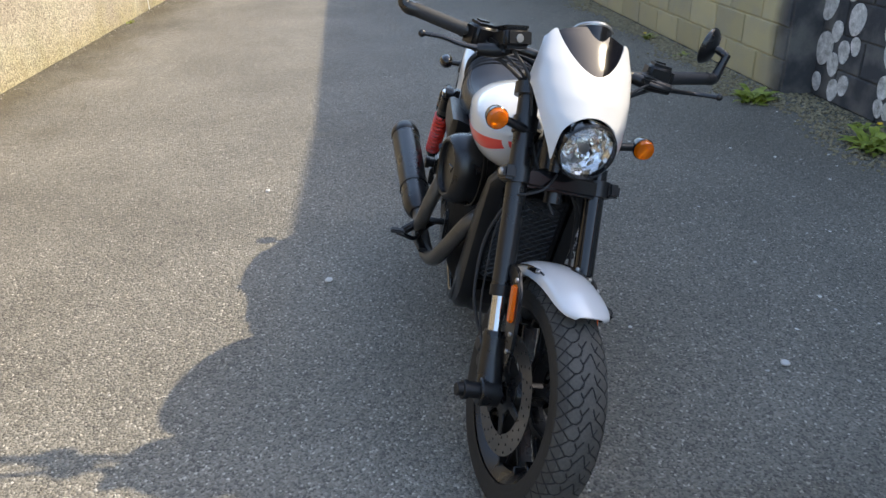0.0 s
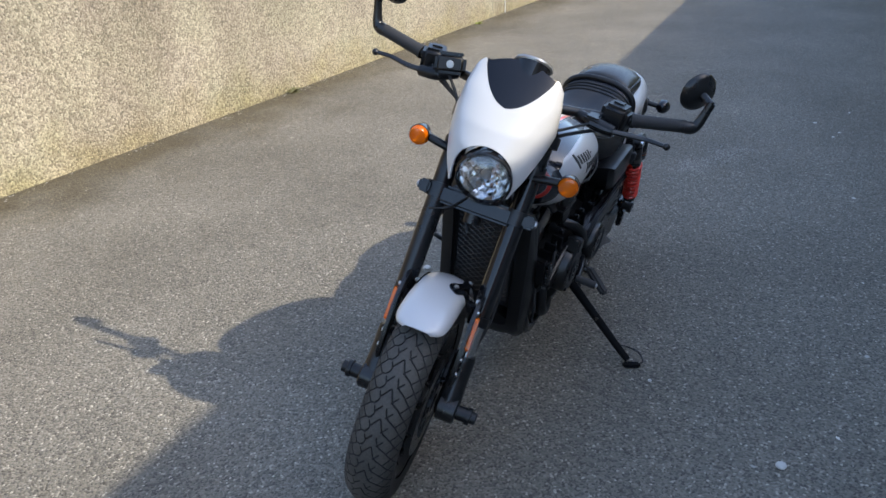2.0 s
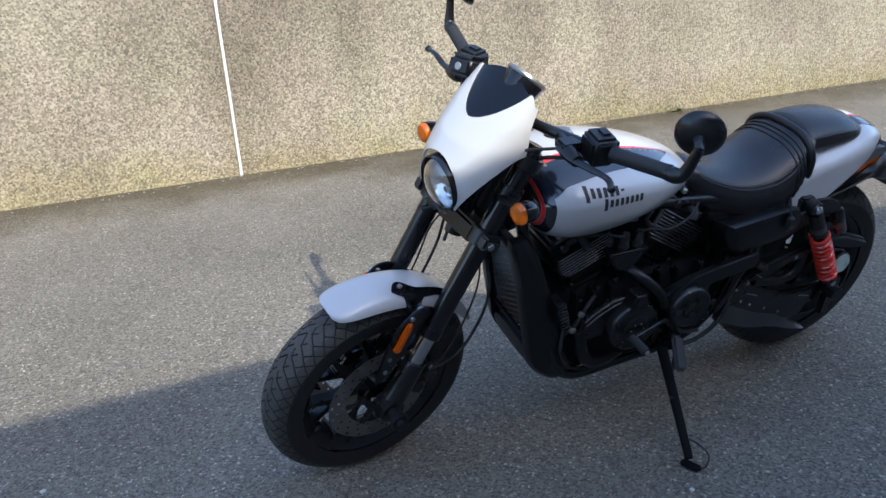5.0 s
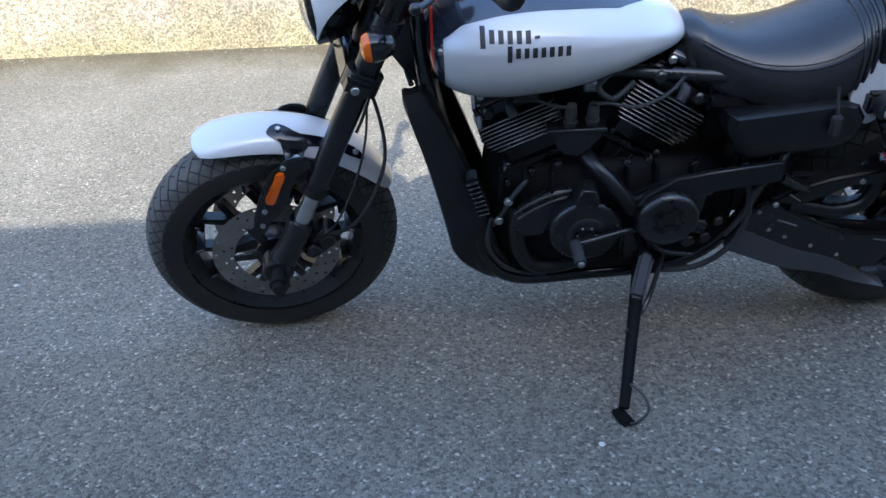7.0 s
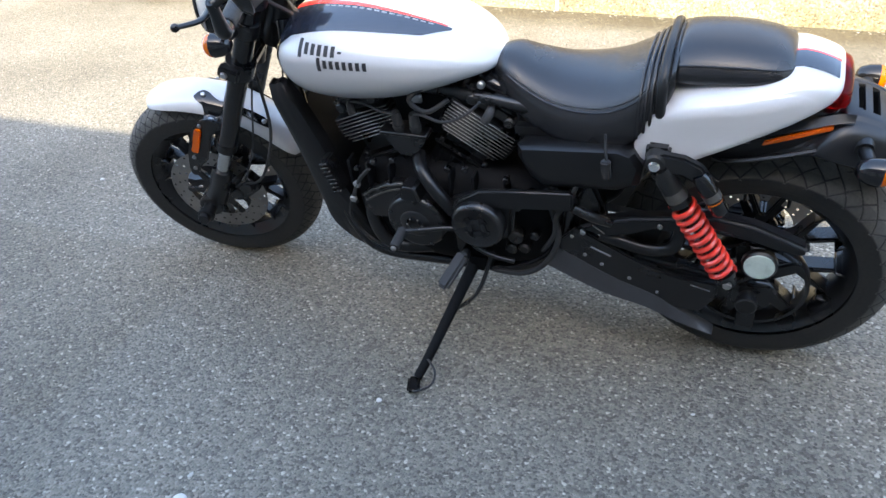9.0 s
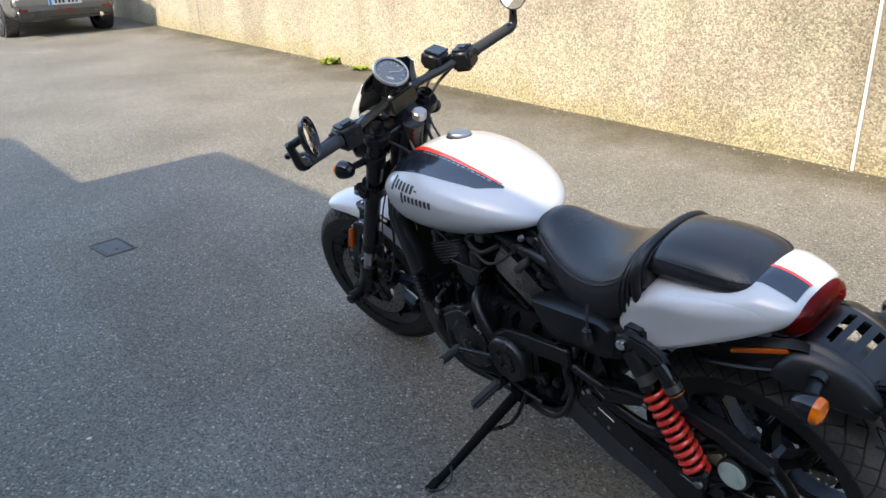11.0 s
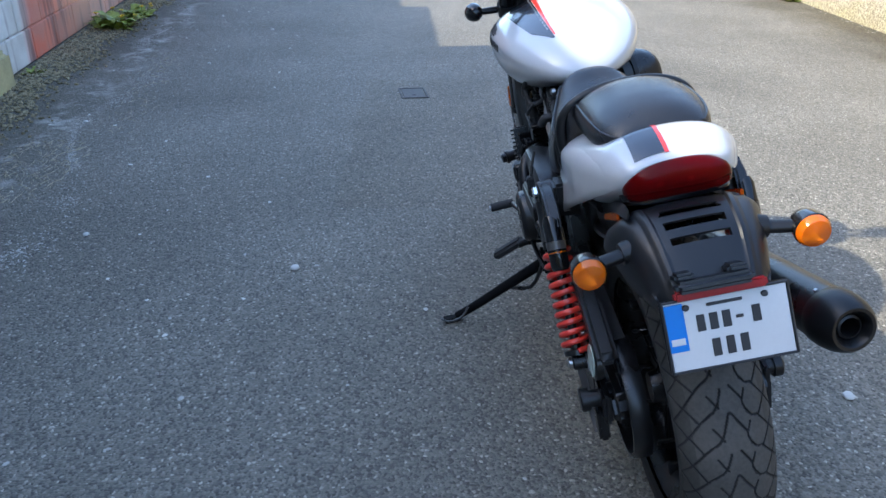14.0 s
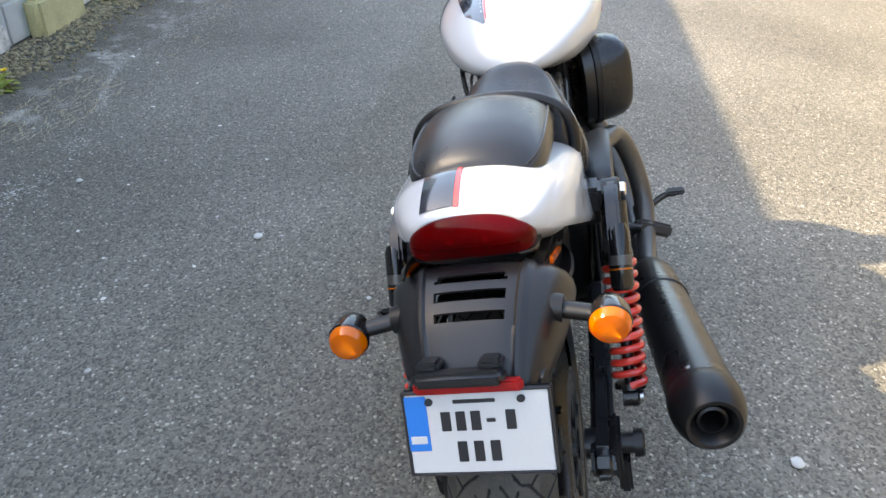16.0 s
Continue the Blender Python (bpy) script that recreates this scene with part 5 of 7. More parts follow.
for sgn in (1, -1):
    b = prism([(.135, .655), (.10, .690), (-.04, .730), (-.10, .752), (-.150, .742), (-.150, .716), (-.06, .695), (.02, .655), (.09, .630)], sgn * .070, sgn * .098, .006, 2)
    rail = part("tail_rail", b, PLASTIC, guard)
    out = .0982 if sgn > 0 else .099
    b = prism([(.026, .688), (-.096, .742), (-.094, .756), (.022, .702)], sgn * out, sgn * (out + .005), .002, 2)
    part("side_reflector", b, AMBER, rail, "long amber side reflector")
    # the rail's lower edge turns out into a shelf, its upper edge into a thin brow
    for name, line, root in (("rail_shelf", ((.118, .646, .100), (.085, .648, .114), (.02, .669, .121), (-.05, .695, .123), (-.105, .716, .117), (-.145, .730, .100)), -.016),
                             ("rail_brow", ((.085, .700, .098), (.02, .712, .102), (-.05, .740, .104), (-.10, .758, .103), (-.130, .760, .097)), .004)):
        if name == "rail_brow" and sgn < 0:
            continue
        sections = []
        for x, z, y in smoothed(line, 5):
            sections.append([(x, sgn * .090, z + root), (x, sgn * .090, z + root + .010), (x, sgn * (y - .004), z + .004), (x, sgn * y, z), (x, sgn * (y - .004), z - .004)])
        b = loft(sections)
        bmesh.ops.recalc_face_normals(b, faces=b.faces)
        part(name, b, GUARD, rail)
    part("stalk_base", tube([(-.15, sgn * .080, .716), (-.155, sgn * .115, .713)], [.024, .018], 18, 1), PLASTIC, guard)
PL = turned(-.266, -.005, .674, 0, 0, 0) @ Matrix.Rotation(radians(22), 4, "Y") @ Matrix.Diagonal((1, .94, .835, 1))
hood = part("plate_lamp", box(-.034, -.046, .022, .000, .076, .044, .008, 3, m=PL), GUARD, guard)
for y in (.056, -.026):
    part("hood_tab", box(-.016, y - .016, .040, .018, y + .016, .056, .005, 2, m=PL), GUARD, hood)
part("rear_reflector", box(-.018, -.066, .008, -.002, .078, .026, .004, 2, m=PL), REFLECT_RED, guard, "narrow red rear reflector")
holder = part("plate_holder", box(.000, -.100, -.122, .008, .100, .010, .003, 2, m=PL), PLASTIC, guard)
plate = part("number_plate", box(-.006, -.097, -.119, -.0005, .097, .008, .004, 2, m=PL), PLATE_WHITE, guard, "white number plate with blue band")
part("blue_band", box(-.0072, .066, -.082, -.0055, .096, .003, .001, 1, m=PL), PLATE_BLUE, plate)
rim = bmesh.new()
for y0, z0, y1, z1 in ((-.099, .006, .099, .010), (-.099, -.121, .099, -.117), (-.099, -.121, -.0955, .010), (.0955, -.121, .099, .010)):
    box(-.0085, y0, z0, -.0005, y1, z1, .001, 1, m=PL, bm=rim)
part("plate_frame", rim, INK, plate)
for row, y_list, z0, z1 in ((1, (.042, .022, .002, -.018, -.044), -.052, -.022), (2, (.024, .002, -.020), -.100, -.068)):
    for i, y in enumerate(y_list):
        w, za, zb = (.0066, z0, z1) if not (row == 1 and i == 3) else (.006, -.040, -.034)
        part("plate_bar", box(-.0074, y - w, za, -.0058, y + w, zb, .001, 1, m=PL), INK, plate)
part("plate_small_bar", box(-.0073, -.026, -.010, -.0058, .030, -.004, .0008, 1, m=PL), INK, plate)
part("plate_small_bar", box(-.0078, .070, -.070, -.0070, .092, -.058, .0008, 1, m=PL), PLATE_WHITE, plate)
for y in (.062, -.060):
    part("plate_screw", disc((-.006, y, -.006), (-1, 0, 0), .0055, .004, .001, 14, m=PL), INK, plate)

# ---- rear shocks ----
for sgn in (1, -1):
    y = sgn * .183
    top, low = Vector((.221, y, .680)), Vector((.042, y, .380))
    way = (low - top).normalized()
    L = (low - top).length
    body = part("shock_absorber", tube([top + way * .02, top + way * .085], [.022, .023], 20, 1), BLACK, bike, "shock absorber with bright red coil spring")
    part("damper_collar", tube([top + way * .078, top + way * .104], .0235, 20, 1), PIPE, body)
    part("spring_collar", tube([top + way * .102, top + way * .116], .0250, 20, 1), BLACK_GLOSS, body)
    part("damper_rod", tube([top + way * .10, low], [.011, .009], 14, 1), BLACK, body)
    # coil
    side = way.cross(Vector((0, 1, 0))).normalized()
    up = way.cross(side)
    turns, n = 10.5, 190
    pts = [top + way * (.118 + (L - .118 - .022) * i / n) + .0245 * (math.cos(2 * math.pi * turns * i / n) * side + math.sin(2 * math.pi * turns * i / n) * up) for i in range(n + 1)]
    part("coil_spring", tube(pts, .0062, 8, 1), RED_SPRING, body, "bright red coil spring")
    part("spring_seat", tube([low - way * .024, low - way * .014], .026, 20, 1), BLACK, body)
    part("top_eye", disc(top - Vector((0, sgn * .016, 0)), (0, sgn, 0), .022, .030, .004), BLACK, body)
    part("top_bolt", disc(top + Vector((0, sgn * .014, 0)), (0, sgn, 0), .0125, .010, .003, 18), CHROME, body)
    part("lower_eye", disc(low - Vector((0, sgn * .014, 0)), (0, sgn, 0), .017, .028, .003), BLACK, body)
    part("lower_bolt", disc(low + Vector((0, sgn * .014, 0)), (0, sgn, 0), .010, .008, .002, 16), ALLOY, body)
    # piggyback reservoir
    b = prism([(.236, .694), (.205, .703), (.163, .699), (.128, .682), (.104, .648), (.118, .632), (.165, .658), (.205, .655)], y - sgn * .012, y + sgn * .010, .005, 2)
    part("reservoir_bridge", b, BLACK, body)
    a = top + Vector((-.088, sgn * .004, -.016))
    part("reservoir", tube([a, a + way * .012, a + way * .100, a + way * .107], [.014, .0185, .0185, .014], 18, 1), BLACK_GLOSS, body)
    part("reservoir_band", tube([a + way * .050, a + way * .066], .0189, 18, 1), PIPE, body)
    part("reservoir_label", tube([a + way * .071, a + way * .0735], .0188, 18, 1), AMBER, body)

# ---- swing arm, belt guards ----
for sgn in (1, -1):
    y0, y1 = (.105, .142) if sgn > 0 else (-.150, -.110)
    arm = [(.430, .352), (.380, .395), (.20, .365), (.05, .345), (-.05, .350), (-.075, .320), (-.060, .285), (.04, .275), (.20, .285), (.40, .300)]
    part("swing_arm", prism(arm, y0, y1, .010, 3), BLACK, bike)
    part("axle_block", box(-.055, sgn * .143, .285, .035, sgn * .160, .355, .006, 2), BLACK, bike)
    b = disc((-.005, sgn * .155, .320), (0, sgn, 0), .018, .030, .003)
    disc((-.005, sgn * .180, .320), (0, sgn, 0), .024, .018, .003, bm=b)
    part("rear_axle_nut", b, PLASTIC, bike)
    part("axle_spacer", disc((-.005, sgn * .100, .320), (0, sgn, 0), .026, .045, .004), BLACK, bike)
    part("axle_tail", box(-.030, sgn * .150, .225, .010, sgn * .172, .300, .005, 2), BLACK, bike)
# lower guard plate, with a slanted lip whose lighter grey paints in sky sheen
b = prism([(.432, .345), (.428, .400), (.391, .444), (.311, .403), (.232, .362), (.155, .337), (.061, .336), (.060, .290), (.092, .235), (.149, .236), (.229, .262), (.335, .310)], .140, .158, .004, 2)
guard2 = part("belt_guard", b, BLACK, bike, "black lower belt guard")
lip_top = [(.432, .372), (.415, .363), (.298, .304), (.198, .268), (.119, .218), (.056, .183)]
lip_low = [(.462, .322), (.443, .313), (.323, .260), (.221, .236), (.136, .202), (.054, .179)]
lines = [smoothed([(x, y, z) for x, z in line], 4) for line, y in ((lip_top, .138), (lip_top, .159), (lip_low, .172), (lip_low, .150))]
b = loft([[line[k] for line in lines] for k in range(len(lines[0]))])
bevel(b, .002, 2, 25)
part("guard_lip", b, LIP_SHEEN, guard2)
part("guard_badge", box(-.006, 0, -.010, .006, .004, .010, .001, 1, m=turned(.330, .160, .285, 0, 24, 0)), STANCHION, guard2)
part("guard_slot", rod((.355, .1585, .391), (.307, .1585, .371), .0022, 8), STANCHION, guard2)
part("guard_slot", rod((.120, .1585, .322), (.075, .1585, .312), .0018, 8), STANCHION, guard2)
for x, z in ((.368, .363), (.327, .341), (.260, .310), (.192, .279), (.400, .415)):
    part("rivet", disc((x, .157, z), (0, 1, 0), .0048, .005, .002, 12), STANCHION, guard2)
# upper strut of the swing arm, open in its middle, that runs on as a hood over the belt
up_arc = [(.392, .448), (.351, .472), (.267, .502), (.188, .517), (.086, .538), (.007, .528), (-.059, .504), (-.104, .486), (-.108, .468), (-.092, .462), (-.039, .468), (.029, .488), (.10, .503), (.155, .484), (.180, .474), (.216, .474), (.260, .452), (.325, .428)]
strut = part("upper_belt_guard", prism(up_arc, .128, .166, .009, 3), PLASTIC, bike, "curved black upper belt guard")
part("strut_brace", tube([(.335, .150, .428), (.280, .150, .414), (.226, .150, .404), (.176, .150, .416), (.158, .150, .455), (.158, .150, .490)], .0135, 12, 5, flat=1.2), PLASTIC, strut)
for x, z in ((.372, .440), (.200, .492)):
    part("strut_bolt", disc((x, .160, z), (0, 1, 0), .007, .010, .002, 12), STANCHION, strut)
part("strut_label", rod((.350, .168, .468), (.322, .168, .448), .0016, 6), STANCHION, strut)
# belt: two runs round the pulleys
belt = bmesh.new()
for z0, z1 in ((.447, .500), (.193, .402)):
    p = [(-.005, .106, z0), (.598, .106, z1)]
    box(0, -.011, -.003, (Vector(p[1]) - Vector(p[0])).length, .011, .003, .001, 1, m=T(*p[0]) @ Matrix.Rotation(-math.atan2(z1 - z0, .603), 4, "Y"), bm=belt)
part("drive_belt", belt, GRIP, bike)
part("tax_disc_holder", disc((-.016, .150, .417), (0, 1, .08), .038, .016, .004, 36), BLACK, bike)
part("tax_disc", disc((-.016, .1625, .418), (0, 1, .08), .033, .005, .002, 36), DISC_GREEN, bike, "round pale green disc in a holder")
part("disc_bracket", rod((-.016, .155, .39), (.035, .165, .35), .006), BLACK, bike)

# ---- frame ----
for sgn in (1, -1):
    part("frame_tube", tube([(1.13, sgn * .045, .86), (1.115, sgn * .085, .72), (1.07, sgn * .12, .52), (1.01, sgn * .13, .32), (.94, sgn * .13, .235), (.78, sgn * .12, .225), (.55, sgn * .12, .25), (.44, sgn * .13, .36), (.40, sgn * .14, .52), (.34, sgn * .14, .66)], .0165, 14, 5), BLACK_GLOSS, bike)
    part("frame_rail", tube([(1.10, sgn * .05, .80), (.80, sgn * .07, .74), (.55, sgn * .09, .72), (.30, sgn * .110, .70), (.21, sgn * .114, .690), (.05, sgn * .095, .705)], .015, 12, 5), BLACK, bike)
    part("shock_mount", prism([(.245, .698), (.195, .698), (.192, .655), (.245, .655)], sgn * .110, sgn * .166, .006, 2), BLACK, bike)
part("steering_head", tube([(1.205, 0, .78), (1.115, 0, .96)], .034, 22, 1), BLACK, bike)
part("head_gusset", prism([(1.17, .86), (1.03, .80), (1.05, .72), (1.14, .70), (1.20, .79)], -.04, .04, .012, 3), BLACK, bike)

# ---- radiator between its shrouds ----
rad = part("radiator", box(-.015, -.098, -.150, .012, .098, .150, .006, 2, m=turned(1.085, -.004, .525, 0, 11, 0)), MESH_GREY, bike, "black radiator behind a diamond mesh grille")
b = bmesh.new()
RM = turned(1.100, -.004, .525, 0, 11, 0)
for k in range(-16, 17):
    for s in (1, -1):
        # strands clipped to the frame
        y_a, y_b = -.092, .092
        z_a, z_b = k * .0185 - s * .092 * .62, k * .0185 + s * .092 * .62
        def clip(y, z, yy, zz):
            out = []
            for t in np.linspace(0, 1, 41):
                q = (y + (yy - y) * t, z + (zz - z) * t)
                if abs(q[1]) < .143:
                    out.append(q)
            return out
        run = clip(y_a, z_a, y_b, z_b)
        if len(run) > 2:
            (ya, za), (yb, zb) = run[0], run[-1]
            tube([(0, ya, za), (0, yb, zb)], .0017, 4, 1, m=RM, bm=b)
part("grille_mesh", b, BLACK, rad, smooth=False)
b = bmesh.new()
for y in (-.094, .094):
    box(-.006, y - .005, -.150, .010, y + .005, .150, .003, 2, m=RM, bm=b)
for z in (-.146, .146):
    box(-.006, -.098, z - .005, .010, .098, z + .005, .003, 2, m=RM, bm=b)
part("grille_frame", b, PLASTIC, rad)
part("oil_hose", tube([(1.15, .03, .70), (1.16, -.02, .72), (1.14, -.07, .70), (1.12, -.09, .66)], .006, 10, 6), GRIP, bike)
for sgn in (1, -1):
    out = [(1.148, .730), (1.128, .735), (1.098, .700), (1.050, .58), (1.005, .45), (.965, .330), (.930, .250), (.945, .228), (.985, .222), (1.045, .262), (1.078, .311), (1.092, .381), (1.128, .56), (1.168, .715)]
    b = bmesh.new()
    line = smoothed([(x, 0, z) for x, z in out], 4, True)
    c = Vector((1.055, 0, .47))
    rows = [(1.0, .100), (.985, .122), (.90, .137), (.55, .145)]
    vs = [[b.verts.new((c.x + (p.x - c.x) * (f if i else 1), sgn * yy, c.z + (p.z - c.z) * f)) for p in line] for i, (f, yy) in enumerate(rows)]
    kk = len(line)
    for r0, r1 in zip(vs, vs[1:]):
        for i in range(kk):
            b.faces.new((r0[i], r0[(i + 1) % kk], r1[(i + 1) % kk], r1[i]))
    b.faces.new(vs[-1])
    b.faces.new(list(reversed(vs[0])))
    part("radiator_shroud", b, PLASTIC, bike, "satin black radiator shroud")
part("chin_fairing", loft_table([(1.075, .345, .300, .10, .32), (1.03, .360, .238, .118, .30), (.97, .350, .212, .124, .28), (.90, .330, .208, .120, .27), (.84, .300, .212, .10, .255)], 32, 3, 3), PLASTIC, bike)
part("regulator", box(-.012, -.02, -.05, .012, .02, .05, .004, 2, m=turned(1.020, .150, .50, 0, 17, 0)), BLACK, bike)
for k in range(8):
    part("cooling_rib", box(-.013, .019, -.044 + k * .012, .013, .030, -.039 + k * .012, .001, 1, m=turned(1.020, .150, .50, 0, 17, 0)), BLACK, bike)

# ---- engine ----
crank = part("crankcase", loft_table([(1.00, .46, .30, .05, .37), (.985, .50, .262, .11, .37), (.92, .53, .238, .140, .37), (.80, .545, .228, .155, .37), (.66, .540, .230, .155, .38), (.54, .53, .250, .148, .38), (.46, .50, .290, .135, .39), (.435, .46, .33, .09, .39)], 40, 4, 4), DEEP, bike, "black engine crankcase")


for x in (.56, .64, .70, .86, .92, .97):
    part("casting_rib", box(x - .004, .120, .47, x + .004, .158, .548, .003, 1), DEEP, crank)
for x, z in ((.955, .520), (.905, .545), (.850, .560), (.705, .555), (.660, .560), (.560, .545), (.500, .520)):
    part("case_bolt", disc((x, .138, z), (0, 1, 0), .0085, .014, .003, 14), BLACK_GLOSS, crank)
part("oil_line", tube([(.985, .135, .395), (.972, .160, .440), (.945, .162, .495), (.915, .155, .530)], .0055, 10, 5), GRIP, crank)
for x, z in ((.975, .430), (.955, .480)):
    part("line_clamp", disc((x, .158, z), (0, 1, 0), .010, .010, .003, 14), STANCHION, crank)


def cylinder(cx, cz, tilt, fins, wide, name):
    """A finned barrel with head, leaning along the bike; +z is its axis."""
    M = turned(cx, 0, cz, 0, tilt, 0)
    body = part(name, box(-.072, -.082, -.10, .072, .082, .052, .018, 3, m=M), BLACK, bike, "black cylinder with bright-edged cooling fins")
    for k in range(fins):
        z = (k - (fins - 1) / 2) * .0094
        w = wide - .0012 * abs(k - fins // 2) - .006 * max(0, 2 - k)
        f = part("cooling_fin", box(-w, -.104, z - .0020, w, .104, z + .0020, .0015, 1, m=M), BLACK, body)
        part("fin_edge", box(-w + .006, .1025, z - .0012, w - .006, .1052, z + .0004, .0004, 1, m=M), FIN_EDGE, f)
    top = fins * .0047 + .004
    part("cylinder_head", box(-.080, -.090, top - .006, .080, .090, top + .042, .014, 3, m=M), BLACK, body)
    rc = part("rocker_cover", box(-.066, -.080, top + .036, .066, .080, top + .082, .020, 3, m=M), BLACK_GLOSS, body)
    for dx in (-.050, .050):
        part("head_bolt", disc((dx, .080, top + .056), (0, 1, 0), .009, .012, .003, 14, m=M), ALLOY if dx > 0 else BLACK, rc)
        part("head_boss", disc((dx, .085, top + .016), (0, 1, 0), .014, .016, .004, 16, m=M), BLACK, rc)
    part("plug_cap", tube([M @ Vector((.0, .088, top + .020)), M @ Vector((.0, .116, top + .024)), M @ Vector((0, .126, top + .004))], .011, 12, 3), GRIP, body)
    part("cylinder_base", box(-.066, -.088, -.175, .066, .094, -.100, .010, 2, m=M), DEEP, body)
    for dx in (-.045, -.015, .015, .045):
        part("base_rib", box(dx - .004, .090, -.170, dx + .004, .101, -.104, .002, 1, m=M), DEEP, body)
    part("base_flange", box(-.076, -.090, -.100, .076, .096, -.088, .004, 2, m=M), BLACK, body)
    for dx in (-.060, .060):
        part("base_nut", disc((dx, .088, -.080), (0, 1, 0), .007, .010, .002, 6, m=M), BLACK, body)


cylinder(.925, .626, 23, 8, .088, "front_cylinder")
cylinder(.638, .640, -32, 10, .094, "rear_cylinder")
part("ignition_lead", tube([(.782, .130, .690), (.755, .136, .694), (.70, .148, .690), (.645, .150, .715), (.61, .135, .745)], .0038, 8, 6), GRIP, bike)
part("ignition_lead", tube([(.827, .130, .684), (.86, .138, .694), (.90, .132, .705), (.945, .12, .70)], .0038, 8, 6), GRIP, bike)
part("fuel_hose", tube([(.70, .10, .72), (.745, .13, .70), (.78, .14, .735), (.74, .13, .77)], .006, 10, 6), GRIP, bike)
cc = part("coil_cover", prism([(.872, .636), (.754, .634), (.762, .612), (.782, .585), (.806, .568), (.832, .571), (.853, .596)], .060, .136, .005, 2), BLACK, bike)
part("cover_lip", box(.752, .100, .628, .874, .140, .638, .002, 1), PLASTIC, cc)
for x in (.782, .827):
    part("coil_boot", tube([(x, .122, .634), (x, .126, .668), (x, .128, .690)], [.012, .0125, .010], 12, 3), GRIP, bike)
    part("boot_collar", tube([(x, .124, .648), (x, .1255, .656)], .0145, 14, 1), GRIP, bike)
# throttle bodies in the vee, with an added dark block closing the gap
part("vee_filler", box(.690, -.10, .600, .860, .080, .826, .012, 3), DEEP, bike)
part("fuel_rail", tube([(.73, .090, .735), (.78, .098, .742), (.84, .092, .735)], .009, 12, 4), BLACK, bike)
part("clip", box(.770, .088, .700, .800, .100, .722, .003, 1), STANCHION, bike)
# added dark block that closes the gap behind the rear cylinder
part("gap_filler", box(.44, -.11, .560, .555, .095, .735, .02, 3), DEEP, bike)
part("intake", tube([(.775, -.09, .70), (.775, 0, .69), (.775, .07, .68)], .034, 18, 4), BLACK, bike)

# left covers
b = lathe([(0, .203), (.024, .203), (.038, .201), (.041, .198), (.064, .196), (.069, .197), (.075, .194), (.079, .186), (.081, .145), (0, .145)], 56, m=T(.788, 0, .410))
st_cover = part("alternator_cover", b, BLACK, bike, "round black alternator cover")
part("cover_ring", lathe([(.016, .2005), (.024, .199), (.024, .203), (.016, .2045)], 30, m=T(.788, 0, .410), closed=True), BLACK_GLOSS, st_cover)
for a in range(6):
    part("hub_rivet", disc((.788 + .020 * math.cos(a * 1.047), .202, .410 + .020 * math.sin(a * 1.047)), (0, 1, 0), .0026, .003, .0008, 8), ALLOY, st_cover)
for a in range(5):
    part("cover_bolt", disc((.788 + .070 * math.cos(a * 1.256 + .4), .192, .410 + .070 * math.sin(a * 1.256 + .4)), (0, 1, 0), .006, .008, .002, 12), BLACK_GLOSS, st_cover)
part("cover_boss", prism([(.761, .482), (.773, .528), (.808, .530), (.820, .484)], .155, .204, .006, 3), PLASTIC, st_cover)
b = prism([(.815, .470), (.818, .508), (.865, .500), (.910, .477), (.945, .450), (.950, .405), (.925, .375), (.870, .380), (.850, .440)], .130, .165, .010, 3)
fc = part("cam_cover", b, BLACK, bike)
for pts in ([(.941, .449), (.908, .473), (.865, .494), (.822, .504)], [(.934, .434), (.900, .458), (.862, .478), (.830, .488)]):
    part("cover_rib", tube([(x, .166, z) for x, z in pts], .0028, 8, 4), PIPE, fc)
# sprocket cover with its round cap
b = prism([(.705, .470), (.690, .490), (.640, .515), (.55, .536), (.392, .556), (.384, .545), (.378, .508), (.44, .500), (.53, .490), (.54, .40), (.60, .365), (.67, .40)], .150, .185, .012, 3)
sc = part("sprocket_cover", b, BLACK, bike, "black sprocket cover")
part("cover_ridge", prism([(.690, .470), (.668, .505), (.612, .544), (.55, .555), (.398, .574), (.390, .566), (.390, .524), (.55, .500), (.625, .484)], .183, .198, .005, 3), PLASTIC, sc)
cap_b = lathe([(0, .214), (.050, .214), (.058, .218), (.064, .214), (.067, .205), (.068, .170), (0, .170)], 44, m=T(.618, 0, .446))
pc = part("sprocket_cap", cap_b, BLACK, sc)
for k in range(4):
    b = prism([(-.034, .010), (.034, .010), (.026, .026), (-.026, .026)], .2138, .2165, .003, 2, m=turned(.618, 0, .446, 0, k * 90 + 10, 0))
    part("cap_slot", b, BLACK_GLOSS, pc)
part("coolant_elbow", tube([(.792, .11, .562), (.770, .152, .552), (.740, .176, .526), (.710, .182, .490), (.690, .178, .455)], .017, 14, 5), PLASTIC, bike)
part("left_header", tube([(.930, .10, .46), (.936, .142, .395), (.924, .152, .330), (.895, .152, .289), (.845, .148, .280), (.78, .13, .280)], .019, 16, 5), PLASTIC, bike)
part("sump", box(.50, -.10, .208, .88, .12, .26, .02, 3), BLACK, bike)
part("lower_hose", tube([(.99, .14, .42), (1.0, .155, .36), (.975, .15, .30), (.93, .145, .262), (.86, .14, .245)], .005, 8, 6), GRIP, bike)
part("wiring_loom", tube([(.46, .165, .55), (.44, .170, .48), (.43, .168, .41), (.46, .175, .33), (.52, .17, .275), (.60, .165, .265), (.66, .16, .28)], .007, 10, 6), GRIP, bike)
part("wiring_loom", tube([(.38, .175, .60), (.40, .178, .54), (.43, .18, .49), (.44, .17, .42), (.47, .165, .36)], .006, 10, 6), GRIP, bike)
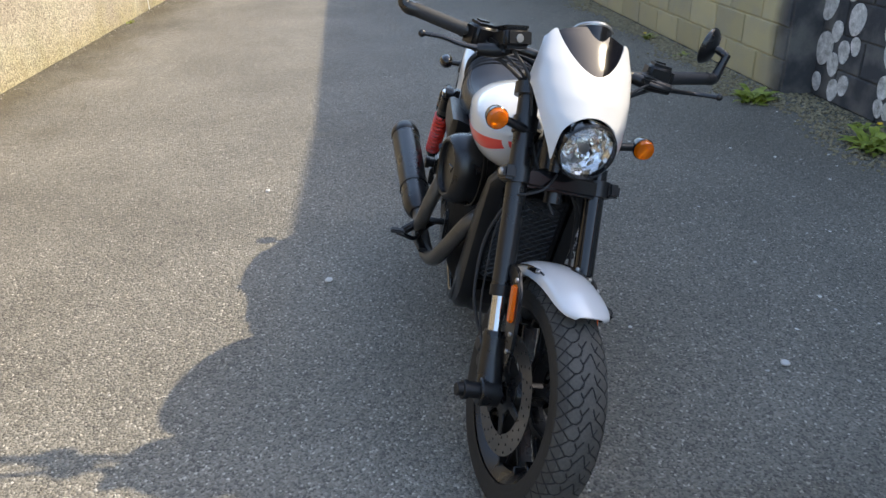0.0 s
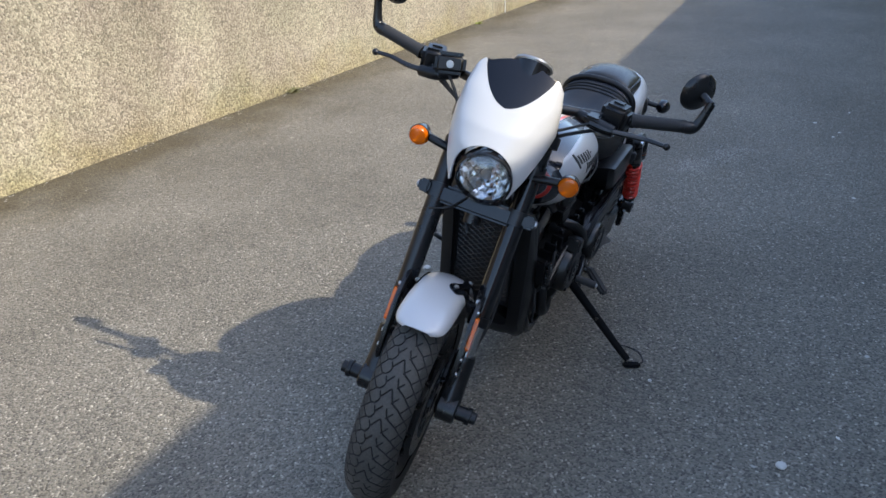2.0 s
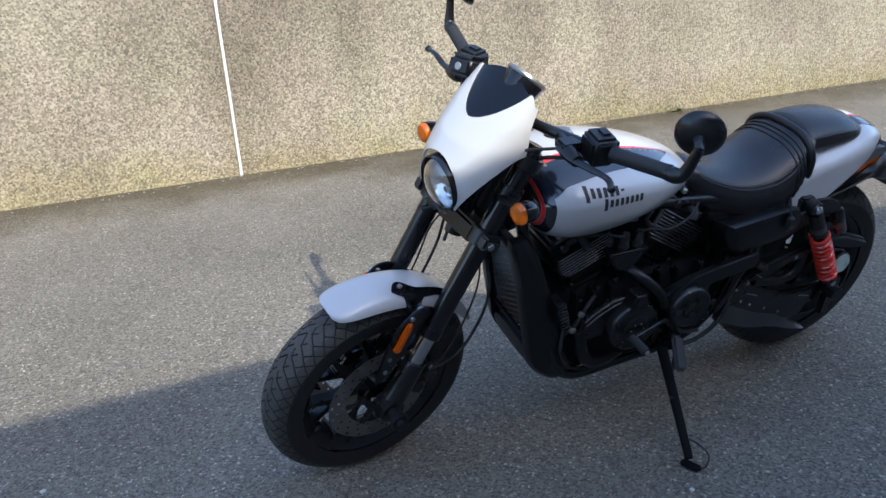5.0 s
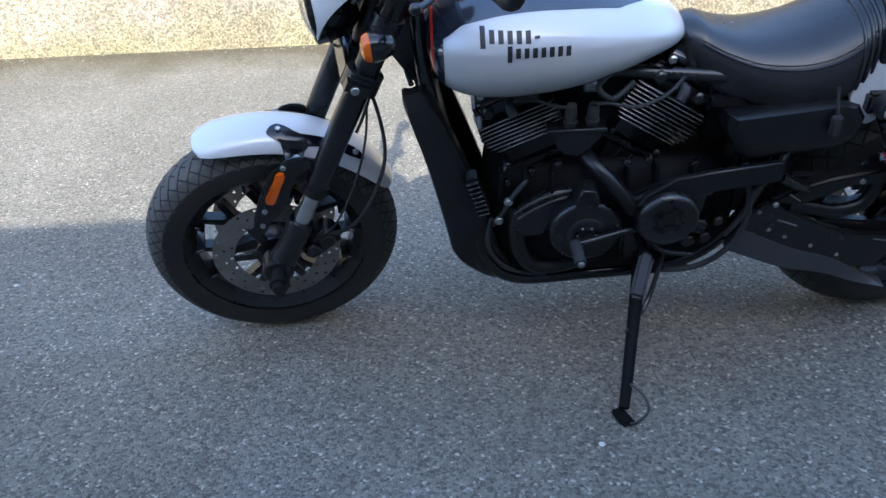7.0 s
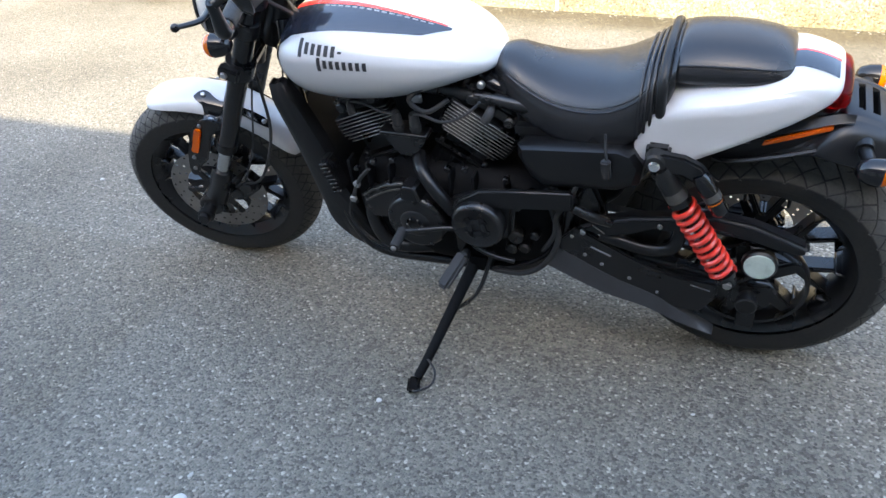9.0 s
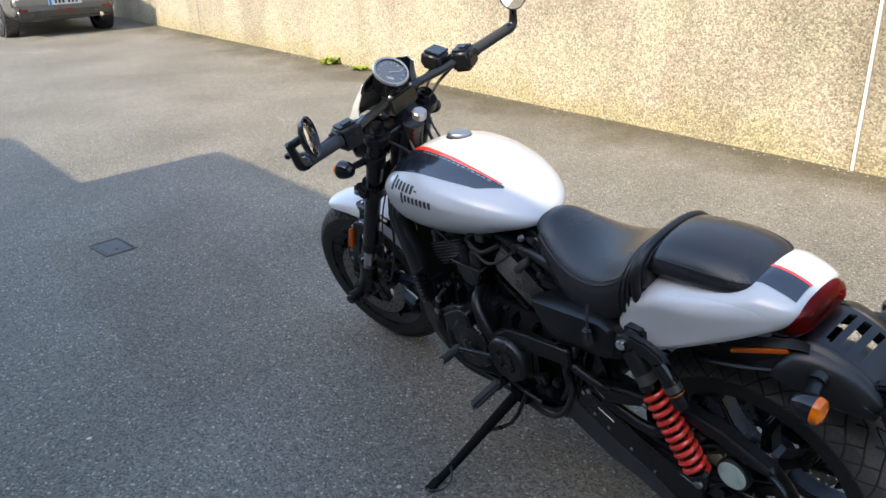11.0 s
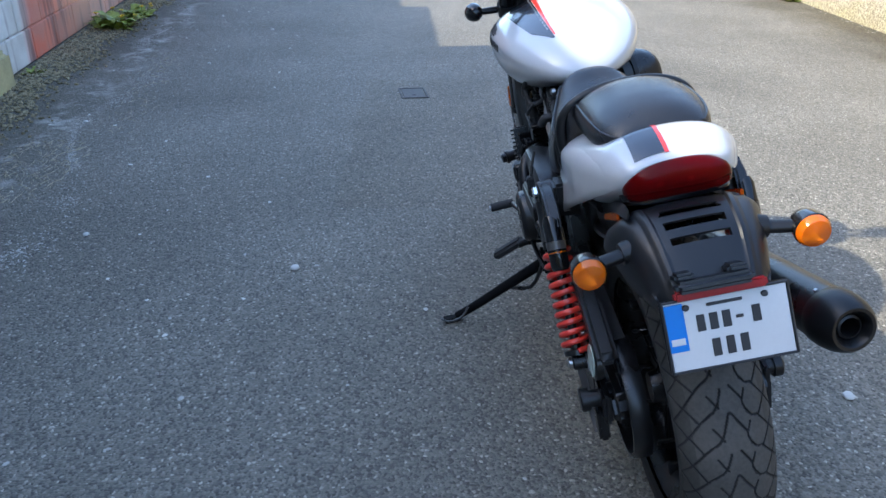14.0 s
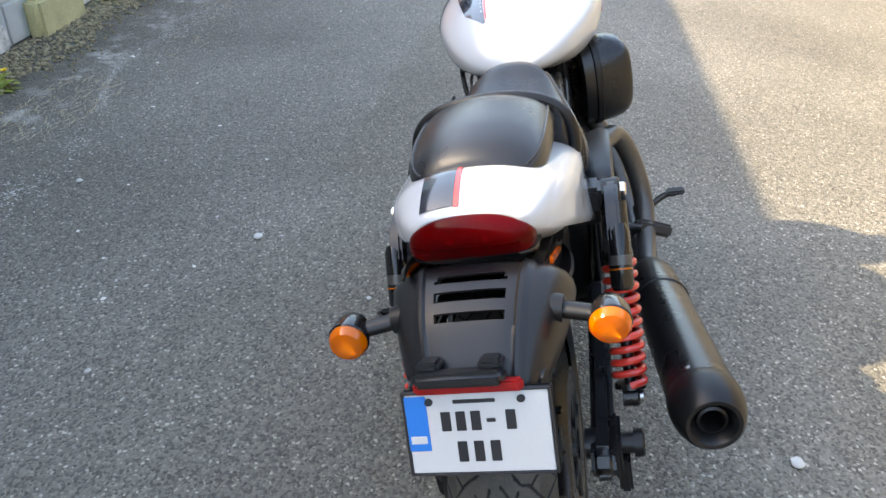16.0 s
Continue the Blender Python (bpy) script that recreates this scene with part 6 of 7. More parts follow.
part("connector", box(-.010, -.008, -.022, .010, .008, .022, .003, 2, m=turned(.318, .199, .655, 0, 4, 0)), GRIP, bike)
part("connector_wire", tube([(.318, .196, .675), (.322, .190, .70), (.325, .180, .73)], .003, 8, 4), GRIP, bike)
for i, (x, z, r) in enumerate(((.535, .395, .020), (.515, .36, .014), (.55, .35, .016), (.49, .40, .012))):
    part("gearbox_boss", disc((x, .150, z), (0, 1, 0), r, .028 - .003 * i, .004, 18), PLASTIC if i == 1 else BLACK, bike)
part("brake_light_bracket", prism([(.35, .470), (.30, .480), (.27, .455), (.31, .43), (.345, .44)], .145, .16, .004, 2), BLACK, bike)
# added plate that closes the gap between crankcase and swing arm
part("mount_filler", prism([(.46, .555), (.36, .560), (.335, .50), (.325, .42), (.37, .375), (.46, .40)], .085, .130, .008, 2), BLACK, bike)
# side cover under the seat
for sgn in (1, -1):
    b = loft([[Vector((x, sgn * yy, z)) for x, z in o] for o, yy in (
        ([(.515, .655), (.30, .672), (.272, .664), (.250, .650), (.250, .600), (.30, .578), (.46, .562), (.492, .585), (.520, .640)], .11),
        ([(.518, .672), (.30, .692), (.266, .682), (.246, .652), (.252, .602), (.30, .580), (.46, .564), (.490, .587), (.518, .640)], .168),
        ([(.505, .668), (.30, .688), (.275, .680), (.258, .652), (.266, .612), (.305, .596), (.455, .580), (.478, .598), (.500, .640)], .184),
        ([(.48, .655), (.31, .674), (.29, .668), (.28, .648), (.286, .625), (.315, .614), (.445, .600), (.46, .612), (.475, .635)], .187))])
    part("side_cover", b, PLASTIC, bike, "satin black side cover")
part("seat_pan", box(.22, -.115, .640, .56, .115, .700, .02, 2), PLASTIC, bike)
part("inner_fender", loft_table([(.47, .62, .30, .07, .46), (.42, .66, .36, .085, .50), (.36, .68, .42, .085, .54), (.31, .69, .47, .085, .58), (.27, .69, .56, .085, .63), (.15, .70, .655, .085, .675), (.0, .705, .672, .082, .685)], 28, 4, 4), PLASTIC, bike)

# ---- right side: air cleaner, pipes, silencer ----
AIR = smoothed([(-.086, 0, .015), (-.066, 0, .086), (.0, 0, .106), (.066, 0, .078), (.090, 0, .0), (.062, 0, -.082), (-.01, 0, -.108), (-.068, 0, -.072)], 6, True)


def air_ring(y, f, dx=0.0):
    turn = Matrix.Rotation(radians(16), 3, "Z")
    return [Vector((.905, -.17, .640)) + turn @ Vector((dx + p.x * f * .95, y + .18, p.z * f)) for p in AIR]


air = part("air_cleaner", loft([air_ring(-.120, .86), air_ring(-.126, .96), air_ring(-.165, 1.0), air_ring(-.200, .985), air_ring(-.222, .93, -.002), air_ring(-.236, .84, -.004), air_ring(-.241, .76, -.006), air_ring(-.238, .71, -.006), air_ring(-.226, .68, -.006), air_ring(-.225, .3, -.006), air_ring(-.225, .02, -.006)]),
           BLACK, bike, "faceted black air cleaner cover with a recessed face")
part("cover_band", loft([air_ring(-.150, 1.0), air_ring(-.152, 1.03), air_ring(-.164, 1.035), air_ring(-.166, 1.0)]), PLASTIC, air)
part("cover_badge", prism([(-.016, .010), (.016, .010), (.0, -.014)], -.0475, -.0440, .001, 1, m=T(.905, -.17, .640) @ Matrix.Rotation(radians(16), 4, "Z")), BLACK_GLOSS, air)
part("exhaust_pipe", tube([(.985, -.06, .57), (.99, -.13, .52), (.955, -.175, .42), (.885, -.200, .330), (.78, -.215, .285), (.62, -.228, .290), (.50, -.240, .316)], .0240, 18, 6), PIPE, bike, "satin black exhaust pipe")
part("exhaust_pipe", tube([(.58, -.09, .60), (.60, -.145, .582), (.66, -.172, .580), (.715, -.194, .565), (.742, -.216, .518), (.745, -.236, .445), (.72, -.246, .375), (.655, -.243, .325), (.57, -.238, .311), (.50, -.240, .318)], .0225, 18, 6), PIPE, bike, "satin black exhaust pipe")
m0, m1 = Vector((.520, -.240, .312)), Vector((-.075, -.302, .420))
way = (m1 - m0).normalized()
L = (m1 - m0).length
sil = part("silencer", tube([m0, m0 + way * .015, m0 + way * .05, m0 + way * .09, m0 + way * (L * .5), m0 + way * (L - .075)], [.030, .041, .049, .051, .0535, .0555], 40, 1), BLACK, bike, "satin black tapered silencer")
turn = Matrix.Translation(m0) @ Vector((0, 1, 0)).rotation_difference(way).to_matrix().to_4x4()
part("silencer_band", lathe([(.050, .150), (.0545, .152), (.0545, .166), (.050, .168)], 40, m=turn, closed=True), PLASTIC, sil)
part("end_cap", lathe([(.056, L - .078), (.0585, L - .074), (.0590, L - .052), (.0560, L - .028), (.048, L - .006), (.042, L + .001), (.036, L), (.031, L - .006), (.028, L - .018), (.024, L - .024), (.024, L - .075), (.020, L - .08), (0, L - .08)], 44, m=turn), PLASTIC, sil)
part("tail_pipe", lathe([(.0235, L - .06), (.0235, L - .014), (.0190, L - .012), (.0190, L - .06)], 32, m=turn, closed=True), PLASTIC, sil)
for a in (60, 180, 300):
    p = turn @ Vector((.0555 * math.cos(radians(a)), L - .085, .0555 * math.sin(radians(a))))
    part("cap_screw", disc(p, (p - (turn @ Vector((0, L - .085, 0)))).normalized(), .0045, .004, .001, 10), ALLOY, sil)
part("heat_shield", tube([(.82, -.235, .315), (.72, -.245, .300), (.60, -.248, .302)], .016, 12, 5, flat=.5), PLASTIC, bike)

# ---- foot controls ----
for sgn in (1, -1):
    peg = part("footpeg", tube([(.655, sgn * .165, .352), (.655, sgn * .205, .352), (.650, sgn * .235, .350)], .011, 12, 3), BLACK, bike)
    away = Vector((.036, sgn * .082, -.052))
    b = box(-.016, 0, -.011, .016, away.length, .011, .007, 3, m=T(.654, sgn * .220, .360) @ Vector((0, 1, 0)).rotation_difference(away.normalized()).to_matrix().to_4x4())
    part("peg_rubber", b, GRIP, peg, "black rubber footpeg")
    part("peg_mount", prism([(.70, .30), (.70, .385), (.66, .405), (.62, .385), (.60, .31), (.65, .275)], sgn * .135, sgn * .165, .008, 2), BLACK, bike)
    # pillion pegs, folded up
    pp = part("pillion_peg", tube([(.31, sgn * .160, .475), (.345, sgn * .178, .500), (.39, sgn * .190, .53)], [.010, .012, .011], 12, 4), BLACK, bike)
part("gear_lever", tube([(.655, .185, .405), (.70, .200, .415), (.76, .215, .410), (.815, .225, .402)], .007, 10, 5), BLACK, bike)
part("gear_peg", tube([(.815, .220, .402), (.812, .285, .400)], .0125, 14, 1), GRIP, bike)
part("gear_peg_bolt", disc((.812, .284, .400), (0, 1, 0), .007, .006, .002, 12), ALLOY, bike)
part("gear_linkage", tube([(.655, .190, .405), (.64, .195, .37), (.60, .19, .34), (.54, .18, .32)], .006, 10, 5), BLACK, bike)
part("brake_pedal", tube([(.62, -.19, .33), (.70, -.235, .335), (.78, -.265, .335), (.80, -.300, .350), (.795, -.325, .355)], .008, 10, 5), BLACK, bike)
part("pedal_pad", box(-.014, -.022, -.006, .014, .022, .006, .004, 2, m=T(.795, -.325, .360)), GRIP, bike)

# ---- side stand ----
foot = bike.matrix_basis.inverted() @ Vector((.716, .380, .012))
hinge = Vector((.650, .165, .285))
stand = part("side_stand", tube([hinge, hinge.lerp(foot, .35), hinge.lerp(foot, .8), foot + Vector((.0, -.004, .006))], [.0165, .0145, .0125, .0115], 14, 4), DEEP, bike, "black side stand with flat foot")
part("stand_hinge", box(-.03, -.025, -.03, .03, .025, .03, .008, 2, m=T(.635, .160, .295)), DEEP, stand)
part("stand_spring", tube([(.60, .17, .33), (.635, .22, .22), hinge.lerp(foot, .45) + Vector((.015, .012, 0))], .006, 8, 4), BLACK, stand)
flat = bike.matrix_basis.inverted() @ pose(.722, .388, .0075, 0, 0, 20)
part("stand_foot", box(-.016, -.026, -.007, .016, .034, .005, .006, 3, m=flat), DEEP, stand)
part("stand_loop", tube([flat @ Vector(p) for p in ((.0, .034, .004), (-.012, .042, .010), (-.046, .030, .020), (-.054, -.004, .034), (-.036, -.030, .052))], .0032, 8, 5), BLACK, stand)

# ---- mural shapes: pale ovals on the dark stretch, faded panels on the ochre one ----
GHOST = material("pale_mural_paint", (0.40, 0.38, 0.34), 0.85, vary=0.5, scale=22, fine=90, bump=0.4, second=(0.82, 0.80, 0.76))
rng = random.Random(7)
spots = []
for i in range(5200):
    x, z = rng.uniform(-1.95, 2.55), rng.uniform(.05, 1.45)
    w = rng.uniform(.040, .085)
    if -1.62 < x < -1.36 or .10 < x < .34:
        continue
    if all(math.hypot((x - a) / (w + c), (z - d) / ((w + c) * 1.35)) > .86 for a, d, c in spots):
        spots.append((x, z, w))
for x, z, w in spots:
    pts = [(w * math.cos(a) * (1 + .16 * math.sin(a)), w * 1.35 * math.sin(a)) for a in (2 * math.pi * k / 20 for k in range(20))]
    part("mural_oval", prism(pts, -.0030, .004, 0, 1, m=pose(x, wall_line(x) - .0012 - .0012 * rng.random(), z, 0, rng.uniform(-14, 14), TURN)), GHOST, wall_north)
FADED = [material("faded_%s_paint" % n, c, 0.9, vary=0.35, scale=7, fine=70, bump=0.5, second=c2) for n, c, c2 in (
    ("rust", (.36, .22, .12), (.50, .36, .22)), ("teal", (.20, .23, .20), (.34, .37, .32)), ("pink", (.50, .42, .36), (.64, .56, .50)), ("brown", (.20, .15, .09), (.36, .28, .17)), ("sage", (.30, .31, .18), (.44, .42, .26)))]
SOOT = material("dark_outline_paint", (.07, .06, .05), 0.9, vary=0.4, scale=12, fine=80, bump=0.5, second=(.18, .15, .11))
for k, (x0, x1, z0, z1, c) in enumerate(((-2.10, -2.38, .66, 1.45, 4), (-2.44, -2.80, .62, 1.45, 0), (-2.98, -3.32, .78, 1.30, 2), (-3.50, -4.10, .52, 1.45, 1), (-4.22, -4.62, .66, 1.45, 3), (-4.74, -5.3, .60, 1.45, 0), (-5.45, -6.0, .66, 1.45, 2))):
    for grow, mat, y in ((.028, SOOT, -.0022), (0, FADED[c], -.0034)):
        xm, half, mid, tall = (x0 + x1) / 2, abs(x1 - x0) / 2 + grow, (z0 + z1) / 2, (z1 - z0) / 2 + grow
        pts = [(half * math.copysign(abs(math.cos(a)) ** .45, math.cos(a)) * (1 + .05 * math.sin(3 * a + k)), tall * math.copysign(abs(math.sin(a)) ** .55, math.sin(a))) for a in (2 * math.pi * q / 28 for q in range(28))]
        part("mural_panel", prism(pts, y, .003, 0, 1, m=pose(xm, wall_line(xm) - .2, mid, 0, 0, TURN)), mat, wall_north)

STONE = material("pale_mossy_pier", (0.40, 0.36, 0.19), 0.9, vary=0.25, scale=9, fine=90, bump=0.6)
part("plinth_stone", box(-.26, -.10, -.05, .26, .0, .21, .03, 3, m=pose(3.05, wall_line(3.05), 0, 0, 0, TURN)), STONE, wall_north)

# ---- verge: loose gravel along the wall ----
GRAVEL = material("brown_gravel", (0.13, 0.105, 0.058), 0.9, vary=0.6, scale=34, fine=200, bump=0.3, second=(0.40, 0.34, 0.21))


def scatter(name, points, sizes, mat, label, category, seed=1, flat=.6):
    """Many small stones as one mesh."""
    r = np.random.RandomState(seed)
    ico = bmesh.new()
    bmesh.ops.create_icosphere(ico, subdivisions=1, radius=1)
    ico.verts.ensure_lookup_table()
    V = np.array([v.co[:] for v in ico.verts])
    F = np.array([[v.index for v in f.verts] for f in ico.faces])
    ico.free()
    vs, fs = [], []
    for k, (p, s) in enumerate(zip(points, sizes)):
        a = r.uniform(0, 6.28)
        jit = V * (1 + r.uniform(-.28, .28, (len(V), 1))) * [s, s * r.uniform(.6, 1), s * flat]
        c, q = math.cos(a), math.sin(a)
        vs.append(np.stack([jit[:, 0] * c - jit[:, 1] * q + p[0], jit[:, 0] * q + jit[:, 1] * c + p[1], jit[:, 2] + p[2]], -1))
        fs.append(F + k * len(V))
    me = bpy.data.meshes.new(name)
    me.from_pydata(np.concatenate(vs).tolist(), [], np.concatenate(fs).tolist())
    me.materials.append(mat)
    return tagged(new(name, me), label, category, kind="stuff")


r = np.random.RandomState(3)
pts, sz = [], []
for i in range(15000):
    x = r.uniform(-7, 10)
    off = -0.2 if x < -2 else 0.0
    reach = between((.20, .20, .34, .42, .36, .30, .30, .36), (-7, -3, -1.9, -1.0, -.3, .6, 4.5, 8), x) + .05 * math.sin(x * 5.3)
    d = r.uniform(0, reach) if r.uniform() < .93 else reach + abs(r.normal(0, .06))
    if d < 1.0:
        pts.append((x, wall_line(x) + off - .02 - d, .004))
        sz.append(r.uniform(.005, .015))
scatter("gravel_verge", pts, sz, GRAVEL, "brown loose gravel along the foot of the wall", "gravel", 5)
GRIT = material("pale_grit", (0.40, 0.385, 0.35), 0.9, vary=0.2, scale=40)
pts, sz = [], []
for i in range(5200):
    x = r.uniform(1.0, 6.6)
    y = 1.72 + .155 * x + .10 * math.sin(x * 3.1) + r.normal(0, .045 + .03 * math.sin(x * 2.1))
    if r.uniform() < .45 + .55 * math.sin(x * 4.0) * math.cos(x * 9.0):
        pts.append((x, y, .001))
        sz.append(r.uniform(.002, .0055))
for i in range(420):
    x, y = r.uniform(-7, 8), r.uniform(.55, 2.6)
    pts.append((x, y, .001))
    sz.append(r.uniform(.003, .010) * (.5 + .5 * r.uniform()))
for i in range(260):
    pts.append((r.uniform(-9, 12), r.uniform(-3.3, .5), .001))
    sz.append(r.uniform(.002, .007))
for i in range(500):
    x = r.uniform(-9, 10)
    pts.append((x, WALL_Y + .02 + abs(r.normal(0, .05)), .002))
    sz.append(r.uniform(.003, .009))
scatter("pale_grit", pts, sz, GRIT, "pale grit and petals scattered over the asphalt", "grit", 6, .25)
STRAW = material("dry_straw", (0.36, 0.30, 0.19), 0.85, vary=0.3, scale=60, second=(0.52, 0.46, 0.33))
b = bmesh.new()
for i in range(240):
    x, y = (r.uniform(1.55, 2.30), r.uniform(2.0, 2.36)) if i < 170 else (r.uniform(2.4, 4.2), 0)
    if y == 0:
        y = 1.98 + .14 * (x - 2.4) + r.normal(0, .05)
    a, ln, h = r.uniform(-.5, 1.1), r.uniform(.012, .04), r.uniform(.001, .006)
    c, q = math.cos(a) * ln, math.sin(a) * ln
    tube([(x - c, y - q, .003), (x + q * .2, y - c * .2, h + .003), (x + c, y + q, .003)], .0013, 4, 2, bm=b)
tagged(part("dry_straw", b, STRAW, smooth=False), "dry straw strewn on the asphalt beside the verge", "straw", kind="stuff")
pts, sz = [], []
for i in range(1400):
    t, u = r.uniform(), r.normal(0, .055)
    pts.append((-1.25 - .55 * t + u * .4, .06 + .30 * t + u + .03 * math.sin(t * 14), .0008))
    sz.append(r.uniform(.0012, .0034))
scatter("chalky_dust", pts, sz, GRIT, "chalky pale dust smeared on the asphalt", "dust", 8, .2)
PETAL_W = material("pale_petal", (0.62, 0.60, 0.54), 0.7, vary=0.15, scale=70)
pts, sz = [], []
for i in range(90):
    x = r.uniform(-3, 7)
    pts.append((x, r.uniform(.9, 2.2) + .1 * x, .002))
    sz.append(r.uniform(.005, .013))
scatter("fallen_petals", pts, sz, PETAL_W, "pale fallen petals scattered on the asphalt", "petals", 9, .15)
PEBBLE = material("white_pebble", (0.52, 0.51, 0.48), 0.6, vary=0.1, scale=60)
for x, y, s in ((1.035, .905, .016), (.779, .470, .007), (1.282, 1.687, .012), (-.62, -1.02, .012), (2.4, -.30, .008), (.35, -.62, .016), (3.9, 1.9, .012), (2.6, 2.2, .013)):
    b = bmesh.new()
    bmesh.ops.create_icosphere(b, subdivisions=2, radius=s)
    for v in b.verts:
        v.co *= 1 + .22 * noise.noise(v.co * 90 + Vector((x, y, 0)) * 7)
        v.co.z *= .55
    p = part("pebble", b, PEBBLE, at=T(x, y, s * .5 - .001))
    tagged(p, "small white pebble lying on the asphalt", "pebble", "white pebbles")
STICK = material("dry_twig", (0.05, 0.045, 0.04), 0.9, vary=0.3)
tw = part("twig", tube([(0, 0, .007), (.08, .02, .010), (.17, .025, .007), (.25, .05, .009)], [.007, .006, .006, .004], 8, 4), STICK, at=pose(1.50, 2.42, 0, 0, 0, 5))
tagged(tw, "dark dry twig lying beside the verge", "twig")

# ---- inspection cover and old cracks ----
IRON = material("cast_iron", (0.085, 0.082, 0.078), 0.7, metal=0.2, vary=0.3, scale=20, fine=160, bump=0.5)
DARK_TAR = material("dark_tar", (0.035, 0.034, 0.033), 0.8, vary=0.3, scale=14, fine=140, bump=0.5)
cover = thing("inspection_cover", "small square iron inspection cover set in the asphalt", "cover", pose(3.232, .543, 0, 0, 0, 8))
b = bmesh.new()
for x0, y0, x1, y1 in ((-.108, -.080, .108, -.068), (-.108, .068, .108, .080), (-.108, -.068, -.096, .068), (.096, -.068, .108, .068)):
    box(x0, y0, -.01, x1, y1, .006, .002, 1, bm=b)
part("frame", b, IRON, cover)
part("plate", box(-.091, -.063, -.01, .091, .063, .004, .002, 1), IRON, cover)
part("keyhole", disc((-.05, .0, .003), (0, 0, 1), .010, .003, .001, 14), DARK_TAR, cover)
for pts in ([(-8.6, -3.2), (-8.5, -2.5), (-8.75, -1.8), (-8.6, -1.2), (-8.9, -.4)], [(23.2, 1.2), (23.5, .4), (23.1, -.6), (23.4, -1.6)]):
    line = smoothed([(x, y, 0) for x, y in pts], 8)
    b = bmesh.new()
    w = .022 if abs(pts[0][0]) > 5 else .004
    vs = []
    for i, p in enumerate(line):
        q = line[min(i + 1, len(line) - 1)] - line[max(i - 1, 0)]
        nrm = Vector((-q.y, q.x, 0)).normalized() * (w * (.5 + .8 * noise.noise(p * 6)))
        vs.append((b.verts.new(p + nrm + Vector((0, 0, .004))), b.verts.new(p - nrm + Vector((0, 0, .004)))))
    for a, c in zip(vs, vs[1:]):
        b.faces.new((a[0], a[1], c[1], c[0]))
    tagged(part("asphalt_seam", b, DARK_TAR, smooth=False), "dark tarred seam in the asphalt", "seam", kind="structure")

# ---- weeds ----
LEAF = material("weed_leaf", (0.12, 0.19, 0.022), 0.5, vary=0.35, scale=30, fine=120, bump=0.2, second=(0.34, 0.38, 0.05))
DRY = material("dry_grass", (0.20, 0.19, 0.09), 0.8, vary=0.3, scale=30)
PETAL = material("dandelion_yellow", (0.80, 0.55, 0.02), 0.6, vary=0.15, scale=80)


def weed(x, y, size, blades, flowers, label, seed, mat=LEAF):
    q = random.Random(seed)
    plant = thing("weed", label, "weed", pose(x, y, 0, 0, 0, q.uniform(0, 360)), "weeds along the walls")
    for k in range(int(blades * 1.5)):
        a, ln = q.uniform(0, 6.283), size * q.uniform(.45, 1)
        lift = q.uniform(.08, .45)
        base = Vector((q.uniform(-.3, .3) * size, q.uniform(-.3, .3) * size, -.004))
        way = Vector((math.cos(a), math.sin(a), 0))
        side = Vector((-way.y, way.x, 0)) * size * q.uniform(.05, .11)
        b = bmesh.new()
        rows = []
        for i in range(6):
            t = i / 5
            p = base + way * ln * t * .75 + Vector((0, 0, ln * lift * math.sin(t * 2.2)))
            wd = math.sin(math.pi * min(1, t * .88 + .12)) * (1 + .35 * (i % 2))
            rows.append((b.verts.new(p + side * wd), b.verts.new(p + Vector((0, 0, -.002))), b.verts.new(p - side * wd)))
        for r0, r1 in zip(rows, rows[1:]):
            b.faces.new((r0[0], r0[1], r1[1], r1[0]))
            b.faces.new((r0[1], r0[2], r1[2], r1[1]))
        part("leaf", b, mat, plant)
    for k in range(flowers):
        p = Vector((q.uniform(-.6, .6) * size, q.uniform(-.6, .6) * size, size * q.uniform(.28, .45)))
        stem = part("stem", tube([(p.x * .3, p.y * .3, 0), (p.x * .8, p.y * .8, p.z * .6), p], .0025, 6, 3), LEAF, plant)
        b = bmesh.new()
        for j in range(22):
            a, tilt = j * 2.4, .25 + .5 * (j / 22)
            rr = .019
            c, s = math.cos(a), math.sin(a)
            tip = Vector((c * rr * math.cos(tilt), s * rr * math.cos(tilt), rr * math.sin(tilt)))
            e = Vector((-s, c, 0)) * .0035
            f = [b.verts.new(p + v) for v in (e * .4, tip + e, tip - e, -e * .4)]
            b.faces.new(f)
        part("flower", b, PETAL, stem, "yellow dandelion flower")
    return plant


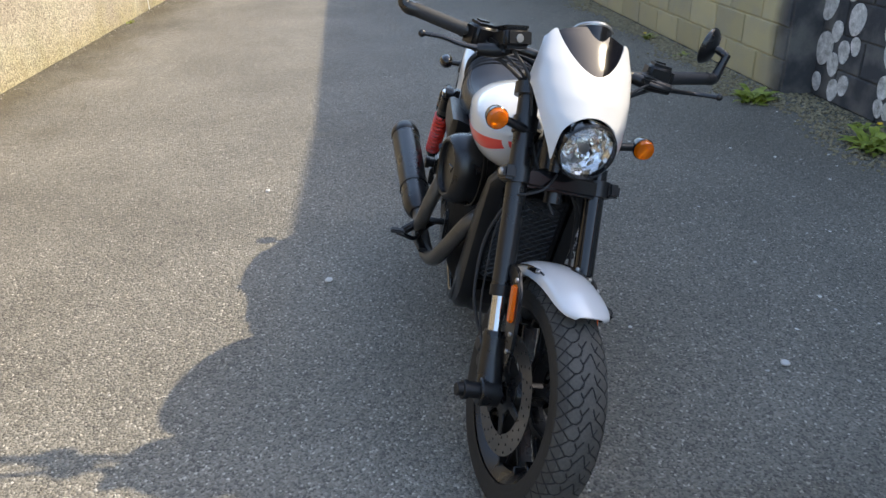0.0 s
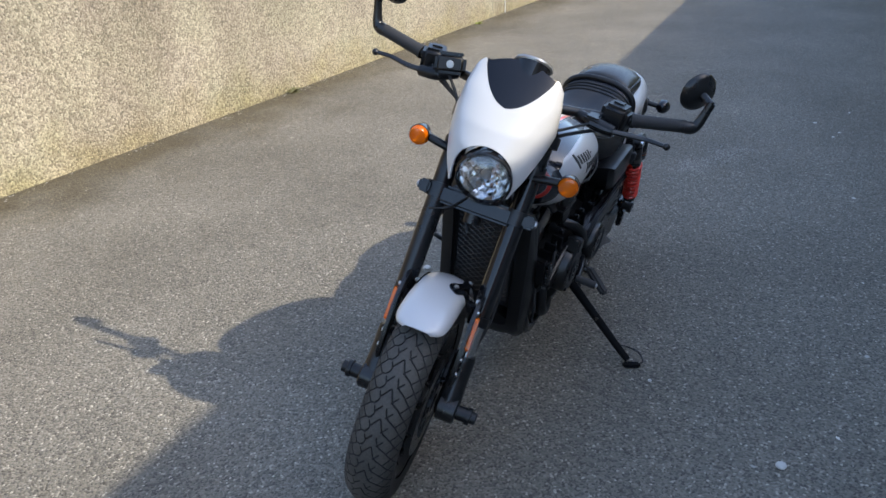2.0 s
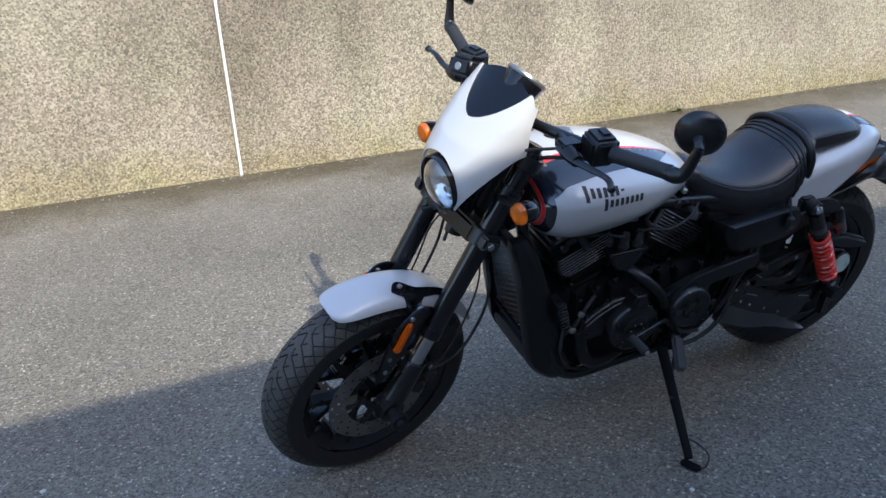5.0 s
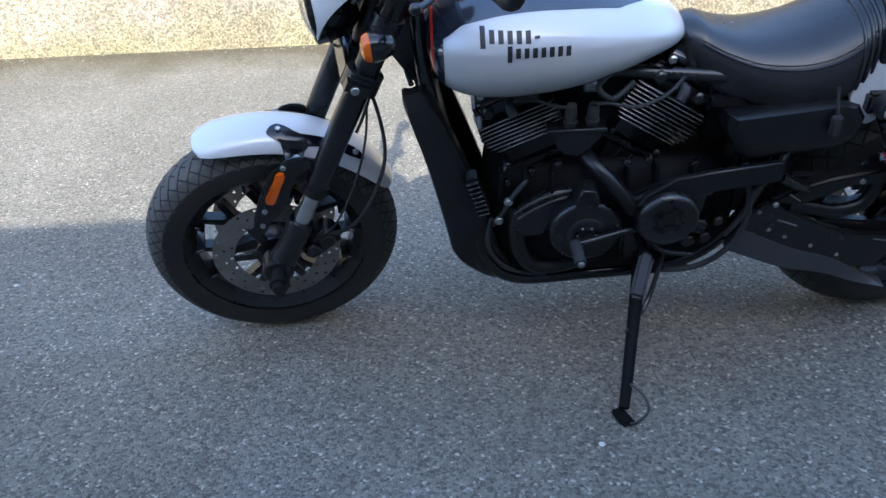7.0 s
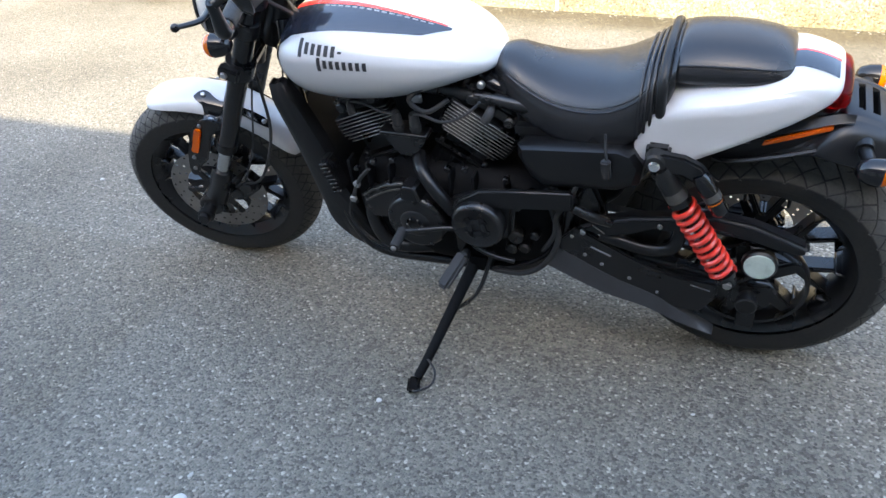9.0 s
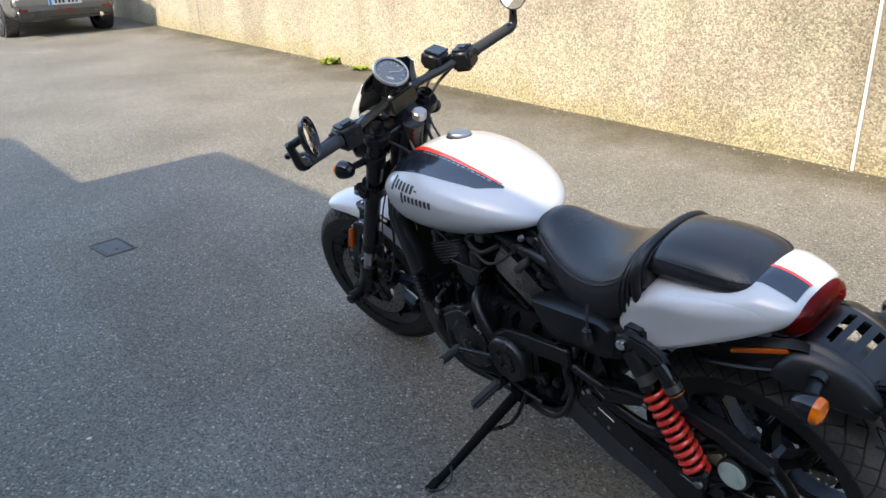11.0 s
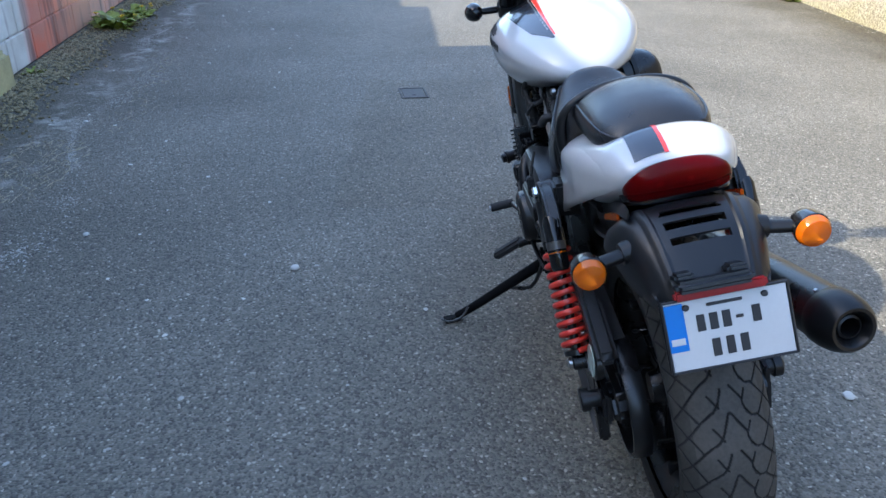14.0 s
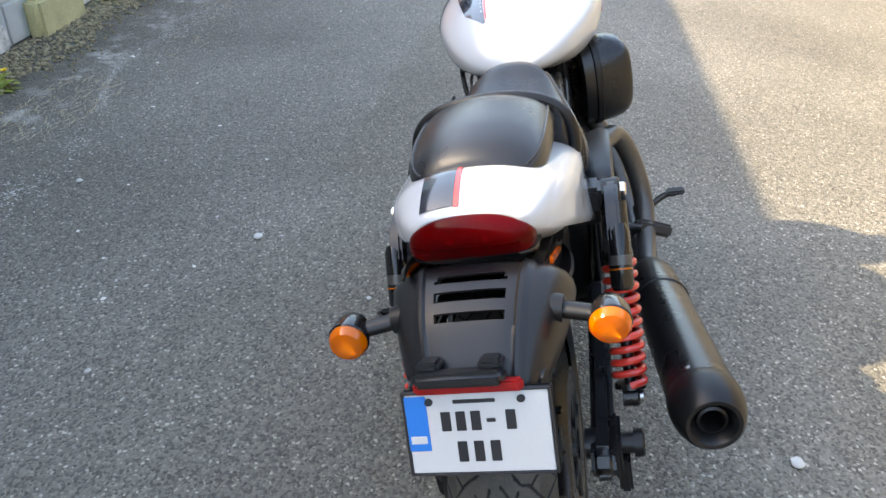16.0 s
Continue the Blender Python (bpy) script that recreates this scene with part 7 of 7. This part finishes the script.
N = wall_line
for i, (x, y, s, n, fl, lab) in enumerate((
        (-.88, N(-.88) - .26, .26, 46, 1, "green dandelion clump with one yellow flower"), (-1.85, N(-1.85) - .46, .21, 34, 0, "low green weed clump on the gravel verge"),
        (-1.2, N(-1.2) - .14, .12, 14, 0, "low green weed clump on the gravel verge"), (-3.9, N(-3.9) - .38, .13, 16, 1, "low green weed clump on the gravel verge"),
        (-3.2, N(-3.2) - .36, .10, 12, 0, "low green weed clump on the gravel verge"),
        (5.08, N(5.08) - .24, .30, 54, 5, "dandelion clump with yellow flowers on gravel"), (5.55, N(5.55) - .30, .24, 40, 4, "dandelion clump with yellow flowers on gravel"),
        (2.05, N(2.05) - .26, .15, 22, 1, "low green weed clump on the gravel verge"), (11.6, N(11.6) - .35, .22, 20, 0, "low green weed clump on the gravel verge"),
        (3.6, N(3.6) - .1, .10, 12, 0, "low green weed clump on the gravel verge"), (13.0, N(13) - .4, .25, 20, 0, "low green weed clump on the gravel verge"),
        (7.62, WALL_Y + .10, .24, 34, 0, "bright green weed at the wall's foot"), (6.95, WALL_Y + .08, .18, 26, 0, "bright green weed at the wall's foot"),
        (-7.9, WALL_Y + .09, .20, 28, 1, "bright green weed at the wall's foot"), (-9.4, WALL_Y + .10, .24, 32, 1, "bright green weed at the wall's foot"),
        (-5.6, WALL_Y + .05, .09, 10, 0, "bright green weed at the wall's foot"), (11.0, WALL_Y + .05, .10, 12, 0, "bright green weed at the wall's foot"))):
    weed(x, y, s, n, fl, lab, 40 + i)
weed(-2.12, WALL_Y + .04, .11, 26, 0, "dry brownish tuft of grass at the wall's foot", 70, DRY)

# ---- parked cars ----
CAR_GREY = material("grey_car_paint", (0.17, 0.165, 0.16), 0.3, metal=0.35, coat=0.8, vary=0.05, scale=4, bump=0.02)
CAR_BLACK = material("black_car_paint", (0.02, 0.02, 0.022), 0.25, coat=0.8, vary=0.1, scale=4, bump=0.02)
GLASS_DARK = material("tinted_glass", (0.02, 0.024, 0.028), 0.05, coat=1.0, vary=0.1, bump=0.0)


def car(at, paint, label):
    """A hatchback; its tail is at x = 0 and its nose at x = 4.05."""
    c = thing("car", label, "car", at)
    # lower body
    st = [(.02, .66, .38, .60), (.06, .84, .30, .78), (.14, .95, .26, .84), (.26, 1.01, .24, .865), (.60, 1.00, .22, .875), (1.4, .98, .20, .875), (2.6, .97, .20, .875), (3.3, .93, .21, .86), (3.8, .82, .25, .80), (4.02, .62, .36, .62)]
    rings = [ring_of(x, zt, zb, w, (zt + zb) / 2, 4.5, 4.5, 44) for x, zt, zb, w in st]
    part("body", loft(rings), paint, c)
    cab = [(.10, .92, .76), (.18, 1.08, .76), (.34, 1.29, .69), (.60, 1.43, .62), (1.2, 1.48, .60), (1.9, 1.46, .60), (2.45, 1.28, .64), (3.0, .98, .74)]
    part("cabin", loft([ring_of(x, zt, .85, w, .95, 3.5, 5, 36) for x, zt, w in cab]), paint, c)
    part("rear_window", box(-.012, -.60, -.16, .012, .60, .16, .01, 2, m=pose(.215, 0, 1.20, 0, 34, 0)), GLASS_DARK, c)
    part("lower_bumper", box(-.01, -.78, .27, .20, .78, .47, .05, 3), CAR_BLACK if paint is CAR_GREY else PLASTIC, c)
    part("bumper", box(.0, -.82, .45, .24, .82, .66, .06, 3), paint, c)
    part("light_band", box(.03, -.55, .86, .10, .55, .93, .02, 2), CAR_BLACK, c)
    for s in (1, -1):
        part("tail_light", box(.035, s * .52, .86, .20, s * .845, .955, .02, 2), RED_LENS, c, "red tail light cluster")
        part("bumper_reflector", box(-.016, s * .60, .42, .01, s * .74, .455, .006, 2), RED_LENS, c)
        part("side_window", box(.75, s * .70, 1.02, 2.55, s * .735, 1.36, .03, 2), GLASS_DARK, c)
        part("door_handle", box(1.5, s * .872, .84, 1.68, s * .892, .87, .006, 2), paint, c)
        part("door_mirror", box(2.45, s * .86, .95, 2.60, s * 1.02, 1.08, .03, 3), paint, c)
    pl = part("number_plate", box(-.022, -.26, .50, -.004, .26, .61, .004, 2), PLATE_WHITE, c)
    part("blue_band", box(-.026, .215, .502, -.02, .256, .608, .001, 1), PLATE_BLUE, pl)
    for y in (.15, .09, .03, -.06, -.12, -.18):
        part("plate_bar", box(-.026, y - .018, .525, -.02, y + .018, .588, .002, 1), INK, pl)
    part("fog_lamp", box(-.018, -.10, .40, .0, .10, .43, .006, 2), RED_LENS, c)
    part("exhaust_tip", disc((.02, -.55, .30), (-1, 0, 0), .035, .05, .004, 20), CHROME, c)
    for x in (.72, 3.26):
        for s in (1, -1):
            wm = T(x, s * .80, .315) @ (Matrix() if s > 0 else Matrix.Rotation(math.pi, 4, "Z"))
            w = part("wheel", lathe([(.20, -.10), (.29, -.10), (.312, -.07), (.316, 0), (.312, .07), (.29, .095), (.215, .095), (.20, .06)], 40, m=wm, closed=True), RUBBER, c)
            rim = part("rim", lathe([(.0, .07), (.05, .075), (.06, .055), (.19, .06), (.212, .09), (.215, .06), (.20, .0), (0, .0)], 40, m=wm), BLACK, w)
            for k in range(5):
                part("spoke", prism([(.03, -.03), (.20, -.045), (.20, .045), (.03, .03)], .055, .082, .008, 2, m=wm @ Matrix.Rotation(k * 1.2566, 4, "Y")), ALLOY, rim)
            part("wheel_arch", lathe([(.325, -.12), (.36, -.12), (.36, .085), (.325, .085)], 40, m=wm, closed=True), CAR_BLACK, w)
    return c


car(pose(13.75, -1.84, 0, 0, 0, 4.2), CAR_GREY, "grey five-door hatchback parked beside the wall")
car(pose(50, -4.2, 0, 0, 0, 92), CAR_BLACK, "dark car parked at the yard's far end")
car(pose(55, 7.5, 0, 0, 0, 92), CAR_BLACK, "black car parked at the yard's far end")
FAR = material("far_render", (0.30, 0.31, 0.33), 0.9, vary=0.15, scale=0.6, fine=8, bump=0.2)
far = thing("wall_east", "grey rendered wall closing the far end of the yard", "wall", kind="structure")
part("wall_face", box(66, -30, -.1, 66.4, 50, 5.5, .02), FAR, far)
# never in view: a plain wall added to close the alley
wall_w = thing("unseen_wall_west", "unseen grey rendered wall added to close the alley", "wall", kind="structure")
part("wall_face", box(-24.4, -12, -.1, -24, 14, 5.0, .02), FAR, wall_w)

# ---- the lower courses of the painted wall, block by block ----
block_mesh = {}


def block_me(w):
    key = round(w, 2)
    if key not in block_mesh:
        block_mesh[key] = mesh_of("block", box(-w / 2, 0, -.1025, w / 2, .03, .1025, .006, 1), BLOCK, False)
    return block_mesh[key]


for lo, hi, rows in ((-7.0, -2.02, 5), (-1.98, 8.5, 5), (9.0, 13.5, 4)):
    off = -0.2 if hi < -2 else 0.0
    for row in range(rows):
        x = lo + (0.0 if row % 2 else -.22)
        while x < hi - .06:
            a, c = max(x, lo), min(x + .44, hi)
            if c - a > .08:
                w = c - a - .010
                ob = new("block", block_me(w))
                ob.parent = wall_north
                xm = (a + c) / 2
                ob.matrix_basis = pose(xm, wall_line(xm) + off + rng.uniform(-.002, .002), .1075 + row * .2150, 0, 0, TURN)
            x += .44
